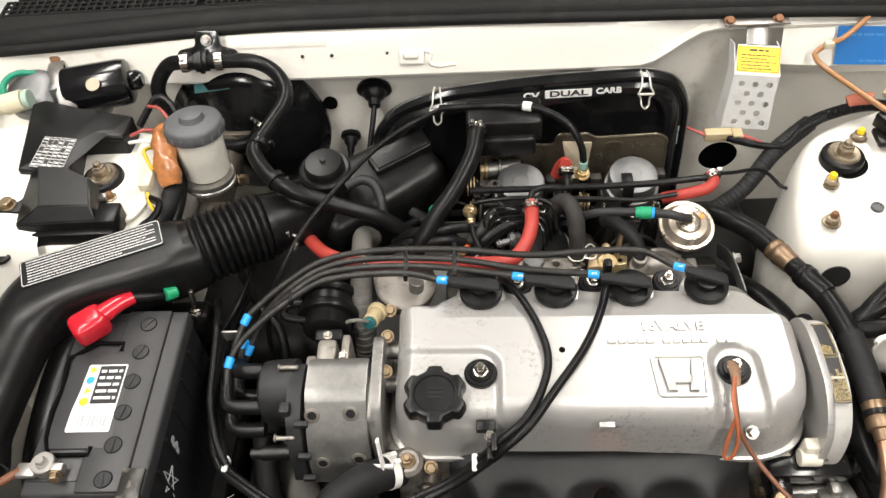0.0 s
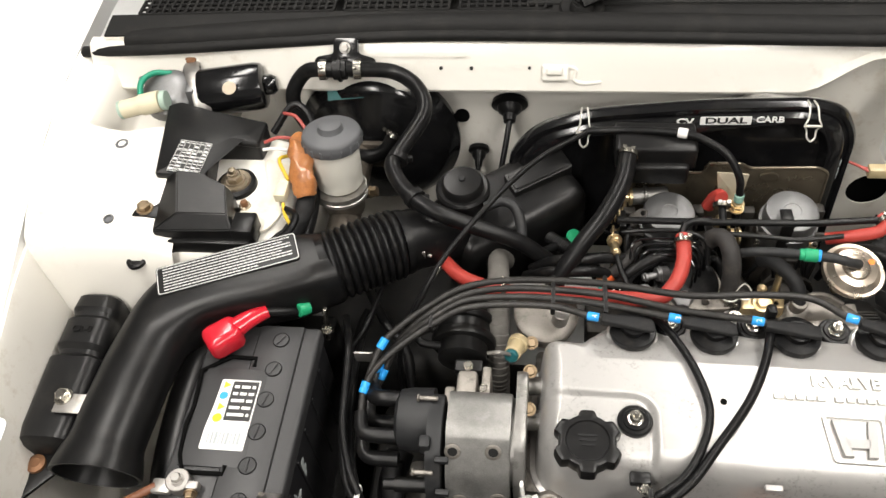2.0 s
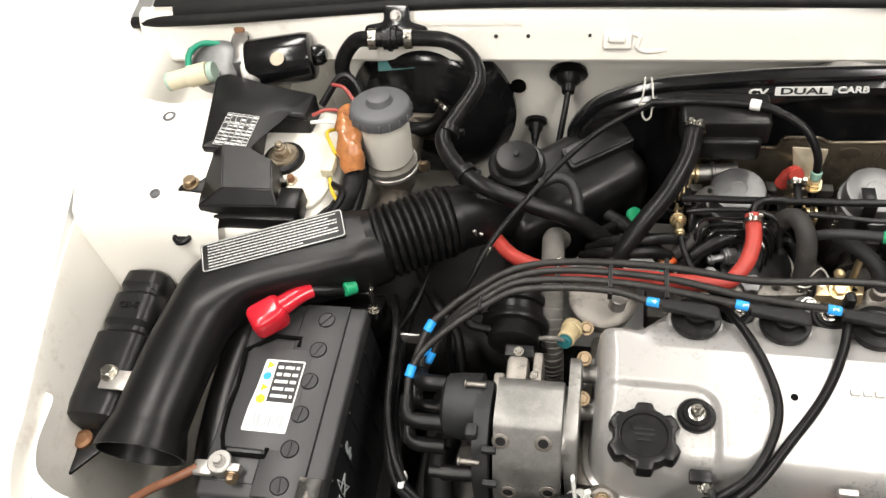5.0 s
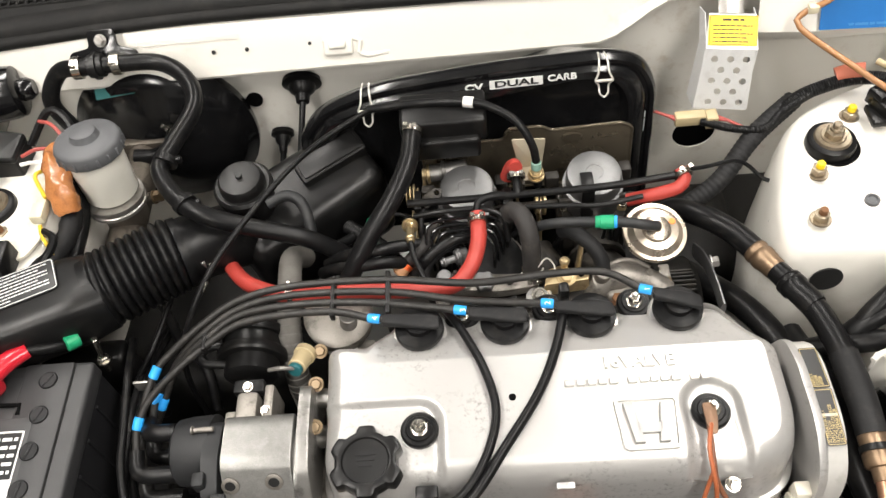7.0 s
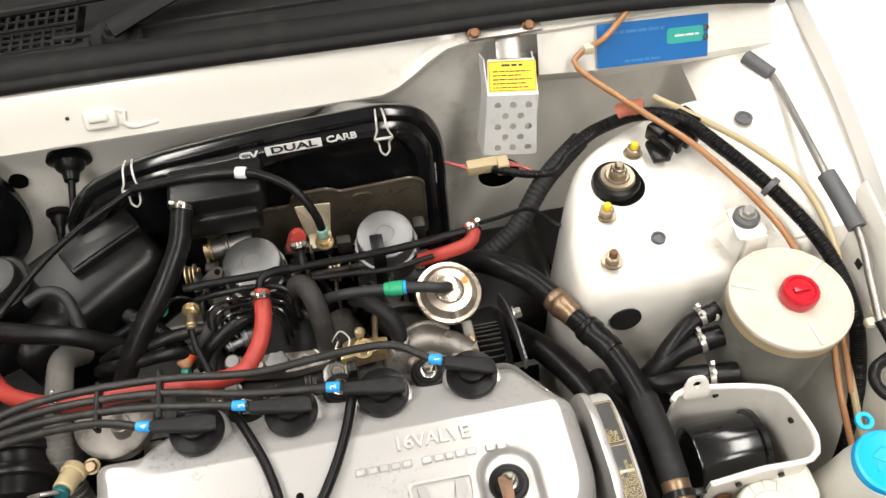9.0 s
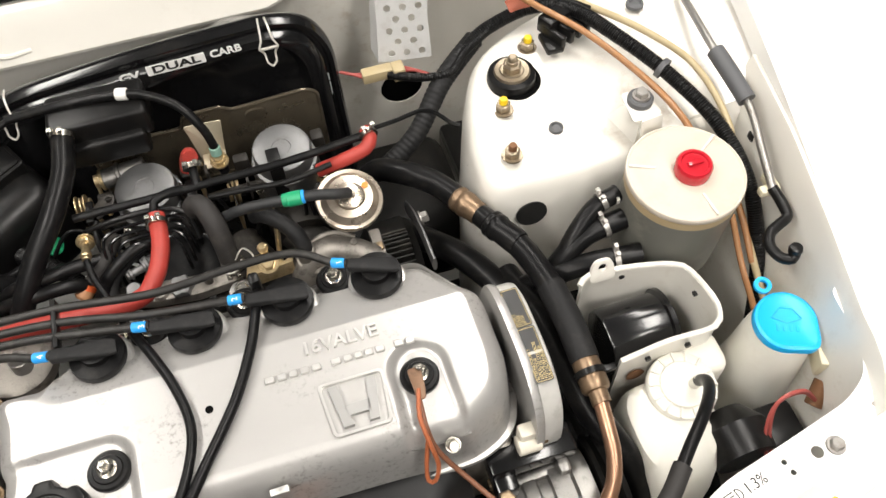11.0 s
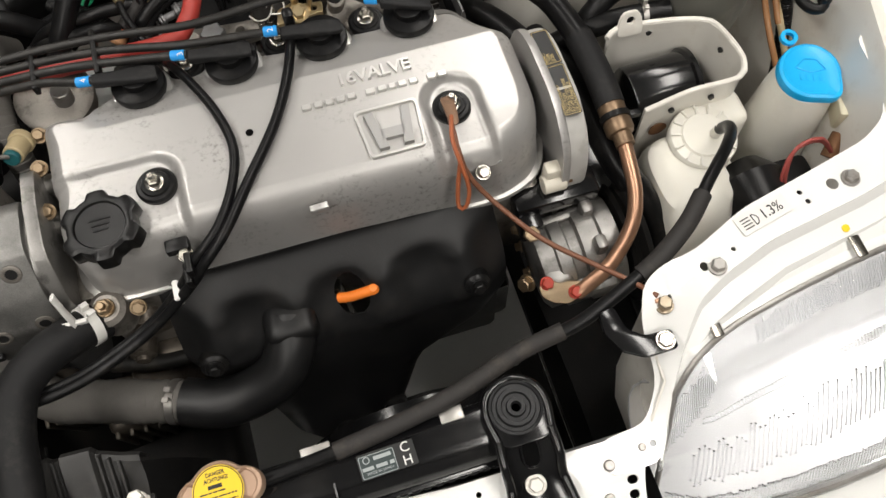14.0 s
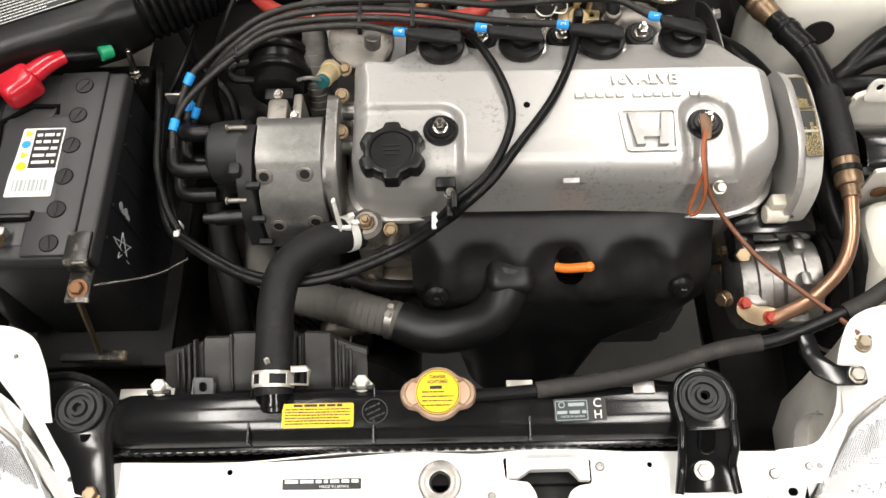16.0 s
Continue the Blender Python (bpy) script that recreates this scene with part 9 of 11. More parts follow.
sheet(bm, [[SA, SB, SC], [SA + Vector((-0.002, 0.016, -0.003)), SB + Vector((-0.002, 0.022, -0.006)), SC + Vector((-0.002, 0.026, 0.0))]])
e = XD * 0.056
sheet(bm, [[SA + e, SB + e, SC + e], [SA + e + Vector((0.002, 0.016, -0.003)), SB + e + Vector((0.002, 0.022, -0.006)), SC + e + Vector((0.002, 0.026, 0))]])
pieces("side", bm, M_SHIELD, sh)
bm = bmesh.new()
tube(bm, [SA + XD * 0.028 + Vector((0, 0.0, 0)), (0.368, 0.925, 0.792), (0.37, 0.932, 0.797)], 0.014, 10, flat=(1, 0.15))
box(bm, (0.365, 0.927, 0.797), (0.085, 0.018, 0.003), 0.001, m=None)
part("strap", bm, M_STEEL_DULL, sh)
bm = bmesh.new()
for bx in (0.330, 0.393):
    hexbolt(bm, (bx, 0.926, 0.7985), (0, -0.5, 0.9), 0.006, 0.005, 1.3)
pieces("bolt", bm, M_RUST, sh)
bm = bmesh.new()
plate(bm, rrect(0.029, 0.001, 0.054, 0.036, 0.001), 0.0006, m1 @ pose(0, 0, 0.0008))
yl = part("label", bm, M_LABEL_YELLOW, sh, "yellow warning label")
bm = bmesh.new()
plate(bm, rrect(0.029, 0.001, 0.052, 0.034, 0.001), 0.0003, m1 @ pose(0, 0, 0.001), holes=[rrect(0.029, 0.001, 0.0508, 0.0328, 0.001)])
bars(bm, m1 @ pose(0.029, -0.003, 0.001), 5, 0.044, 0.0047, 0.0013, 17)
part("print", bm, M_PRINT_BLACK, yl)
bm = bmesh.new()
bars(bm, m1 @ pose(0.029, 0.0135, 0.001), 1, 0.024, 0.005, 0.0024, 18)
part("heading", bm, M_PRINT_BLACK, yl)

# blue plate on the cowl side
bp = thing("data_plate", (0.53, 0.91, 0.745), "dark blue metal data plate with a teal sticker", "sign")
BPM = axes((0.5425, 0.9125, 0.7600), (1, 0, -0.055), y=(0, 0.545, 0.84))
bm = bmesh.new()
plate(bm, rrect(0, 0, 0.138, 0.050, 0.001), 0.0008, BPM)
part("plate", bm, M_LABEL_BLUE, bp)
bm = bmesh.new()
plate(bm, rrect(0.040, 0.003, 0.046, 0.018, 0.004), 0.0006, BPM @ pose(0, 0, 0.0006))
part("sticker", bm, M_LABEL_TEAL, bp, "teal sticker")
bm = bmesh.new()
bars(bm, BPM @ pose(-0.022, 0.014, 0.0004), 1, 0.080, 0.007, 0.0035, 23)
bars(bm, BPM @ pose(-0.01, -0.020, 0.0004), 1, 0.05, 0.006, 0.0028, 24)
part("print", bm, mat("faded_blue_print", (0.05, 0.20, 0.45), 0.45, vary=0.1, bump=0), bp)
bm = bmesh.new()
bars(bm, BPM @ pose(0.042, 0.003, 0.001), 1, 0.03, 0.006, 0.0022, 25)
part("sticker_print", bm, M_PRINT_WHITE, bp)
for rx, ry in ((0.0655, 0.009), (0.0650, -0.002)):
    bm = bmesh.new()
    lathe(bm, [(0, 0.001), (0.0035, 0.001), (0.003, 0.0025), (0, 0.003)], BPM @ pose(rx, ry, 0), 14)
    part("rivet", bm, M_STEEL, bp)

# tubes and looms on this side
hose("washer_tube", [(0.60, 1.04, 0.83), (0.549, 0.963, 0.813), (0.482, 0.907, 0.785), (0.452, 0.902, 0.770), (0.444, 0.889, 0.758), (0.492, 0.818, 0.750), (0.534, 0.757, 0.745), (0.566, 0.690, 0.738), (0.586, 0.638, 0.728), (0.604, 0.60, 0.70), (0.628, 0.55, 0.66), (0.63, 0.50, 0.62)], 0.0036, M_BROWN_TUBE, "amber washer tube running over the wing", "tube")
bm = bmesh.new()
box(bm, (0.458, 0.901, 0.774), (0.012, 0.010, 0.010), 0.002)
single("tube_clip", bm, M_CREAM, "cream plastic tube clip", "clip")
CORR = lambda s: 1 + 0.08 * max(-0.7, min(0.7, 1.4 * math.sin(s * 2 * math.pi / 0.0027)))
hose("corrugated_loom", [(0.330, 0.825, 0.684), (0.364, 0.803, 0.690), (0.395, 0.796, 0.695), (0.417, 0.813, 0.702), (0.449, 0.824, 0.716)], 0.0048, M_RUBBER, "thin black corrugated wiring sleeve", "cable", n=12, step=0.0006, rad=CORR)
hose("corrugated_loom", [(0.405, 0.812, 0.690), (0.425, 0.822, 0.702), (0.449, 0.829, 0.714), (0.498, 0.828, 0.730), (0.535, 0.800, 0.742), (0.567, 0.745, 0.740), (0.603, 0.685, 0.726), (0.630, 0.620, 0.708), (0.640, 0.56, 0.68), (0.642, 0.51, 0.62), (0.638, 0.47, 0.54), (0.63, 0.45, 0.46)], 0.0077, M_RUBBER, "black corrugated wiring loom along the wing", "cable", n=12, step=0.0006, rad=CORR)
hose("wire_loom", [(0.435, 0.832, 0.700), (0.405, 0.812, 0.690), (0.380, 0.793, 0.680), (0.346, 0.762, 0.655), (0.320, 0.748, 0.640), (0.290, 0.738, 0.625)], 0.0112, M_RUBBER_MATT, "thick black taped wiring loom", "cable", n=16, step=0.0012, rad=lambda s: 1 + 0.035 * math.sin(s * 2 * math.pi / 0.006) + 0.03 * math.sin(s * 37))
hose("hose_sleeve", [(0.478, 0.837, 0.726), (0.490, 0.836, 0.731), (0.506, 0.831, 0.736)], 0.0108, mat("faded_red_sleeve", (0.36, 0.10, 0.055), 0.55, vary=0.2, scale=60, bump=0.2), "faded red-brown protective sleeve", "sleeve")
hose("drain_tube", [(0.52, 0.84, 0.742), (0.555, 0.795, 0.744), (0.60, 0.745, 0.737), (0.635, 0.69, 0.725), (0.645, 0.62, 0.70), (0.636, 0.57, 0.66), (0.632, 0.50, 0.62), (0.64, 0.44, 0.56)], 0.0038, M_TAN_TUBE, "aged yellowish drain tube", "tube")
hose("drain_tube", [(0.622, 0.545, 0.65), (0.618, 0.50, 0.62), (0.622, 0.45, 0.58), (0.632, 0.40, 0.52)], 0.0034, M_BROWN_TUBE, "amber drain tube beside the tank", "tube")
wc = thing("wire_connector", (0.345, 0.822, 0.675), "clear plastic plug with red wires", "connector")
bm = bmesh.new()
box(bm, (0.318, 0.832, 0.684), (0.036, 0.014, 0.014), 0.002, m=None)
box(bm, (0.342, 0.828, 0.684), (0.014, 0.018, 0.017), 0.002)
part("shell", bm, M_TAN_TUBE, wc)
bm = bmesh.new()
for k in (-1, 1):
    tube(bm, [(0.302, 0.832 + 0.003 * k, 0.685), (0.29, 0.836, 0.688), (0.277, 0.84, 0.692)], 0.0018, 8)
    tube(bm, [(0.349, 0.828 + 0.003 * k, 0.685), (0.36, 0.82, 0.687), (0.372, 0.806, 0.69)], 0.0018, 8)
pieces("wire", bm, M_PINK_WIRE, wc)
rl = thing("relay_holder", (0.50, 0.80, 0.72), "black plastic relay holder on the strut tower", "connector")
bm = bmesh.new()
box(bm, (0, 0, 0), (0.034, 0.020, 0.020), 0.002, m=pose(0.515, 0.795, 0.735, 0, 0, 25))
box(bm, (0, 0, 0), (0.018, 0.028, 0.024), 0.002, m=pose(0.545, 0.80, 0.735, 0, 0, 25))
box(bm, (0.505, 0.776, 0.722), (0.02, 0.03, 0.008), 0.002)
for k in range(4):
    box(bm, (0, 0, 0), (0.007, 0.030, 0.016), 0.0015, m=pose(0.508 + 0.012 * k, 0.776 + 0.005 * k, 0.730, 0, 0, 25))
part("body", bm, M_BLACK_PLASTIC, rl)
bm = bmesh.new()
lathe(bm, [(0.0095, -0.003), (0.0115, -0.003), (0.0115, 0.003), (0.0095, 0.003)], up((0.598, 0.695, 0.729), (0.5, -0.85, -0.2)), 22)
single("loom_clip", bm, M_GREY_CAP, "grey plastic loom clip", "clip")

# bonnet stay
pr = thing("bonnet_stay", (0.66, 0.60, 0.69), "bare steel bonnet stay in black grips", "stay")
bm = bmesh.new()
tube(bm, [(0.661, 0.890, 0.728), (0.678, 0.860, 0.724), (0.668, 0.78, 0.731), (0.655, 0.700, 0.740), (0.660, 0.625, 0.727), (0.650, 0.57, 0.714), (0.642, 0.530, 0.704)], 0.0042, 12)
part("rod", bm, M_STEEL_DULL, pr)
bm = bmesh.new()
cyl(bm, (0.658, 0.895, 0.729), (0.678, 0.862, 0.724), 0.0085)
part("grip", bm, M_GREY_CAP, pr)
bm = bmesh.new()
tube(bm, [(0.6545, 0.690, 0.740), (0.657, 0.66, 0.735), (0.660, 0.626, 0.7275)], 0.0095, 16)
part("grip", bm, M_GREY_CAP, pr)
bm = bmesh.new()
tube(bm, [(0.642, 0.532, 0.705), (0.646, 0.515, 0.698), (0.645, 0.502, 0.694), (0.632, 0.496, 0.693), (0.620, 0.490, 0.692), (0.614, 0.478, 0.690), (0.617, 0.464, 0.690), (0.625, 0.458, 0.692), (0.629, 0.462, 0.697)], 0.0055, 12, 0.003)
lathe(bm, [(0, -0.006), (0.006, -0.004), (0.007, 0.0), (0.006, 0.004), (0, 0.006)], Matrix.Translation((0.629, 0.463, 0.699)), 14)
part("hook", bm, M_BLACK_PLASTIC, pr)
bm = bmesh.new()
box(bm, (0.642, 0.534, 0.698), (0.022, 0.010, 0.010), 0.003)
box(bm, (0.648, 0.542, 0.698), (0.010, 0.022, 0.012), 0.003)
part("clip", bm, M_CREAM, pr)
# black patches stand for the shade in two wing slots
bm = bmesh.new()
for yy in (0.60, 0.46):
    box(bm, (0.6585, yy, 0.700), (0.002, 0.009, 0.009), 0.0006)
singles("painted_wing_slot", bm, M_LABEL_BLACK, "small black patch painted as a slot in the wing", "plug", "slot plugs")

# engine mount in its white bracket
mb = thing("mount_bracket", (0.50, 0.47, 0.52), "open white pressed engine mount bracket", "bracket")
loop = [(0.436, 0.515), (0.452, 0.524), (0.500, 0.518), (0.536, 0.508), (0.548, 0.496), (0.555, 0.462), (0.553, 0.445), (0.541, 0.432), (0.50, 0.432), (0.447, 0.4335)]
bm = bmesh.new()
sm = smooth_path([(x, y, 0) for x, y in loop], 0.008)
sheet(bm, [[(p.x, p.y, 0.653 - 0.02 * sst(0.50, 0.43, p.x) * sst(0.48, 0.43, p.y)) for p in sm], [(p.x, p.y, 0.60) for p in sm], [(p.x, p.y, 0.50) for p in sm]], 0.003)
part("wall", bm, M_WHITE, mb)
bm = bmesh.new()
plate(bm, rounded([(-0.014, -0.016), (0.014, -0.016), (0.012, 0.004), (0.007, 0.012), (-0.007, 0.012), (-0.012, 0.004)], 0.007), 0.003, axes((0.463, 0.5215, 0.660), (1, -0.05, 0), y=(0, 0.35, 1)), holes=[circle(0, 0.002, 0.0042)], bev=0.0008)
part("ear", bm, M_WHITE, mb)
bm = bmesh.new()
rim = []
for a, b in zip(sm, sm[1:]):
    rim.append(a)
tube(bm, [(p.x, p.y, 0.653 - 0.02 * sst(0.50, 0.43, p.x) * sst(0.48, 0.43, p.y)) for p in sm], 0.0028, 8, soft=False)
part("rim", bm, M_WHITE, mb)
# black discs stand for the shade in small bracket holes
for hx, hy, hz in ((0.475, 0.4315, 0.628), (0.515, 0.430, 0.635), (0.485, 0.519, 0.64), (0.55, 0.478, 0.635)):
    bm = bmesh.new()
    lathe(bm, [(0, 0), (0.003, 0), (0.003, 0.0032), (0, 0.0032)], up((hx, hy + 0.0005, hz), (0, -1, 0) if hx < 0.54 else (-1, 0, 0)), 12)
    part("hole", bm, M_LABEL_BLACK, mb)
bm = bmesh.new()
lathe(bm, [(0, 0), (0.008, 0), (0.010, 0.002), (0, 0.004)], up((0.466, 0.431, 0.60), (0, -1, 0)), 18)
part("rust_spot", bm, M_RUST, mb)
em = thing("engine_mount", (0.49, 0.475, 0.52), "glossy black rubber and steel engine mount", "engine mount")
bm = bmesh.new()
EMM = axes((0.450, 0.474, 0.596), (0, 1, 0), z=(1, -0.03, 0.02))
lathe(bm, [(0, 0), (0.033, 0), (0.0345, 0.003), (0.0345, 0.064), (0.038, 0.066), (0.038, 0.071), (0.030, 0.073), (0, 0.073)], EMM, 36)
box(bm, (0.485, 0.474, 0.565), (0.06, 0.05, 0.05), 0.01, 3)
part("body", bm, M_BLACK_GLOSS, em)

# coolant overflow bottle
ov = thing("overflow_bottle", (0.475, 0.36, 0.46), "milky white coolant overflow bottle with a ribbed cap", "bottle")
bm = bmesh.new()
rings = []
for z, a, b, dx, dy in ((0.42, 0.030, 0.048, -0.010, -0.01), (0.44, 0.036, 0.056, -0.010, -0.01), (0.50, 0.038, 0.060, -0.004, -0.005), (0.56, 0.040, 0.058, 0.0, 0.0), (0.585, 0.040, 0.054, 0.002, 0.003), (0.602, 0.036, 0.046, 0.004, 0.006), (0.610, 0.024, 0.032, 0.006, 0.010)):
    rings.append(sup(0.472 + dx, 0.365 + dy, z, a, b, 3.0, 36))
loft(bm, rings)
part("body", bm, M_MILKY, ov)
bm = bmesh.new()
rings = []
for z, a, b in ((0.46, 0.020, 0.026), (0.52, 0.024, 0.03), (0.575, 0.022, 0.028), (0.59, 0.014, 0.018)):
    rings.append(sup(0.512, 0.375, z, a, b, 2.6, 28))
loft(bm, rings)
box(bm, (0.53, 0.425, 0.592), (0.05, 0.045, 0.055), 0.012, 3)
part("shoulder", bm, M_MILKY, ov)
bm = bmesh.new()
OM = up((0.4985, 0.400, 0.604), (0.02, -0.12, 1))
lathe(bm, [(0, 0), (0.033, 0), (0.0345, 0.002), (0.0345, 0.012), (0.033, 0.014), (0.024, 0.0155), (0.0225, 0.018), (0, 0.0185)], OM, 36)
for k in range(14):
    a = 2 * math.pi * k / 14
    box(bm, (0.0285, 0, 0.0155), (0.010, 0.0022, 0.003), 0.0005, 1, m=OM @ pose(0, 0, 0, 0, 0, math.degrees(a)))
cyl(bm, (0.5075, 0.395, 0.622), (0.5085, 0.392, 0.640), 0.0055)
part("cap", bm, M_MILKY, ov)
hose("overflow_hose", [(0.508, 0.393, 0.634), (0.507, 0.385, 0.652), (0.498, 0.370, 0.668), (0.477, 0.348, 0.682), (0.449, 0.323, 0.686), (0.430, 0.304, 0.684)], 0.0056, M_RUBBER, "black rubber overflow hose from the bottle", n=16)
hose("sleeved_hose", [(0.438, 0.312, 0.685), (0.415, 0.291, 0.683), (0.385, 0.272, 0.677), (0.362, 0.262, 0.671)], 0.0083, M_SLEEVE, "overflow hose in a thick grey sleeve", n=18)
hose("overflow_hose", [(0.366, 0.264, 0.672), (0.330, 0.250, 0.668), (0.299, 0.240, 0.664), (0.270, 0.236, 0.660)], 0.0062, M_RUBBER, "black rubber overflow hose along the radiator", n=16)
hose("sleeved_hose", [(0.284, 0.238, 0.662), (0.262, 0.236, 0.658), (0.238, 0.232, 0.655), (0.183, 0.216, 0.654), (0.132, 0.207, 0.652), (0.075, 0.200, 0.652)], 0.0078, M_SLEEVE, "overflow hose in a thick grey sleeve", n=18)
hose("overflow_hose", [(0.078, 0.200, 0.652), (0.050, 0.198, 0.652), (0.018, 0.196, 0.652)], 0.0060, M_RUBBER, "black rubber overflow hose at the radiator neck", n=16)

# washer bottle with its blue lid
wb = thing("washer_bottle", (0.61, 0.41, 0.50), "milky washer bottle with a bright blue lid", "bottle")
bm = bmesh.new()
rings = []
for z, r, dx in ((0.42, 0.050, -0.005), (0.46, 0.050, -0.005), (0.52, 0.043, -0.003), (0.58, 0.037, 0.0), (0.625, 0.034, 0.0), (0.640, 0.032, 0.0), (0.652, 0.030, 0.0)):
    rings.append([(0.603 + dx + r * math.cos(2 * math.pi * k / 32), 0.412 + r * 1.0 * math.sin(2 * math.pi * k / 32), z) for k in range(32)])
loft(bm, rings)
box(bm, (0.645, 0.405, 0.580), (0.06, 0.05, 0.05), 0.012, 3)
part("bottle", bm, M_MILKY, wb)
bm = bmesh.new()
WB = up((0.6025, 0.4125, 0.660), (-0.04, -0.10, 1))
rings = []
for f, h in ((0.95, -0.006), (1.0, -0.005), (1.0, 0.001), (0.97, 0.0035), (0.88, 0.005), (0.84, 0.0042), (0.3, 0.0042)):
    ring = []
    for k in range(56):
        a = 2 * math.pi * k / 56
        r = 0.0300 * (1 + 0.26 * max(0, math.cos(a + 0.75)) ** 14)
        ring.append(tuple(WB @ Vector((r * f * math.cos(a), r * f * math.sin(a), h))))
    rings.append(ring)
loft(bm, rings)
lathe(bm, [(0.0045, -0.002), (0.0085, -0.002), (0.0085, 0.002), (0.0045, 0.002)], WB @ pose(-0.018, 0.036, 0.002), 18, cap=False)
wl = part("lid", bm, M_BLUE_CAP, wb)
bm = bmesh.new()
for k in range(4):
    box(bm, (-0.009 + 0.006 * k, -0.008, 0.0045), (0.003, 0.007, 0.0008), 0.0003, 1, m=WB)
tube(bm, [tuple(WB @ Vector(p)) for p in ((-0.014, 0.002, 0.0045), (-0.006, 0.012, 0.0045), (0.006, 0.012, 0.0045), (0.014, 0.002, 0.0045), (0.0, -0.003, 0.0045), (-0.014, 0.002, 0.0045))], 0.0007, 6, soft=False)
part("moulded_sign", bm, M_BLUE_CAP, wl)
cb2 = thing("wire_connector", (0.64, 0.375, 0.60), "cream plastic plug by the washer bottle", "connector")
bm = bmesh.new()
box(bm, (0, 0, 0), (0.034, 0.026, 0.026), 0.003, m=pose(0.641, 0.374, 0.630, 0, 0, -20))
part("shell", bm, M_CREAM, cb2)
bm = bmesh.new()
cyl(bm, (0.63, 0.36, 0.615), (0.615, 0.345, 0.60), 0.009)
part("boot", bm, M_RUST, cb2)
for k in range(2):
    hose("loose_wire", [(0.62, 0.345, 0.602), (0.595, 0.352, 0.632 + 0.004 * k), (0.568, 0.350, 0.632 + 0.003 * k), (0.553 + 0.004 * k, 0.335, 0.615), (0.552 + 0.005 * k, 0.315, 0.585)], 0.0019, M_PINK_WIRE, "thin red wire loop behind the headlamp", "wire", 8, "loose wires")
bm = bmesh.new()
box(bm, (0.578, 0.34, 0.575), (0.05, 0.05, 0.03), 0.008)
lathe(bm, [(0, 0), (0.03, 0), (0.034, 0.03), (0.02, 0.05), (0, 0.05)], axes((0.535, 0.32, 0.585), (1, 0, 0), z=(0, 1, 0)), 22)
single("lamp_back", bm, M_BLACK_PLASTIC, "black plastic back of the headlamp", "lamp part")

# air conditioning pipes and compressor
M_PIPE_NUT = mat("tarnished_pipe_nut", (0.24, 0.165, 0.105), 0.4, metal=0.8, vary=0.35, scale=70, bump=0.3, dirt=(0.09, 0.06, 0.04), dirt_amt=0.8, dirt_scale=70)
AH = [(0.262, 0.745, 0.60), (0.286, 0.735, 0.635), (0.310, 0.710, 0.652), (0.337, 0.683, 0.656), (0.355, 0.653, 0.658)]
hose("cooling_hose", AH, 0.0132, M_RUBBER, "thick black air conditioning hose", n=18)
hose("cooling_hose", [(0.381, 0.599, 0.6635), (0.396, 0.565, 0.664), (0.4065, 0.518, 0.661), (0.4085, 0.490, 0.661)], 0.0128, M_RUBBER, "thick black air conditioning hose", n=18)
hose("hose_sleeve", [(0.4065, 0.520, 0.661), (0.4085, 0.475, 0.660), (0.408, 0.437, 0.656)], 0.0142, M_RUBBER_MATT, "black sleeve over the hose end", "sleeve", n=20)
fr = thing("pipe_fitting", (0.36, 0.65, 0.64), "brass-coloured crimped pipe fitting", "pipe fitting", "pipe fittings")
bm = bmesh.new()
m = up((0.3545, 0.6535, 0.6580), Vector((0.3815, 0.598, 0.6635)) - Vector((0.3545, 0.6535, 0.6580)))
lathe(bm, [(0, 0), (0.0135, 0), (0.0143, 0.0015), (0.0143, 0.005), (0.0133, 0.0065), (0.0133, 0.009), (0.0143, 0.0105), (0.0143, 0.0165), (0.0133, 0.018), (0.0135, 0.021), (0.0125, 0.024), (0.0128, 0.031), (0.0120, 0.0335), (0.0100, 0.0345), (0, 0.0345)], m, 28)
part("crimp", bm, M_PIPE_NUT, fr)
bm = bmesh.new()
lathe(bm, [(0, 0.0335), (0.0118, 0.0335), (0.0122, 0.048), (0.0145, 0.050), (0.0150, 0.053), (0.0143, 0.055), (0.0150, 0.057), (0.0150, 0.062), (0.0135, 0.064), (0.0140, 0.086), (0.0128, 0.090), (0, 0.090)], m, 26)
part("rubber_joint", bm, M_RUBBER, fr)
fr = thing("pipe_fitting", (0.405, 0.42, 0.64), "brass-coloured pipe nut with a black clip", "pipe fitting", "pipe fittings")
bm = bmesh.new()
m = up((0.4080, 0.440, 0.656), (-0.02, -1, -0.10))
lathe(bm, [(0, 0), (0.0125, 0), (0.0135, 0.002), (0.0135, 0.012), (0.0125, 0.014), (0.0125, 0.018), (0.0140, 0.020), (0.0140, 0.030), (0.0125, 0.033), (0.0095, 0.034), (0.0095, 0.046), (0, 0.046)], m, 12)
part("nut", bm, M_PIPE_NUT, fr)
bm = bmesh.new()
lathe(bm, [(0.0125, 0.013), (0.0148, 0.013), (0.0148, 0.019), (0.0125, 0.019)], m, 24)
box(bm, (0.018, 0, 0.016), (0.014, 0.008, 0.006), 0.001, m=m)
part("clip", bm, M_BLACK_PLASTIC, fr)
hose("cooling_pipe", [(0.4072, 0.400, 0.651), (0.4045, 0.375, 0.646), (0.401, 0.350, 0.637), (0.391, 0.327, 0.622), (0.366, 0.305, 0.601), (0.340, 0.294, 0.590), (0.326, 0.290, 0.586)], 0.0072, M_COPPER, "bent copper-coloured cooling pipe", "pipe", n=18)
cf = thing("compressor_flange", (0.31, 0.30, 0.565), "copper-coloured flange block with two red bolts", "pipe fitting")
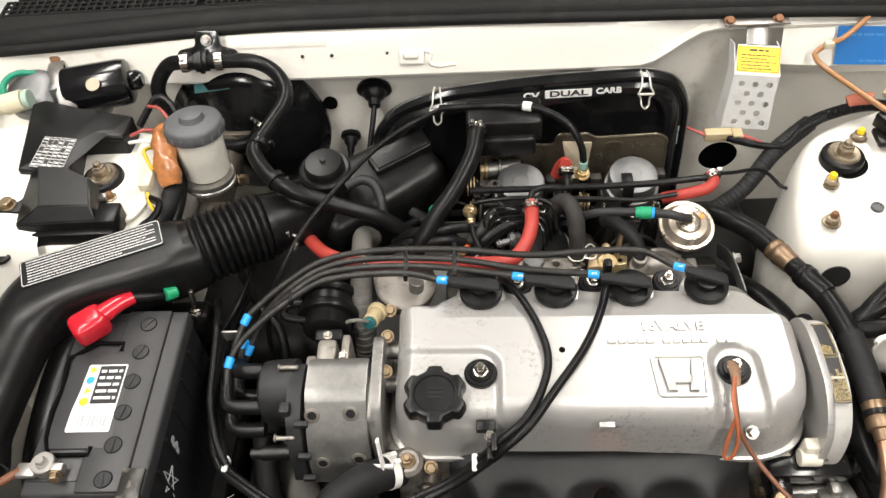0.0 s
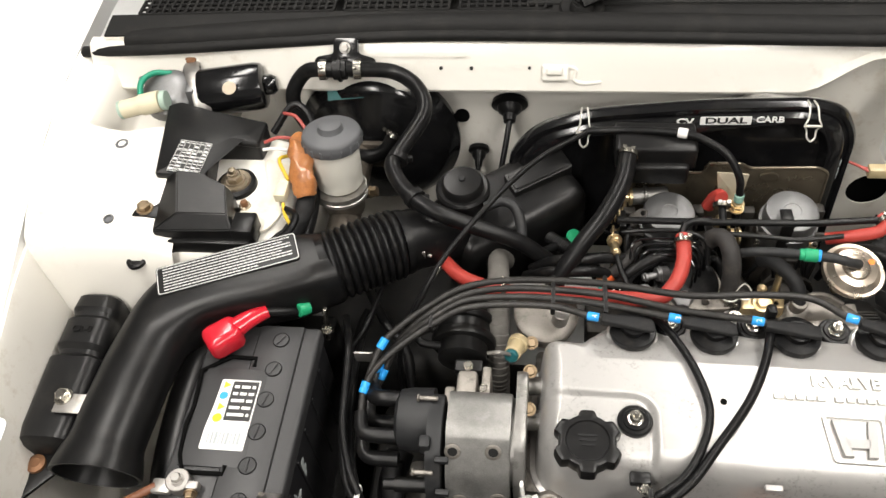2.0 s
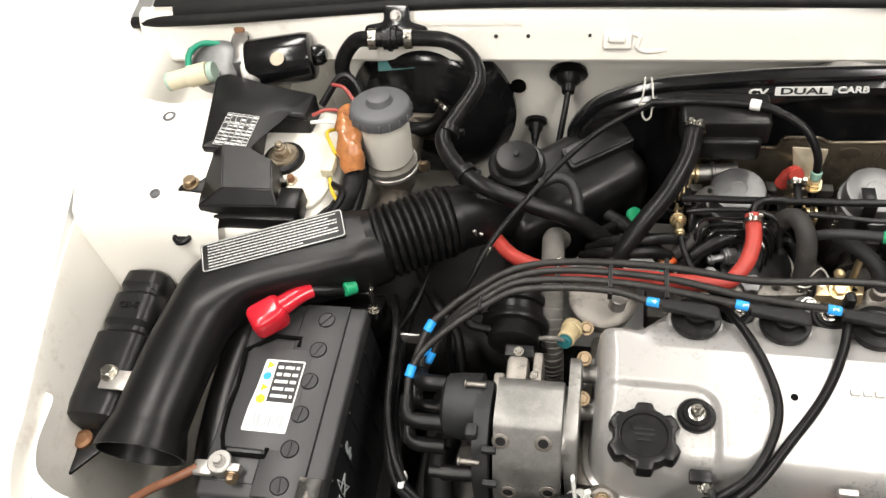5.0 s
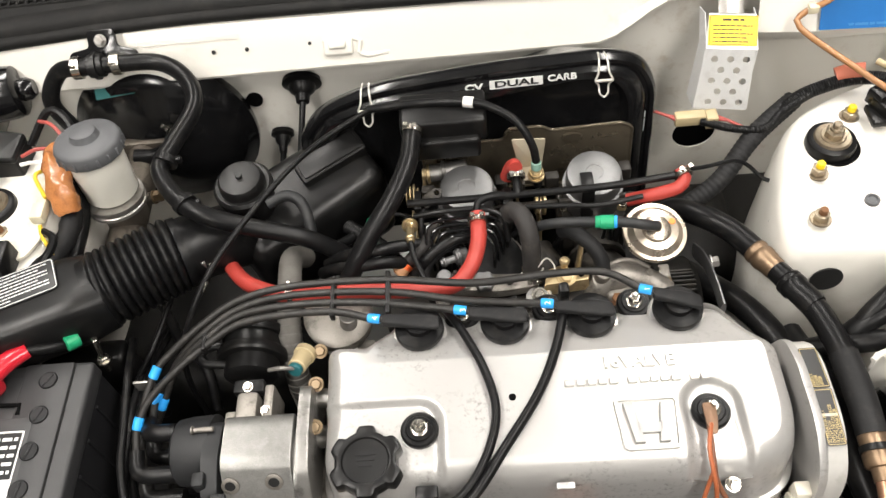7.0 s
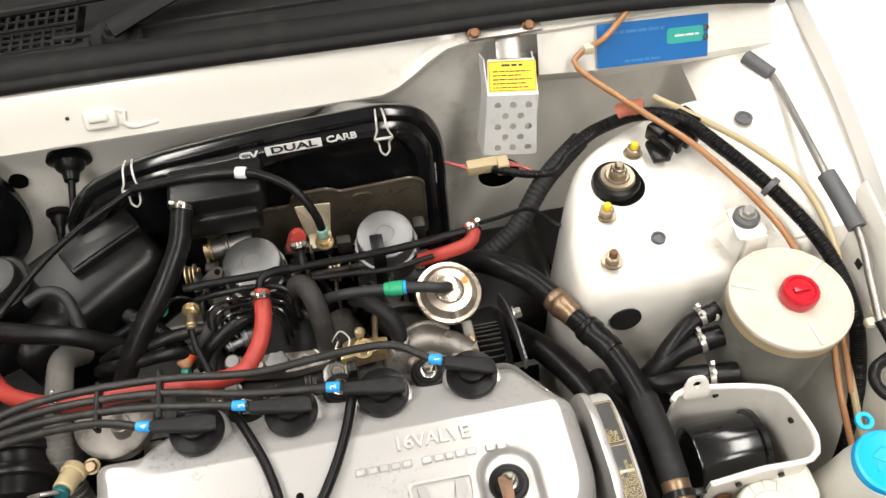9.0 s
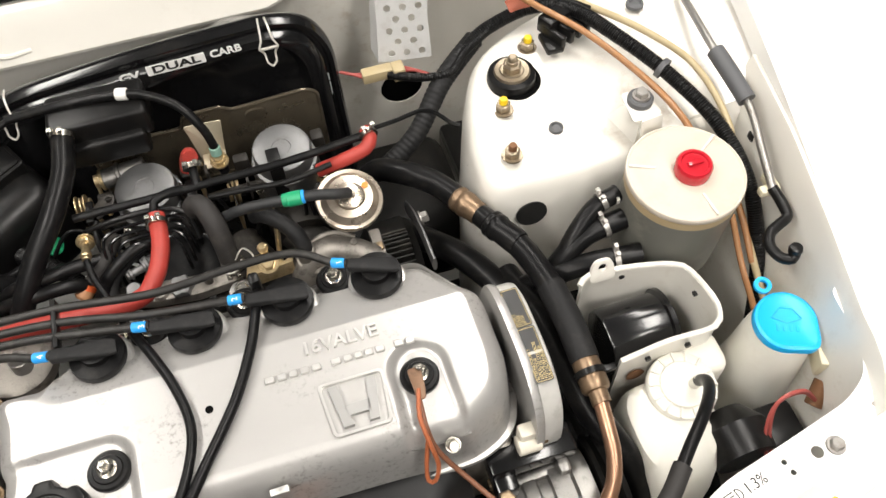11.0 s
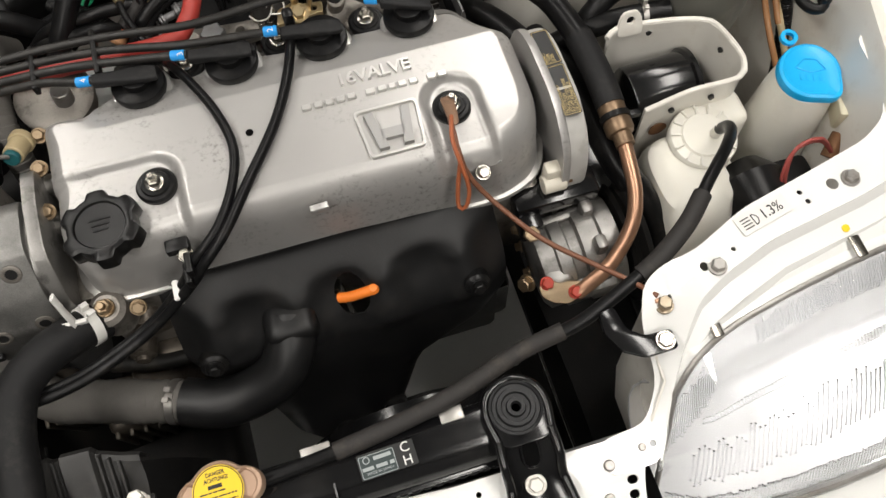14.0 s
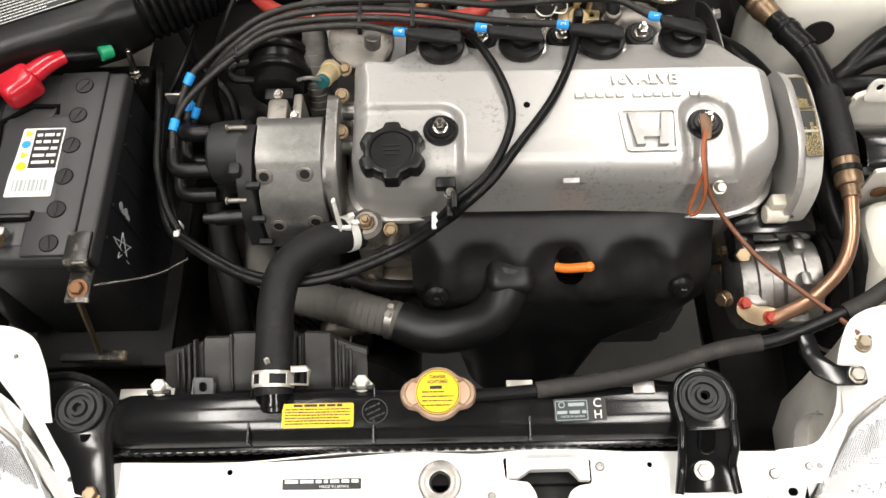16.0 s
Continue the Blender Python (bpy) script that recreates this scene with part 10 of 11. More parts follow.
bm = bmesh.new()
plate(bm, rounded([(-0.022, -0.006), (-0.010, -0.013), (0.006, -0.014), (0.018, -0.004), (0.020, 0.008), (0.006, 0.009), (-0.004, 0.006), (-0.014, 0.012), (-0.024, 0.006)], 0.005), 0.016, axes((0.316, 0.297, 0.587), (0.93, -0.30, 0.1), z=(0, -0.35, 0.93)), bev=0.002)
part("block", bm, M_BRASS, cf)
for fx, fy in ((0.303, 0.312), (0.326, 0.296)):
    bm = bmesh.new()
    hexbolt(bm, (fx, fy - 0.004, 0.586), (0, -0.35, 0.93), 0.0058, 0.007, 1.2)
    part("red_bolt", bm, mat("red_painted_bolt", (0.42, 0.05, 0.03), 0.5, vary=0.15, scale=90, bump=0.1), cf)
ac = thing("compressor", (0.345, 0.34, 0.48), "cast alloy air conditioning compressor", "compressor")
bm = bmesh.new()
CM = axes((0.305, 0.345, 0.545), (0, 1, 0), z=(0.97, -0.10, 0.12))
lathe(bm, [(0, 0), (0.040, 0), (0.047, 0.005), (0.047, 0.020), (0.050, 0.022), (0.050, 0.034), (0.045, 0.036), (0.045, 0.046), (0.052, 0.048), (0.052, 0.066), (0.047, 0.070), (0.046, 0.086), (0, 0.086)], CM, 40)
part("casting", bm, M_ALU, ac)
bm = bmesh.new()
box(bm, (0.318, 0.318, 0.57), (0.03, 0.03, 0.03), 0.008, 3)
for yy in (0.325, 0.365):
    box(bm, (0.362, yy, 0.592), (0.012, 0.016, 0.04), 0.004)
box(bm, (0.350, 0.300, 0.565), (0.05, 0.02, 0.02), 0.006)
pieces("lug", bm, M_ALU, ac)
for k in range(7):
    a = 0.5 + 0.42 * k
    bm = bmesh.new()
    box(bm, (0.0485 * math.sin(a), 0.0485 * math.cos(a), 0.034), (0.010, 0.008, 0.058), 0.003, 2, m=CM)
    part("rib", bm, M_ALU, ac)
for k in range(4):
    bm = bmesh.new()
    hexbolt(bm, tuple(CM @ Vector((0.043 * math.sin(0.8 + 0.7 * k), 0.043 * math.cos(0.8 + 0.7 * k), -0.001))), (-1, 0.1, -0.1), 0.005, 0.006, 1.4)
    part("bolt", bm, M_BRASS, ac)
bm = bmesh.new()
hexbolt(bm, (0.288, 0.318, 0.576), (-0.8, -0.4, 0.5), 0.0075, 0.008, 1.2)
hexbolt(bm, (0.300, 0.352, 0.610), (0, -0.4, 0.9), 0.008, 0.009, 0)
pieces("bolt", bm, M_BRASS, ac)
bm = bmesh.new()
box(bm, (0.335, 0.385, 0.615), (0.085, 0.03, 0.022), 0.004)
box(bm, (0.305, 0.375, 0.60), (0.022, 0.04, 0.03), 0.004)
part("top_bracket", bm, M_BLACK_GLOSS, ac)
bm = bmesh.new()
lathe(bm, [(0.03, 0), (0.052, 0.002), (0.056, 0.006), (0.050, 0.012), (0.056, 0.018), (0.052, 0.024), (0.03, 0.025)], axes((0.393, 0.345, 0.555), (0, 1, 0), z=(0.97, -0.1, 0.12)), 40)
part("pulley", bm, M_DEEP, ac)
hose("coolant_hose", [(0.385, 0.58, 0.60), (0.395, 0.50, 0.625), (0.398, 0.44, 0.628), (0.405, 0.40, 0.615), (0.425, 0.36, 0.59), (0.435, 0.33, 0.55), (0.42, 0.30, 0.49)], 0.0145, M_RUBBER, "black coolant hose behind the copper pipe", n=16)
hose("coolant_hose", [(0.30, 0.70, 0.56), (0.345, 0.62, 0.60), (0.375, 0.56, 0.60), (0.385, 0.50, 0.58)], 0.0145, M_RUBBER, "black coolant hose beside the belt cover", n=16)

# earth lead with its looped tag
hose("earth_lead", [(0.2455, 0.436, 0.724), (0.2440, 0.415, 0.722), (0.2435, 0.398, 0.716), (0.248, 0.384, 0.698), (0.266, 0.362, 0.676), (0.294, 0.322, 0.668), (0.325, 0.288, 0.669), (0.350, 0.262, 0.671), (0.360, 0.247, 0.676), (0.366, 0.238, 0.678)], 0.0024, M_BROWN_WIRE, "brown earth lead from cover nut to wing", "wire", 10)
hose("earth_loop", [(0.2465, 0.430, 0.726), (0.2405, 0.408, 0.724), (0.2425, 0.388, 0.712), (0.2455, 0.376, 0.690), (0.2405, 0.369, 0.672), (0.2345, 0.371, 0.672), (0.2365, 0.380, 0.690), (0.2425, 0.392, 0.714)], 0.0020, M_ORANGE_WIRE, "orange-brown wire loop on the cover nut", "wire", 8)
bm = bmesh.new()
plate(bm, rounded([(-0.006, 0.012), (0.006, 0.012), (0.005, -0.006), (0.003, -0.016), (-0.003, -0.016), (-0.005, -0.006)], 0.003), 0.002, axes((0.2475, 0.4365, 0.7275), (1, 0, 0), y=(0, 1, 0.12)), bev=0.0005)
single("wire_lug", bm, M_FLANGE, "brown wire lug under the cover nut", "wire lug")
el = thing("earth_bolt", (0.3695, 0.233, 0.673), "dull plated earth bolt with a copper lug", "bolt")
bm = bmesh.new()
hexbolt(bm, (0.3695, 0.231, 0.672), Z3, 0.0065, 0.007, 1.3)
part("bolt", bm, M_PLATED, el)
bm = bmesh.new()
box(bm, (0.366, 0.243, 0.676), (0.008, 0.02, 0.003), 0.001)
part("lug", bm, M_COPPER, el)
sb = thing("hose_stay", (0.335, 0.215, 0.64), "black steel stay screwed to the corner bracket", "bracket")
bm = bmesh.new()
plate(bm, rounded([(0.316, 0.243), (0.330, 0.243), (0.333, 0.222), (0.345, 0.212), (0.368, 0.211), (0.368, 0.194), (0.340, 0.194), (0.322, 0.205), (0.314, 0.224)], 0.004), 0.004, Matrix.Translation((0, 0, 0.670)), bev=0.001)
part("plate", bm, M_BLACK_GLOSS, sb)
bm = bmesh.new()
hexbolt(bm, (0.359, 0.2025, 0.670), Z3, 0.007, 0.003, 1.2)
part("screw", bm, M_STEEL, sb)

# headlamps
def headlamp(sgn, c):
    hl = thing("headlamp", (c + sgn * 0.50, 0.12, 0.50), "clear fluted headlamp in a white surround", "headlamp", "headlamps")
    X = lambda x: c + sgn * (x + 0.025)
    top = [(0.362, 0.165, 0.626), (0.385, 0.184, 0.646), (0.43, 0.202, 0.654), (0.52, 0.218, 0.660), (0.60, 0.226, 0.662), (0.68, 0.222, 0.658)]
    low = [(0.328, 0.090, 0.545), (0.37, 0.070, 0.520), (0.43, 0.060, 0.510), (0.52, 0.058, 0.505), (0.60, 0.066, 0.505), (0.69, 0.090, 0.51)]
    tp, lw = smooth_path(top, 0.012), smooth_path(low, 0.012)
    n = 40
    def pick(pp, f):
        k = f * (len(pp) - 1)
        i = min(int(k), len(pp) - 2)
        return pp[i].lerp(pp[i + 1], k - i)
    rows = []
    for j in range(13):
        v = j / 12
        row = []
        for i in range(n + 1):
            p = pick(tp, i / n).lerp(pick(lw, i / n), v)
            bulge = 0.018 * math.sin(math.pi * v) ** 0.8 * min(1, i / n / 0.16)
            row.append((X(p.x), p.y - bulge * 0.6, p.z + bulge))
        rows.append(row)
    bm = bmesh.new()
    sheet(bm, rows, 0.003)
    g = part("lens", bm, M_GLASS, hl, "clear ribbed glass lens")
    g.visible_shadow = False
    rnd = random.Random(5)

    def on_lens(f, v):
        p = pick(tp, f).lerp(pick(lw, f), v)
        b = 0.018 * math.sin(math.pi * v) ** 0.8 * min(1, f / 0.16) - 0.0045
        return Vector((X(p.x), p.y - b * 0.6, p.z + b))

    for f0, f1, n_, va, vb, wob in ((0.30, 0.98, 84, (0.05, 0.03), (0.13, 0.13), 0.015), (0.12, 0.97, 90, (0.36, 0.26), (0.39, 0.30), 0.004), (0.10, 0.97, 64, (0.56, 0.36), (0.76, 0.62), 0.045), (0.04, 0.98, 110, (0.86, 0.84), (0.95, 0.95), 0.01), (0.02, 0.16, 22, (0.16, 0.10), (0.50, 0.22), 0.03)):
        bm = bmesh.new()
        for i in range(n_ + 1):
            k = i / n_
            f = f0 + (f1 - f0) * k
            a = va[0] + (va[1] - va[0]) * k + rnd.uniform(-wob, wob)
            b = vb[0] + (vb[1] - vb[0]) * k + rnd.uniform(-wob, wob) * 0.6
            tube(bm, [on_lens(f, a), on_lens(f, (a + b) / 2), on_lens(f, b)], 0.0012, 5, soft=False)
        fl_ = part("flutes", bm, M_GLASS, hl, "moulded glass flutes")
        fl_.visible_shadow = False
    bm = bmesh.new()
    nose = [(X(p.x), p.y - 0.004, p.z - 0.006) for p in lw]
    sheet(bm, [nose, [(x, y - 0.012, z - 0.002) for x, y, z in nose], [(x, y - 0.16, z - 0.020) for x, y, z in nose], [(x, y - 0.20, z - 0.10) for x, y, z in nose]], 0.002)
    part("nose_panel", bm, M_WHITE_CLEAN, hl, "white painted nose panel")
    bm = bmesh.new()
    rows = []
    for j in range(9):
        v = j / 8
        rows.append([(X(pick(tp, i / 20).lerp(pick(lw, i / 20), v).x), pick(tp, i / 20).lerp(pick(lw, i / 20), v).y + 0.012 + 0.05 * math.sin(math.pi * v), pick(tp, i / 20).lerp(pick(lw, i / 20), v).z - 0.012 - 0.07 * math.sin(math.pi * v) * math.sin(math.pi * min(1, 0.1 + i / 22))) for i in range(21)])
    sheet(bm, rows, 0.002)
    part("reflector", bm, M_CHROME, hl)
    bm = bmesh.new()
    edge_ = [(X(p.x), p.y, p.z) for p in tp] + [(X(p.x), p.y, p.z) for p in reversed(lw)]
    tube(bm, edge_ + [edge_[0]], 0.0028, 8, soft=False)
    part("seal", bm, M_STEEL_DULL, hl)
    bm = bmesh.new()
    rows = [[(X(p.x), p.y + 0.002, p.z - 0.002), (X(p.x), p.y + 0.012, p.z - 0.004), (X(p.x), p.y + 0.020, p.z + 0.001), (X(p.x), p.y + 0.030, p.z + 0.004)] for p in tp]
    sheet(bm, rows, 0.002)
    part("surround", bm, M_WHITE_CLEAN, hl)
    bm = bmesh.new()
    for f in (0.18, 0.62):
        p = pick(tp, f)
        box(bm, (X(p.x), p.y + 0.010, p.z + 0.003), (0.010, 0.020, 0.003), 0.001)
    pieces("clip", bm, M_STEEL, hl)


headlamp(1, -0.025)
headlamp(-1, -0.025)
st = thing("aim_sticker", (0.479, 0.279, 0.6825), "white headlamp aim sticker with black print", "sticker")
SM = axes((0.4795, 0.2785, 0.6838), (0.97, 0.22, 0), y=(-0.22, 0.97, 0))
bm = bmesh.new()
plate(bm, rrect(0, 0, 0.052, 0.018, 0.001), 0.0005, SM)
part("label", bm, M_LABEL_WHITE, st)
writing("print", "1.3%", 0.0135, SM @ pose(0.0085, 0, 0.0003), M_PRINT_BLACK, st, 0.0002, squeeze=0.85)
bm = bmesh.new()
tube(bm, [tuple(SM @ Vector((-0.0105 + 0.0045 * math.cos(a), 0.005 * math.sin(a), 0.0003))) for a in [math.pi / 2 - math.pi * k / 8 for k in range(9)]], 0.0005, 6, soft=False)
tube(bm, [tuple(SM @ Vector((-0.0105, y, 0.0003))) for y in (0.005, -0.005)], 0.0005, 6, soft=False)
for k in range(4):
    box(bm, (-0.0175, 0.0045 - 0.003 * k, 0.0003), (0.009, 0.0009, 0.0004), 0, m=SM @ pose(0, 0, 0, 0, 0, 0))
part("lamp_sign", bm, M_PRINT_BLACK, st)
bm = bmesh.new()
lathe(bm, [(0, 0), (0.0035, 0), (0.0035, 0.0006), (0, 0.0006)], up((0.549, 0.2495, 0.6695), (0, -0.2, 1)), 16)
single("paint_dot", bm, M_LABEL_YELLOW, "small yellow paint dot", "mark")

# ---- radiator and front ----
rad = thing("radiator", (-0.05, 0.185, 0.30), "glossy black radiator with a plastic top tank", "radiator")
bm = bmesh.new()
prof = [(0.158, 0.622), (0.160, 0.632), (0.168, 0.642), (0.180, 0.648), (0.196, 0.648), (0.206, 0.642), (0.209, 0.630), (0.209, 0.618), (0.158, 0.618)]
xs = [(-0.325, 0.6), (-0.318, 0.85), (-0.300, 1.0), (-0.2, 1.0), (-0.05, 1.0), (0.10, 1.0), (0.19, 1.0), (0.225, 0.9), (0.245, 0.7)]
loft(bm, [[(x, 0.183 + (p[0] - 0.183) * (0.8 + 0.2 * k), 0.618 + (p[1] - 0.618) * k) for p in prof] for x, k in xs])
part("top_tank", bm, M_BLACK_GLOSS, rad)
for x in (-0.19, -0.075, 0.068):
    bm = bmesh.new()
    box(bm, (x, 0.183, 0.6325), (0.0025, 0.050, 0.0285), 0.001)
    part("rib", bm, M_BLACK_GLOSS, rad)
bm = bmesh.new()
box(bm, (-0.04, 0.158, 0.6195), (0.57, 0.006, 0.010), 0.002)
part("crimp_strip", bm, M_BLACK_GLOSS, rad)
bm = bmesh.new()
box(bm, (0, 0, 0), (0.0075, 0.003, 0.009), 0.001, 1)
tab_mesh = finish("crimp_tab", bm, M_BLACK_GLOSS)
for k in range(56):
    tab = new("crimp_tab", tab_mesh)
    tab.parent = rad
    tab.location = Vector((-0.32 + 0.0102 * k, 0.1555, 0.6195)) - origin(rad)
bm = bmesh.new()
box(bm, (-0.04, 0.183, 0.46), (0.57, 0.03, 0.31), 0.002)
part("core", bm, M_DEEP, rad)
bm = bmesh.new()
lathe(bm, [(0.018, 0), (0.018, 0.012), (0.022, 0.016), (0.022, 0.022), (0, 0.022)], Matrix.Translation((-0.0145, 0.193, 0.646)), 28)
cyl(bm, (0.0, 0.195, 0.655), (0.024, 0.197, 0.652), 0.005)
part("filler_neck", bm, M_BLACK_GLOSS, rad)
bm = bmesh.new()
RC = up((-0.0145, 0.193, 0.666), (0.0, -0.04, 1))
rings = []
for f, h in ((0.9, 0.0), (1.0, 0.001), (1.0, 0.009), (0.96, 0.0115), (0.88, 0.0125), (0.84, 0.0115), (0.3, 0.0115)):
    ring = []
    for k in range(72):
        a = 2 * math.pi * k / 72
        r = 0.0235 + 0.0105 * max(0, abs(math.cos(a)) - 0.80) / 0.20 * (1 if f > 0.8 else 0)
        ring.append(tuple(RC @ Vector((r * f * math.cos(a), r * f * math.sin(a), h - (0.003 if r > 0.027 else 0)))))
    rings.append(ring)
loft(bm, rings)
rcap = part("cap", bm, mat("tarnished_brass_cap", (0.40, 0.27, 0.19), 0.45, metal=0.4, vary=0.15, scale=80, bump=0.2), rad, "brass-rimmed cap with a yellow label")
bm = bmesh.new()
lathe(bm, [(0, 0), (0.0198, 0), (0.0198, 0.0006), (0, 0.0006)], RC @ pose(0, 0, 0.0122), 40)
part("label", bm, M_LABEL_YELLOW, rcap, "round yellow warning label")
writing("print", "DANGER", 0.0044, RC @ pose(0, 0.0135, 0.0129), M_PRINT_BLACK, rcap, 0.0002, squeeze=0.82, bold=0.0001)
writing("print", "ACHTUNG!", 0.0044, RC @ pose(0, 0.0090, 0.0129), M_PRINT_BLACK, rcap, 0.0002, squeeze=0.82, bold=0.0001)
bm = bmesh.new()
bars(bm, RC @ pose(0, 0.0040, 0.0129), 1, 0.014, 0.004, 0.0030, 61)
lathe(bm, [(0.0184, 0), (0.0191, 0), (0.0191, 0.0003), (0.0184, 0.0003)], RC @ pose(0, 0, 0.0127), 40, cap=False)
part("print", bm, M_PRINT_BLACK, rcap)
bm = bmesh.new()
bars(bm, RC @ pose(0, -0.006, 0.0129), 4, 0.028, 0.0040, 0.0011, 62)
part("print", bm, M_PRINT_BLACK, rcap)
bm = bmesh.new()
LM2 = axes((-0.126, 0.1855, 0.6492), (1, 0, 0), y=(0, 1, 0.12))
plate(bm, rrect(0, -0.004, 0.066, 0.022, 0.002), 0.0006, LM2)
yl2 = part("warning_label", bm, M_LABEL_YELLOW, rad, "yellow warning label")
bm = bmesh.new()
bars(bm, LM2 @ pose(0, -0.005, 0.0004), 6, 0.060, 0.0026, 0.0010, 71)
part("print", bm, M_PRINT_BLACK, yl2)
bm = bmesh.new()
bars(bm, LM2 @ pose(0, 0.005, 0.0004), 1, 0.045, 0.004, 0.0022, 72)
part("heading", bm, M_PRINT_BLACK, yl2)
bm = bmesh.new()
TM = axes((0.1138, 0.1820, 0.6490), (1, 0.02, 0), y=(0, 1, 0.14))
plate(bm, rrect(0, 0, 0.0475, 0.0205, 0.001), 0.0008, TM @ pose(0, 0, 0.0006))
tag = part("maker_tag", bm, M_LABEL_BLACK, rad, "black maker's tag with white letters")
bm = bmesh.new()
plate(bm, rrect(-0.0078, -0.0005, 0.0300, 0.0185, 0.001), 0.0004, TM @ pose(0, 0, 0.0009))
part("tag_field", bm, mat("dark_teal_field", (0.030, 0.045, 0.045), 0.4, vary=0.1, bump=0.03), tag, "dark grey-teal printed field")
bm = bmesh.new()
plate(bm, rrect(-0.0078, -0.0005, 0.0292, 0.0177, 0.001), 0.0003, TM @ pose(0, 0, 0.0012), holes=[rrect(-0.0078, -0.0005, 0.0282, 0.0167, 0.001)])
bars(bm, TM @ pose(-0.0078, -0.0022, 0.0012), 1, 0.0265, 0.005, 0.0028, 82)
bars(bm, TM @ pose(-0.0025, 0.0046, 0.0012), 1, 0.0160, 0.005, 0.0030, 83)
lathe(bm, [(0.0022, 0), (0.0029, 0), (0.0029, 0.0003), (0.0022, 0.0003)], TM @ pose(-0.0165, 0.0046, 0.0010), 16, cap=False)
part("print", bm, M_PRINT_GREY, tag)
writing("print", "MADE IN JAPAN", 0.0031, TM @ pose(-0.0072, -0.0062, 0.0011), M_PRINT_GREY, tag, 0.0002)
writing("letter", "C", 0.0112, TM @ pose(0.0160, 0.0052, 0.0008), M_PRINT_WHITE, tag, 0.0003)
writing("letter", "H", 0.0112, TM @ pose(0.0160, -0.0052, 0.0008), M_PRINT_WHITE, tag, 0.0003)
bm = bmesh.new()
lathe(bm, [(0.0108, 0), (0.0120, 0.0002), (0.0120, 0.0008), (0.0108, 0.0008)], Matrix.Translation((-0.0735, 0.1845, 0.6485)), 26, cap=False)
bars(bm, axes((-0.0735, 0.1845, 0.6485), (0.9, 0.4, 0), y=(-0.4, 0.9, 0)), 3, 0.016, 0.0050, 0.0016, 91)
part("moulded_mark", bm, M_RUBBER_GREY, rad)

hose("radiator_hose", [(-0.098, 0.382, 0.628), (-0.118, 0.370, 0.640), (-0.142, 0.354, 0.650), (-0.164, 0.328, 0.656), (-0.171, 0.292, 0.657), (-0.170, 0.252, 0.656), (-0.1692, 0.222, 0.654), (-0.1685, 0.202, 0.649)], 0.0178, M_RUBBER_MATT, "thick black rubber upper radiator hose", n=22)
bm = bmesh.new()
cyl(bm, (-0.168, 0.190, 0.638), (-0.169, 0.222, 0.652), 0.0150)
box(bm, (-0.168, 0.196, 0.650), (0.010, 0.016, 0.010), 0.002)
single("hose_neck", bm, M_BLACK_GLOSS, "black radiator hose neck", "pipe")
sc = thing("spring_clamp", (-0.1690, 0.214, 0.64), "pale flat spring clamp with a loop handle", "clamp")
SCM = up((-0.1690, 0.2150, 0.6520), (0, 1, 0.22))
for zz, hh in ((-0.0060, 0.0030), (0.0060, 0.0030)):
    bm = bmesh.new()
    lathe(bm, [(0.0182, zz - hh / 2), (0.0194, zz - hh / 2), (0.0194, zz + hh / 2), (0.0182, zz + hh / 2)], SCM, 34, cap=False)
    part("rim", bm, M_STEEL_PALE, sc)
bm = bmesh.new()
for a in (0.35, 1.35, 2.7, 3.9, 5.2):
    box(bm, (0.0188 * math.cos(a), 0.0188 * math.sin(a), 0), (0.0012, 0.010, 0.0105), 0.0003, 1, m=SCM @ Matrix.Translation((0.0188 * math.cos(a), 0.0188 * math.sin(a), 0)) @ pose(0, 0, 0, 0, 0, math.degrees(a)) @ Matrix.Translation((-0.0188 * math.cos(a), -0.0188 * math.sin(a), 0)))
pieces("band", bm, M_STEEL_PALE, sc)
bm = bmesh.new()
tube(bm, [(-0.151, 0.2215, 0.663), (-0.137, 0.2225, 0.661), (-0.1345, 0.2210, 0.6595), (-0.1355, 0.2085, 0.656), (-0.151, 0.2085, 0.659)], 0.0022, 8, soft=False, flat=(1.4, 0.5))
part("loop", bm, M_STEEL_PALE, sc)
bm = bmesh.new()
tube(bm, [(-0.1715, 0.2240, 0.6725), (-0.1720, 0.2260, 0.678), (-0.1695, 0.2270, 0.6785), (-0.1690, 0.2250, 0.6735)], 0.0011, 8)
part("pin", bm, M_STEEL_PALE, sc)
clamp((-0.108, 0.377, 0.634), (-0.8, -0.5, 0.4), 0.0184, M_LABEL_WHITE, 0.009)
bm = bmesh.new()
tube(bm, [(-0.112, 0.372, 0.655), (-0.114, 0.378, 0.672), (-0.116, 0.386, 0.688)], 0.004, 8, flat=(1.3, 0.5))
box(bm, (-0.112, 0.372, 0.656), (0.022, 0.004, 0.006), 0.001)
single("clamp_tail", bm, M_LABEL_WHITE, "pale plastic cable tie tail", "cable tie")
hose("wrapped_hose", [(-0.245, 0.47, 0.50), (-0.238, 0.435, 0.520), (-0.222, 0.395, 0.527), (-0.187, 0.358, 0.531), (-0.150, 0.343, 0.536), (-0.117, 0.332, 0.540), (-0.058, 0.312, 0.545)], 0.0205, M_WRAP, "hot air hose bound in grey heat wrap", n=22, step=0.0009, rad=WRAP)
clamp((-0.068, 0.315, 0.5445), (1, -0.35, 0.08), 0.0212, M_STEEL_DULL, 0.008)

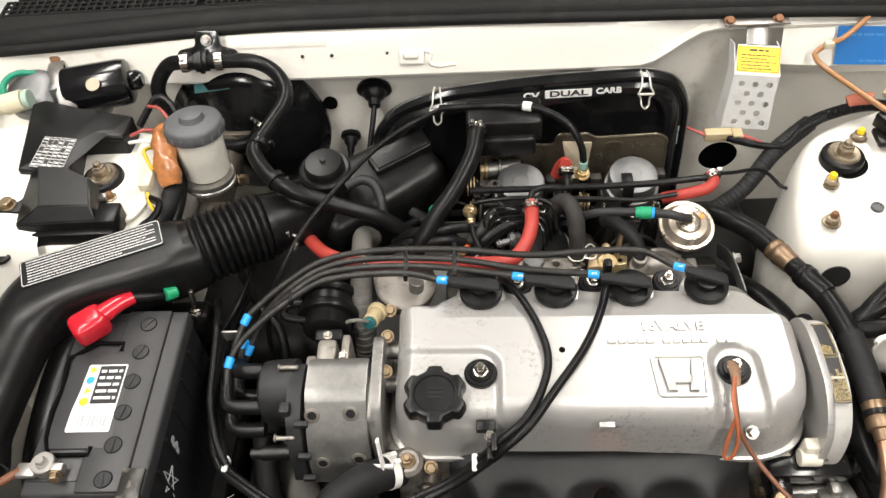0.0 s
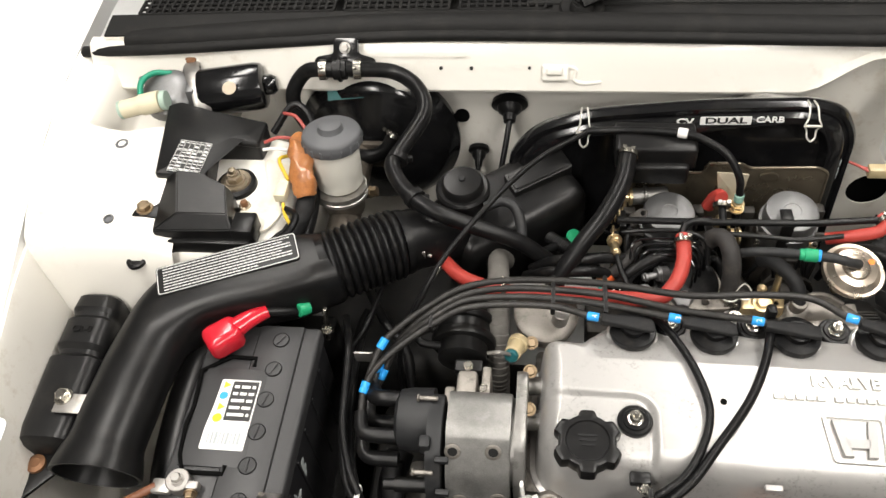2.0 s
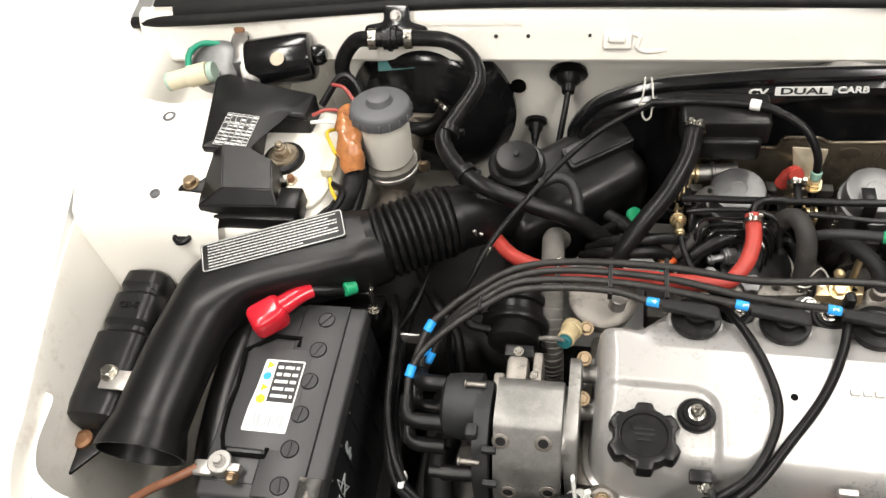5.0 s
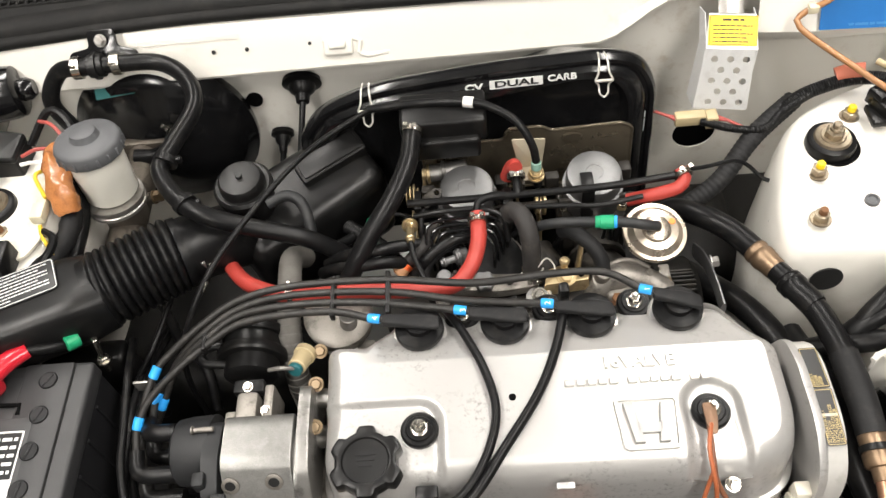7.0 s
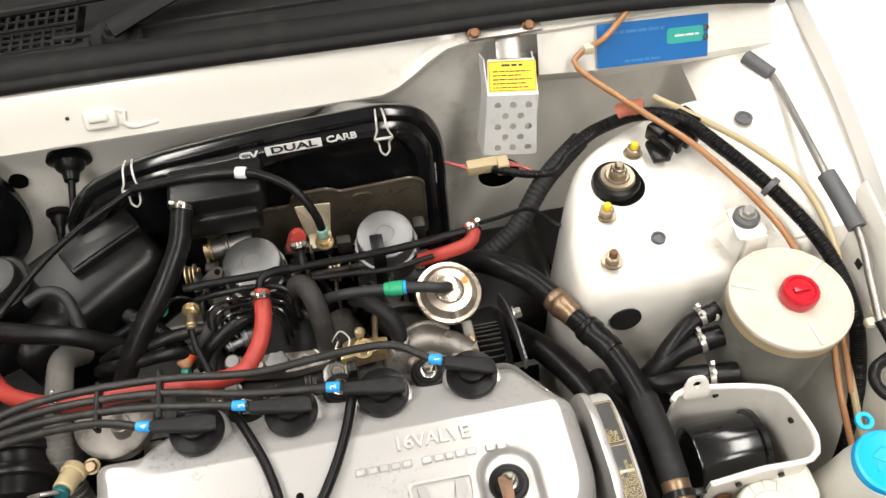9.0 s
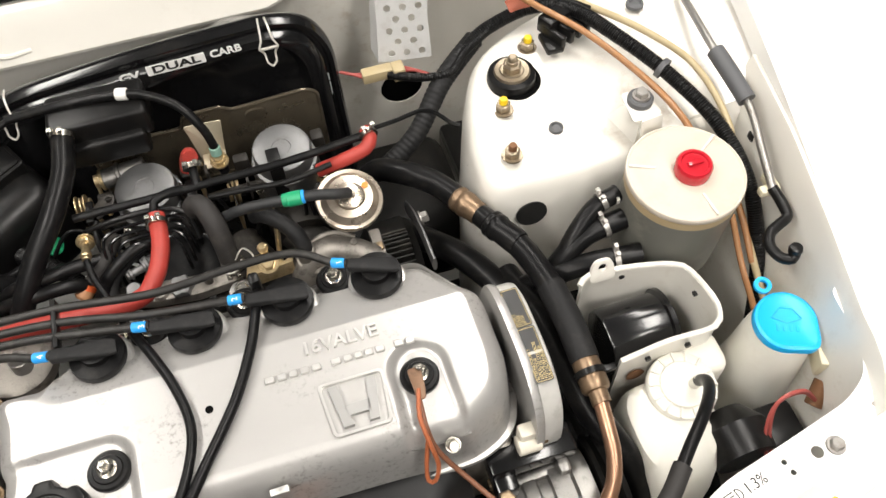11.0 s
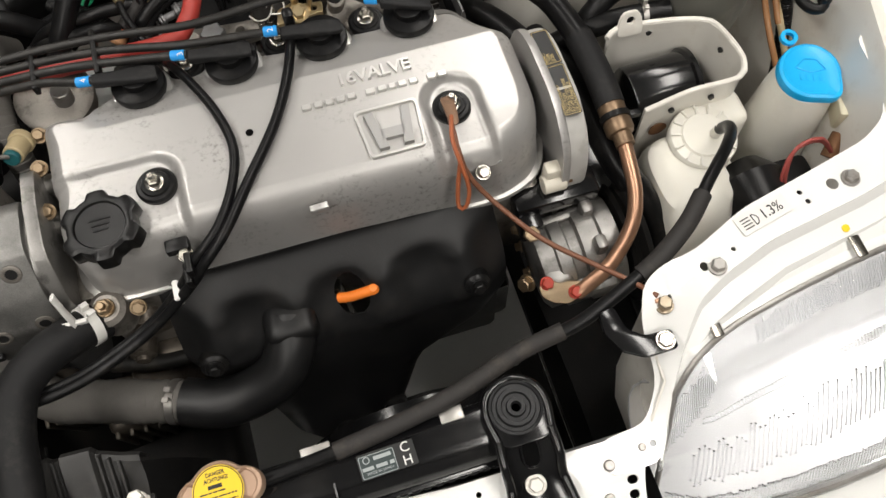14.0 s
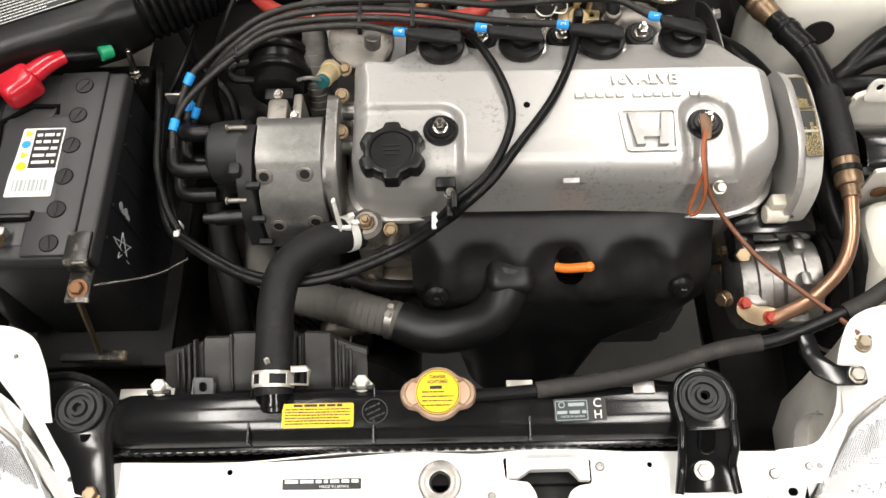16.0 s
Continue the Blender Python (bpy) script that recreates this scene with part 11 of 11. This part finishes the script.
# fan shroud
fs = thing("fan_shroud", (-0.18, 0.245, 0.45), "dusty black plastic radiator fan shroud", "fan shroud")
M_SHROUD = mat("dusty_satin_plastic", (0.022, 0.0215, 0.0208), 0.42, vary=0.2, scale=40, bump=0.2, fine=1200, dirt=(0.06, 0.055, 0.048), dirt_amt=0.6, dirt_scale=35, spec=0.35)
bm = bmesh.new()
rows = []
for x, k in ((-0.286, -1.2), (-0.272, -0.9), (-0.246, -0.35), (-0.243, 0.0), (-0.2165, 0.0), (-0.2145, 0.35), (-0.154, 0.35), (-0.152, 0.1), (-0.146, 0.1), (-0.144, 0.3), (-0.120, 0.2), (-0.117, -0.2), (-0.100, -0.9), (-0.086, -1.3)):
    d = 0.012 * k
    rows.append([(x, 0.208, 0.606 + d * 0.3), (x, 0.216, 0.617 + d * 0.6), (x, 0.238, 0.628 + d), (x, 0.258 + d * 0.6, 0.638 + d), (x, 0.263 + d * 0.6, 0.6385 + d), (x, 0.267 + d * 0.6, 0.634 + d), (x, 0.268 + d * 0.6, 0.600)])
sheet(bm, rows, 0.002)
part("panel", bm, M_SHROUD, fs, smooth=True, sharp=25)
bm = bmesh.new()
for k in range(4):
    x = -0.252 - 0.0065 * k
    box(bm, (0, 0, 0), (0.0026, 0.050 - 0.004 * k, 0.011), 0.0008, m=pose(x, 0.240 - 0.001 * k, 0.627 - 0.0035 * k, 26, 0, 0))
for k in range(3):
    x = -0.114 + 0.0065 * k
    box(bm, (0, 0, 0), (0.0026, 0.046 - 0.005 * k, 0.011), 0.0008, m=pose(x, 0.239 - 0.001 * k, 0.627 - 0.004 * k, 26, 0, 0))
box(bm, (0, 0, 0), (0.0030, 0.054, 0.006), 0.001, m=pose(-0.2155, 0.240, 0.633, 26, 0, 0))
box(bm, (0, 0, 0), (0.0030, 0.048, 0.006), 0.001, m=pose(-0.149, 0.241, 0.633, 26, 0, 0))
pieces("rib", bm, M_SHROUD, fs)
bm = bmesh.new()
plate(bm, rounded([(-0.011, -0.011), (0.010, -0.011), (0.010, 0.012), (-0.010, 0.012)], 0.002), 0.003, axes((-0.2425, 0.2140, 0.6275), (1, -0.05, 0), y=(0, 0.90, 0.43)), holes=[rrect(0, 0.003, 0.0080, 0.0095, 0.0035)], bev=0.0006)
box(bm, (-0.2520, 0.2130, 0.6255), (0.002, 0.020, 0.008), 0.0005)
box(bm, (-0.2330, 0.2130, 0.6255), (0.002, 0.020, 0.008), 0.0005)
part("tab", bm, M_GREY_CAP, fs, "grey plastic tab with a hole")
bm = bmesh.new()
lathe(bm, [(0.125, 0), (0.13, 0.0), (0.13, 0.05), (0.125, 0.05)], axes((-0.185, 0.215, 0.46), (1, 0, 0), z=(0, 1, 0)), 44, cap=False)
box(bm, (-0.185, 0.235, 0.46), (0.27, 0.006, 0.012), 0.002)
lathe(bm, [(0, 0), (0.045, 0), (0.045, 0.05), (0, 0.055)], axes((-0.185, 0.225, 0.46), (1, 0, 0), z=(0, 1, 0)), 28)
part("ring", bm, M_BLACK_PLASTIC, fs)
for bx in (-0.279, -0.087):
    bm = bmesh.new()
    box(bm, (bx, 0.2085, 0.6355), (0.022, 0.004, 0.020), 0.001)
    box(bm, (bx, 0.2120, 0.6255), (0.020, 0.012, 0.004), 0.001)
    part("bolt_clip", bm, M_SHROUD, fs)
    bm = bmesh.new()
    box(bm, (bx, 0.2100, 0.6385), (0.019, 0.010, 0.0035), 0.001)
    hexbolt(bm, (bx, 0.2120, 0.6400), (0, 0.25, 1), 0.0072, 0.008, 1.15)
    cyl(bm, (bx, 0.2060, 0.622), (bx, 0.2080, 0.638), 0.0038)
    part("bolt", bm, M_STEEL_PALE, fs)
bm = bmesh.new()
box(bm, (0.060, 0.2060, 0.6480), (0.025, 0.010, 0.004), 0.001)
box(bm, (0.174, 0.2020, 0.6475), (0.020, 0.012, 0.004), 0.001)
singles("radiator_tab", bm, M_STEEL_DULL, "small dull steel tab behind the radiator", "bracket", "radiator tabs")

# second fan shroud, for the condenser fan
f2 = thing("fan_shroud", (0.14, 0.235, 0.40), "glossy black condenser fan shroud", "fan shroud")
bm = bmesh.new()
plate(bm, rounded([(0.015, 0.212), (0.285, 0.212), (0.280, 0.228), (0.24, 0.242), (0.19, 0.250), (0.11, 0.250), (0.06, 0.242), (0.018, 0.228)], 0.01), 0.014, Matrix.Translation((0, 0, 0.470)), bev=0.004)
part("panel", bm, M_BLACK_GLOSS, f2)
for x in (0.05, 0.095, 0.205, 0.25):
    bm = bmesh.new()
    box(bm, (x, 0.228, 0.472), (0.004, 0.03, 0.012), 0.001)
    part("rib", bm, M_BLACK_GLOSS, f2)
bm = bmesh.new()
lathe(bm, [(0.125, 0), (0.132, 0.0), (0.132, 0.05), (0.125, 0.05)], axes((0.15, 0.215, 0.35), (1, 0, 0), z=(0, 1, 0)), 44, cap=False)
part("ring", bm, M_BLACK_GLOSS, f2)
bm = bmesh.new()
lathe(bm, [(0, 0), (0.04, 0), (0.042, 0.004), (0.042, 0.05), (0.036, 0.056), (0, 0.058)], axes((0.15, 0.225, 0.38), (1, 0, 0), z=(0, 1, 0)), 28)
part("motor", bm, M_BLACK_GLOSS, f2)
for k in range(5):
    bm = bmesh.new()
    a = 2 * math.pi * k / 5
    box(bm, (0.082, 0, 0), (0.085, 0.010, 0.006), 0.002, m=axes((0.15, 0.240, 0.37), (1, 0, 0), z=(0, 1, 0)) @ pose(0, 0, 0, 0, 0, math.degrees(a) + 20))
    part("arm", bm, M_BLACK_GLOSS, f2)

# radiator mounts
def mount(sgn, cx, cy, cz):
    mo = thing("radiator_mount", (cx, cy, cz - 0.02), "black steel radiator mount with a ringed rubber bush", "bracket", "radiator mounts")
    bm = bmesh.new()
    if sgn > 0:
        plate(bm, rounded([(cx - 0.022, cy - 0.030), (cx + 0.024, cy - 0.030), (cx + 0.026, cy), (cx + 0.020, cy + 0.018), (cx, cy + 0.026), (cx - 0.019, cy + 0.018), (cx - 0.025, cy)], 0.012), 0.006, Matrix.Translation((0, 0, cz)), bev=0.002)
        for sx in (-1, 1):
            tube(bm, [(cx + sx * 0.0225, cy - 0.022, cz - 0.001), (cx + sx * 0.0235, cy - 0.044, cz - 0.009), (cx + sx * 0.0225, cy - 0.056, cz - 0.022), (cx + sx * 0.026, cy - 0.080, cz - 0.030)], 0.0042, 10)
        tube(bm, [(cx - 0.0225, cy - 0.022, cz - 0.002), (cx - 0.0255, cy, cz - 0.002), (cx - 0.019, cy + 0.017, cz - 0.002), (cx, cy + 0.0255, cz - 0.002), (cx + 0.019, cy + 0.017, cz - 0.002), (cx + 0.0255, cy, cz - 0.002), (cx + 0.0225, cy - 0.022, cz - 0.002)], 0.0038, 10)
        sheet(bm, [[(cx - 0.022, cy - 0.026, cz - 0.002), (cx - 0.021, cy - 0.044, cz - 0.012), (cx - 0.020, cy - 0.056, cz - 0.026), (cx - 0.024, cy - 0.078, cz - 0.033)],
                   [(cx - 0.012, cy - 0.026, cz - 0.004), (cx - 0.012, cy - 0.044, cz - 0.018), (cx - 0.011, cy - 0.056, cz - 0.032), (cx - 0.013, cy - 0.078, cz - 0.037)],
                   [(cx + 0.014, cy - 0.026, cz - 0.004), (cx + 0.014, cy - 0.044, cz - 0.018), (cx + 0.013, cy - 0.056, cz - 0.032), (cx + 0.015, cy - 0.078, cz - 0.037)],
                   [(cx + 0.024, cy - 0.026, cz - 0.002), (cx + 0.023, cy - 0.044, cz - 0.012), (cx + 0.022, cy - 0.056, cz - 0.026), (cx + 0.026, cy - 0.078, cz - 0.033)]], 0.003)
    else:
        poly = rounded([(-0.416, 0.222), (-0.372, 0.228), (-0.335, 0.216), (-0.318, 0.198), (-0.322, 0.172), (-0.318, 0.110), (-0.352, 0.108), (-0.362, 0.150), (-0.395, 0.196), (-0.420, 0.208)], 0.012)
        plate(bm, poly, 0.003, Matrix.Translation((0, 0, cz - 0.004)), bev=0.001)
        for v in bm.verts:
            v.co.z -= 0.022 * sst(0.165, 0.125, v.co.y)
        tube(bm, [(x, y, cz - 0.003 - 0.022 * sst(0.165, 0.125, y)) for x, y in ((-0.416, 0.222), (-0.372, 0.2285), (-0.338, 0.2175), (-0.3185, 0.198), (-0.3215, 0.172), (-0.318, 0.112))], 0.004, 8)
    part("plate", bm, M_BLACK_GLOSS, mo)
    bm = bmesh.new()
    lathe(bm, [(0, 0), (0.0035, 0.0), (0.0045, 0.006), (0.0075, 0.006), (0.0085, 0.002), (0.0115, 0.002), (0.0125, 0.005), (0.0155, 0.005), (0.0165, 0.001), (0.0195, 0.001), (0.0205, 0.003), (0.0225, 0.002), (0.0225, -0.002), (0, -0.002)], Matrix.Translation((cx, cy, cz)), 40)
    part("rubber_bush", bm, M_RUBBER_GREY, mo)
    bm = bmesh.new()
    if sgn > 0:
        # black plate painted for the shade in the slot
        SLM = axes((cx + 0.001, cy - 0.0365, cz - 0.0105), (1, 0, 0), y=(0, 0.80, 0.60))
        plate(bm, rrect(0, 0, 0.0125, 0.0235, 0.0060), 0.0015, SLM)
        part("slot", bm, M_RECESS_SHADE, mo)
        bm = bmesh.new()
        rim = [tuple(SLM @ Vector((p[0], p[1], 0.0003))) for p in rrect(0, 0, 0.0145, 0.0255, 0.0070)]
        tube(bm, rim + rim[:1], 0.0012, 8, soft=False)
        part("slot_rim", bm, M_BLACK_GLOSS, mo)
        bm = bmesh.new()
        hexbolt(bm, (cx - 0.001, cy - 0.0590, cz - 0.0310), (0, -0.30, 1), 0.0068, 0.004, 1.35)
    else:
        hexbolt(bm, (-0.337, 0.121, cz - 0.024), (0, -0.1, 1), 0.0065, 0.006, 1.4)
        hexbolt(bm, (-0.405, 0.212, cz - 0.003), Z3, 0.0065, 0.006, 1.4)
    pieces("bolt", bm, M_STEEL_PALE if sgn > 0 else M_BRASS, mo)
    if sgn < 0:
        bm = bmesh.new()
        box(bm, (-0.291, 0.2040, 0.6350), (0.052, 0.0035, 0.0110), 0.001)
        box(bm, (-0.291, 0.2085, 0.6395), (0.052, 0.0090, 0.0020), 0.0006)
        part("rail", bm, M_STEEL_DULL, mo, "grey steel rail")
        # black patch painted for the shade in a small hole
        bm = bmesh.new()
        plate(bm, rounded([(-0.349, 0.171), (-0.338, 0.171), (-0.342, 0.164), (-0.347, 0.164)], 0.002), 0.0012, Matrix.Translation((0, 0, cz - 0.0034)))
        part("hole", bm, M_RECESS_SHADE, mo)


mount(1, 0.2255, 0.190, 0.654)
mount(-1, -0.352, 0.194, 0.642)

# latch bracket behind the slot in the front panel
lb_ = thing("latch_bracket", (0.10, 0.13, 0.58), "white pressed bonnet latch bracket", "bracket")
bm = bmesh.new()
rows = []
for x, k, e in ((0.0460, 0, 0.127), (0.0560, 0.1, 0.127), (0.0625, 0.6, 0.130), (0.0670, 1, 0.133), (0.1030, 1, 0.133), (0.1075, 0.6, 0.129), (0.1120, 0.1, 0.1245), (0.1215, 0, 0.1240)):
    rows.append([(x, 0.1500, 0.6165), (x, 0.1465, 0.6200 + 0.004 * k), (x, 0.143, 0.6195 + 0.010 * k), (x, (0.143 + e) / 2, 0.6190 + 0.011 * k), (x, e + 0.001, 0.6180 + 0.008 * k), (x, e, 0.6120 + 0.004 * k)])
sheet(bm, rows, 0.0015)
part("plate", bm, M_WHITE_CLEAN, lb_)
bm = bmesh.new()
box(bm, (0.088, 0.11, 0.575), (0.09, 0.06, 0.03), 0.006)
single("bonnet_latch", bm, M_BLACK_MATTE, "dark bonnet latch inside the front panel", "latch")
# condenser, rack and a filler box close the bay below
bm = bmesh.new()
box(bm, (-0.02, 0.135, 0.46), (0.62, 0.02, 0.28), 0.003)
single("condenser", bm, M_DEEP, "dark finned condenser ahead of the radiator", "condenser")
bm = bmesh.new()
box(bm, (0.0, 0.62, 0.30), (0.9, 0.10, 0.05), 0.01)
box(bm, (-0.33, 0.72, 0.42), (0.30, 0.22, 0.20), 0.03, 3)
box(bm, (0.20, 0.80, 0.45), (0.40, 0.16, 0.14), 0.03, 3)
sr = thing("steering_rack", (0, 0.70, 0.3), "near-black steering rack and housings low down", "steering rack")
pieces("housing", bm, M_DEEP, sr)

# box added under the engine to hide the floor and keep it dark
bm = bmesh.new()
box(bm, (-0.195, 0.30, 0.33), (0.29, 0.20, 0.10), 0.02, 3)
single("bay_filler_box", bm, M_DEEP, "dark filler box added low under the engine", "tray")
# added black sheets close the bay beside the engine and stand for shade
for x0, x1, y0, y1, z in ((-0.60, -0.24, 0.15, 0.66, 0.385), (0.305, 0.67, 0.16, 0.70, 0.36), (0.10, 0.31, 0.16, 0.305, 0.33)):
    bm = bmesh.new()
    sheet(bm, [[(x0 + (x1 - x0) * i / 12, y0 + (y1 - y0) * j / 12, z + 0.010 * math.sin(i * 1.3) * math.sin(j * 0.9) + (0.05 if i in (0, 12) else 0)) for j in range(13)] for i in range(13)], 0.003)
    single("bay_shade_sheet", bm, M_DEEP, "black sheet added low in the bay as shade", "splash shield", "splash shields")
bm = bmesh.new()
tube(bm, [(-0.488, 0.615, 0.640), (-0.496, 0.56, 0.640), (-0.502, 0.50, 0.632), (-0.505, 0.44, 0.618), (-0.507, 0.395, 0.595), (-0.508, 0.37, 0.55), (-0.508, 0.36, 0.48)], 0.027, 20)
single("drain_duct", bm, M_BLACK_PLASTIC, "dark plastic duct between battery and intake", "air duct")
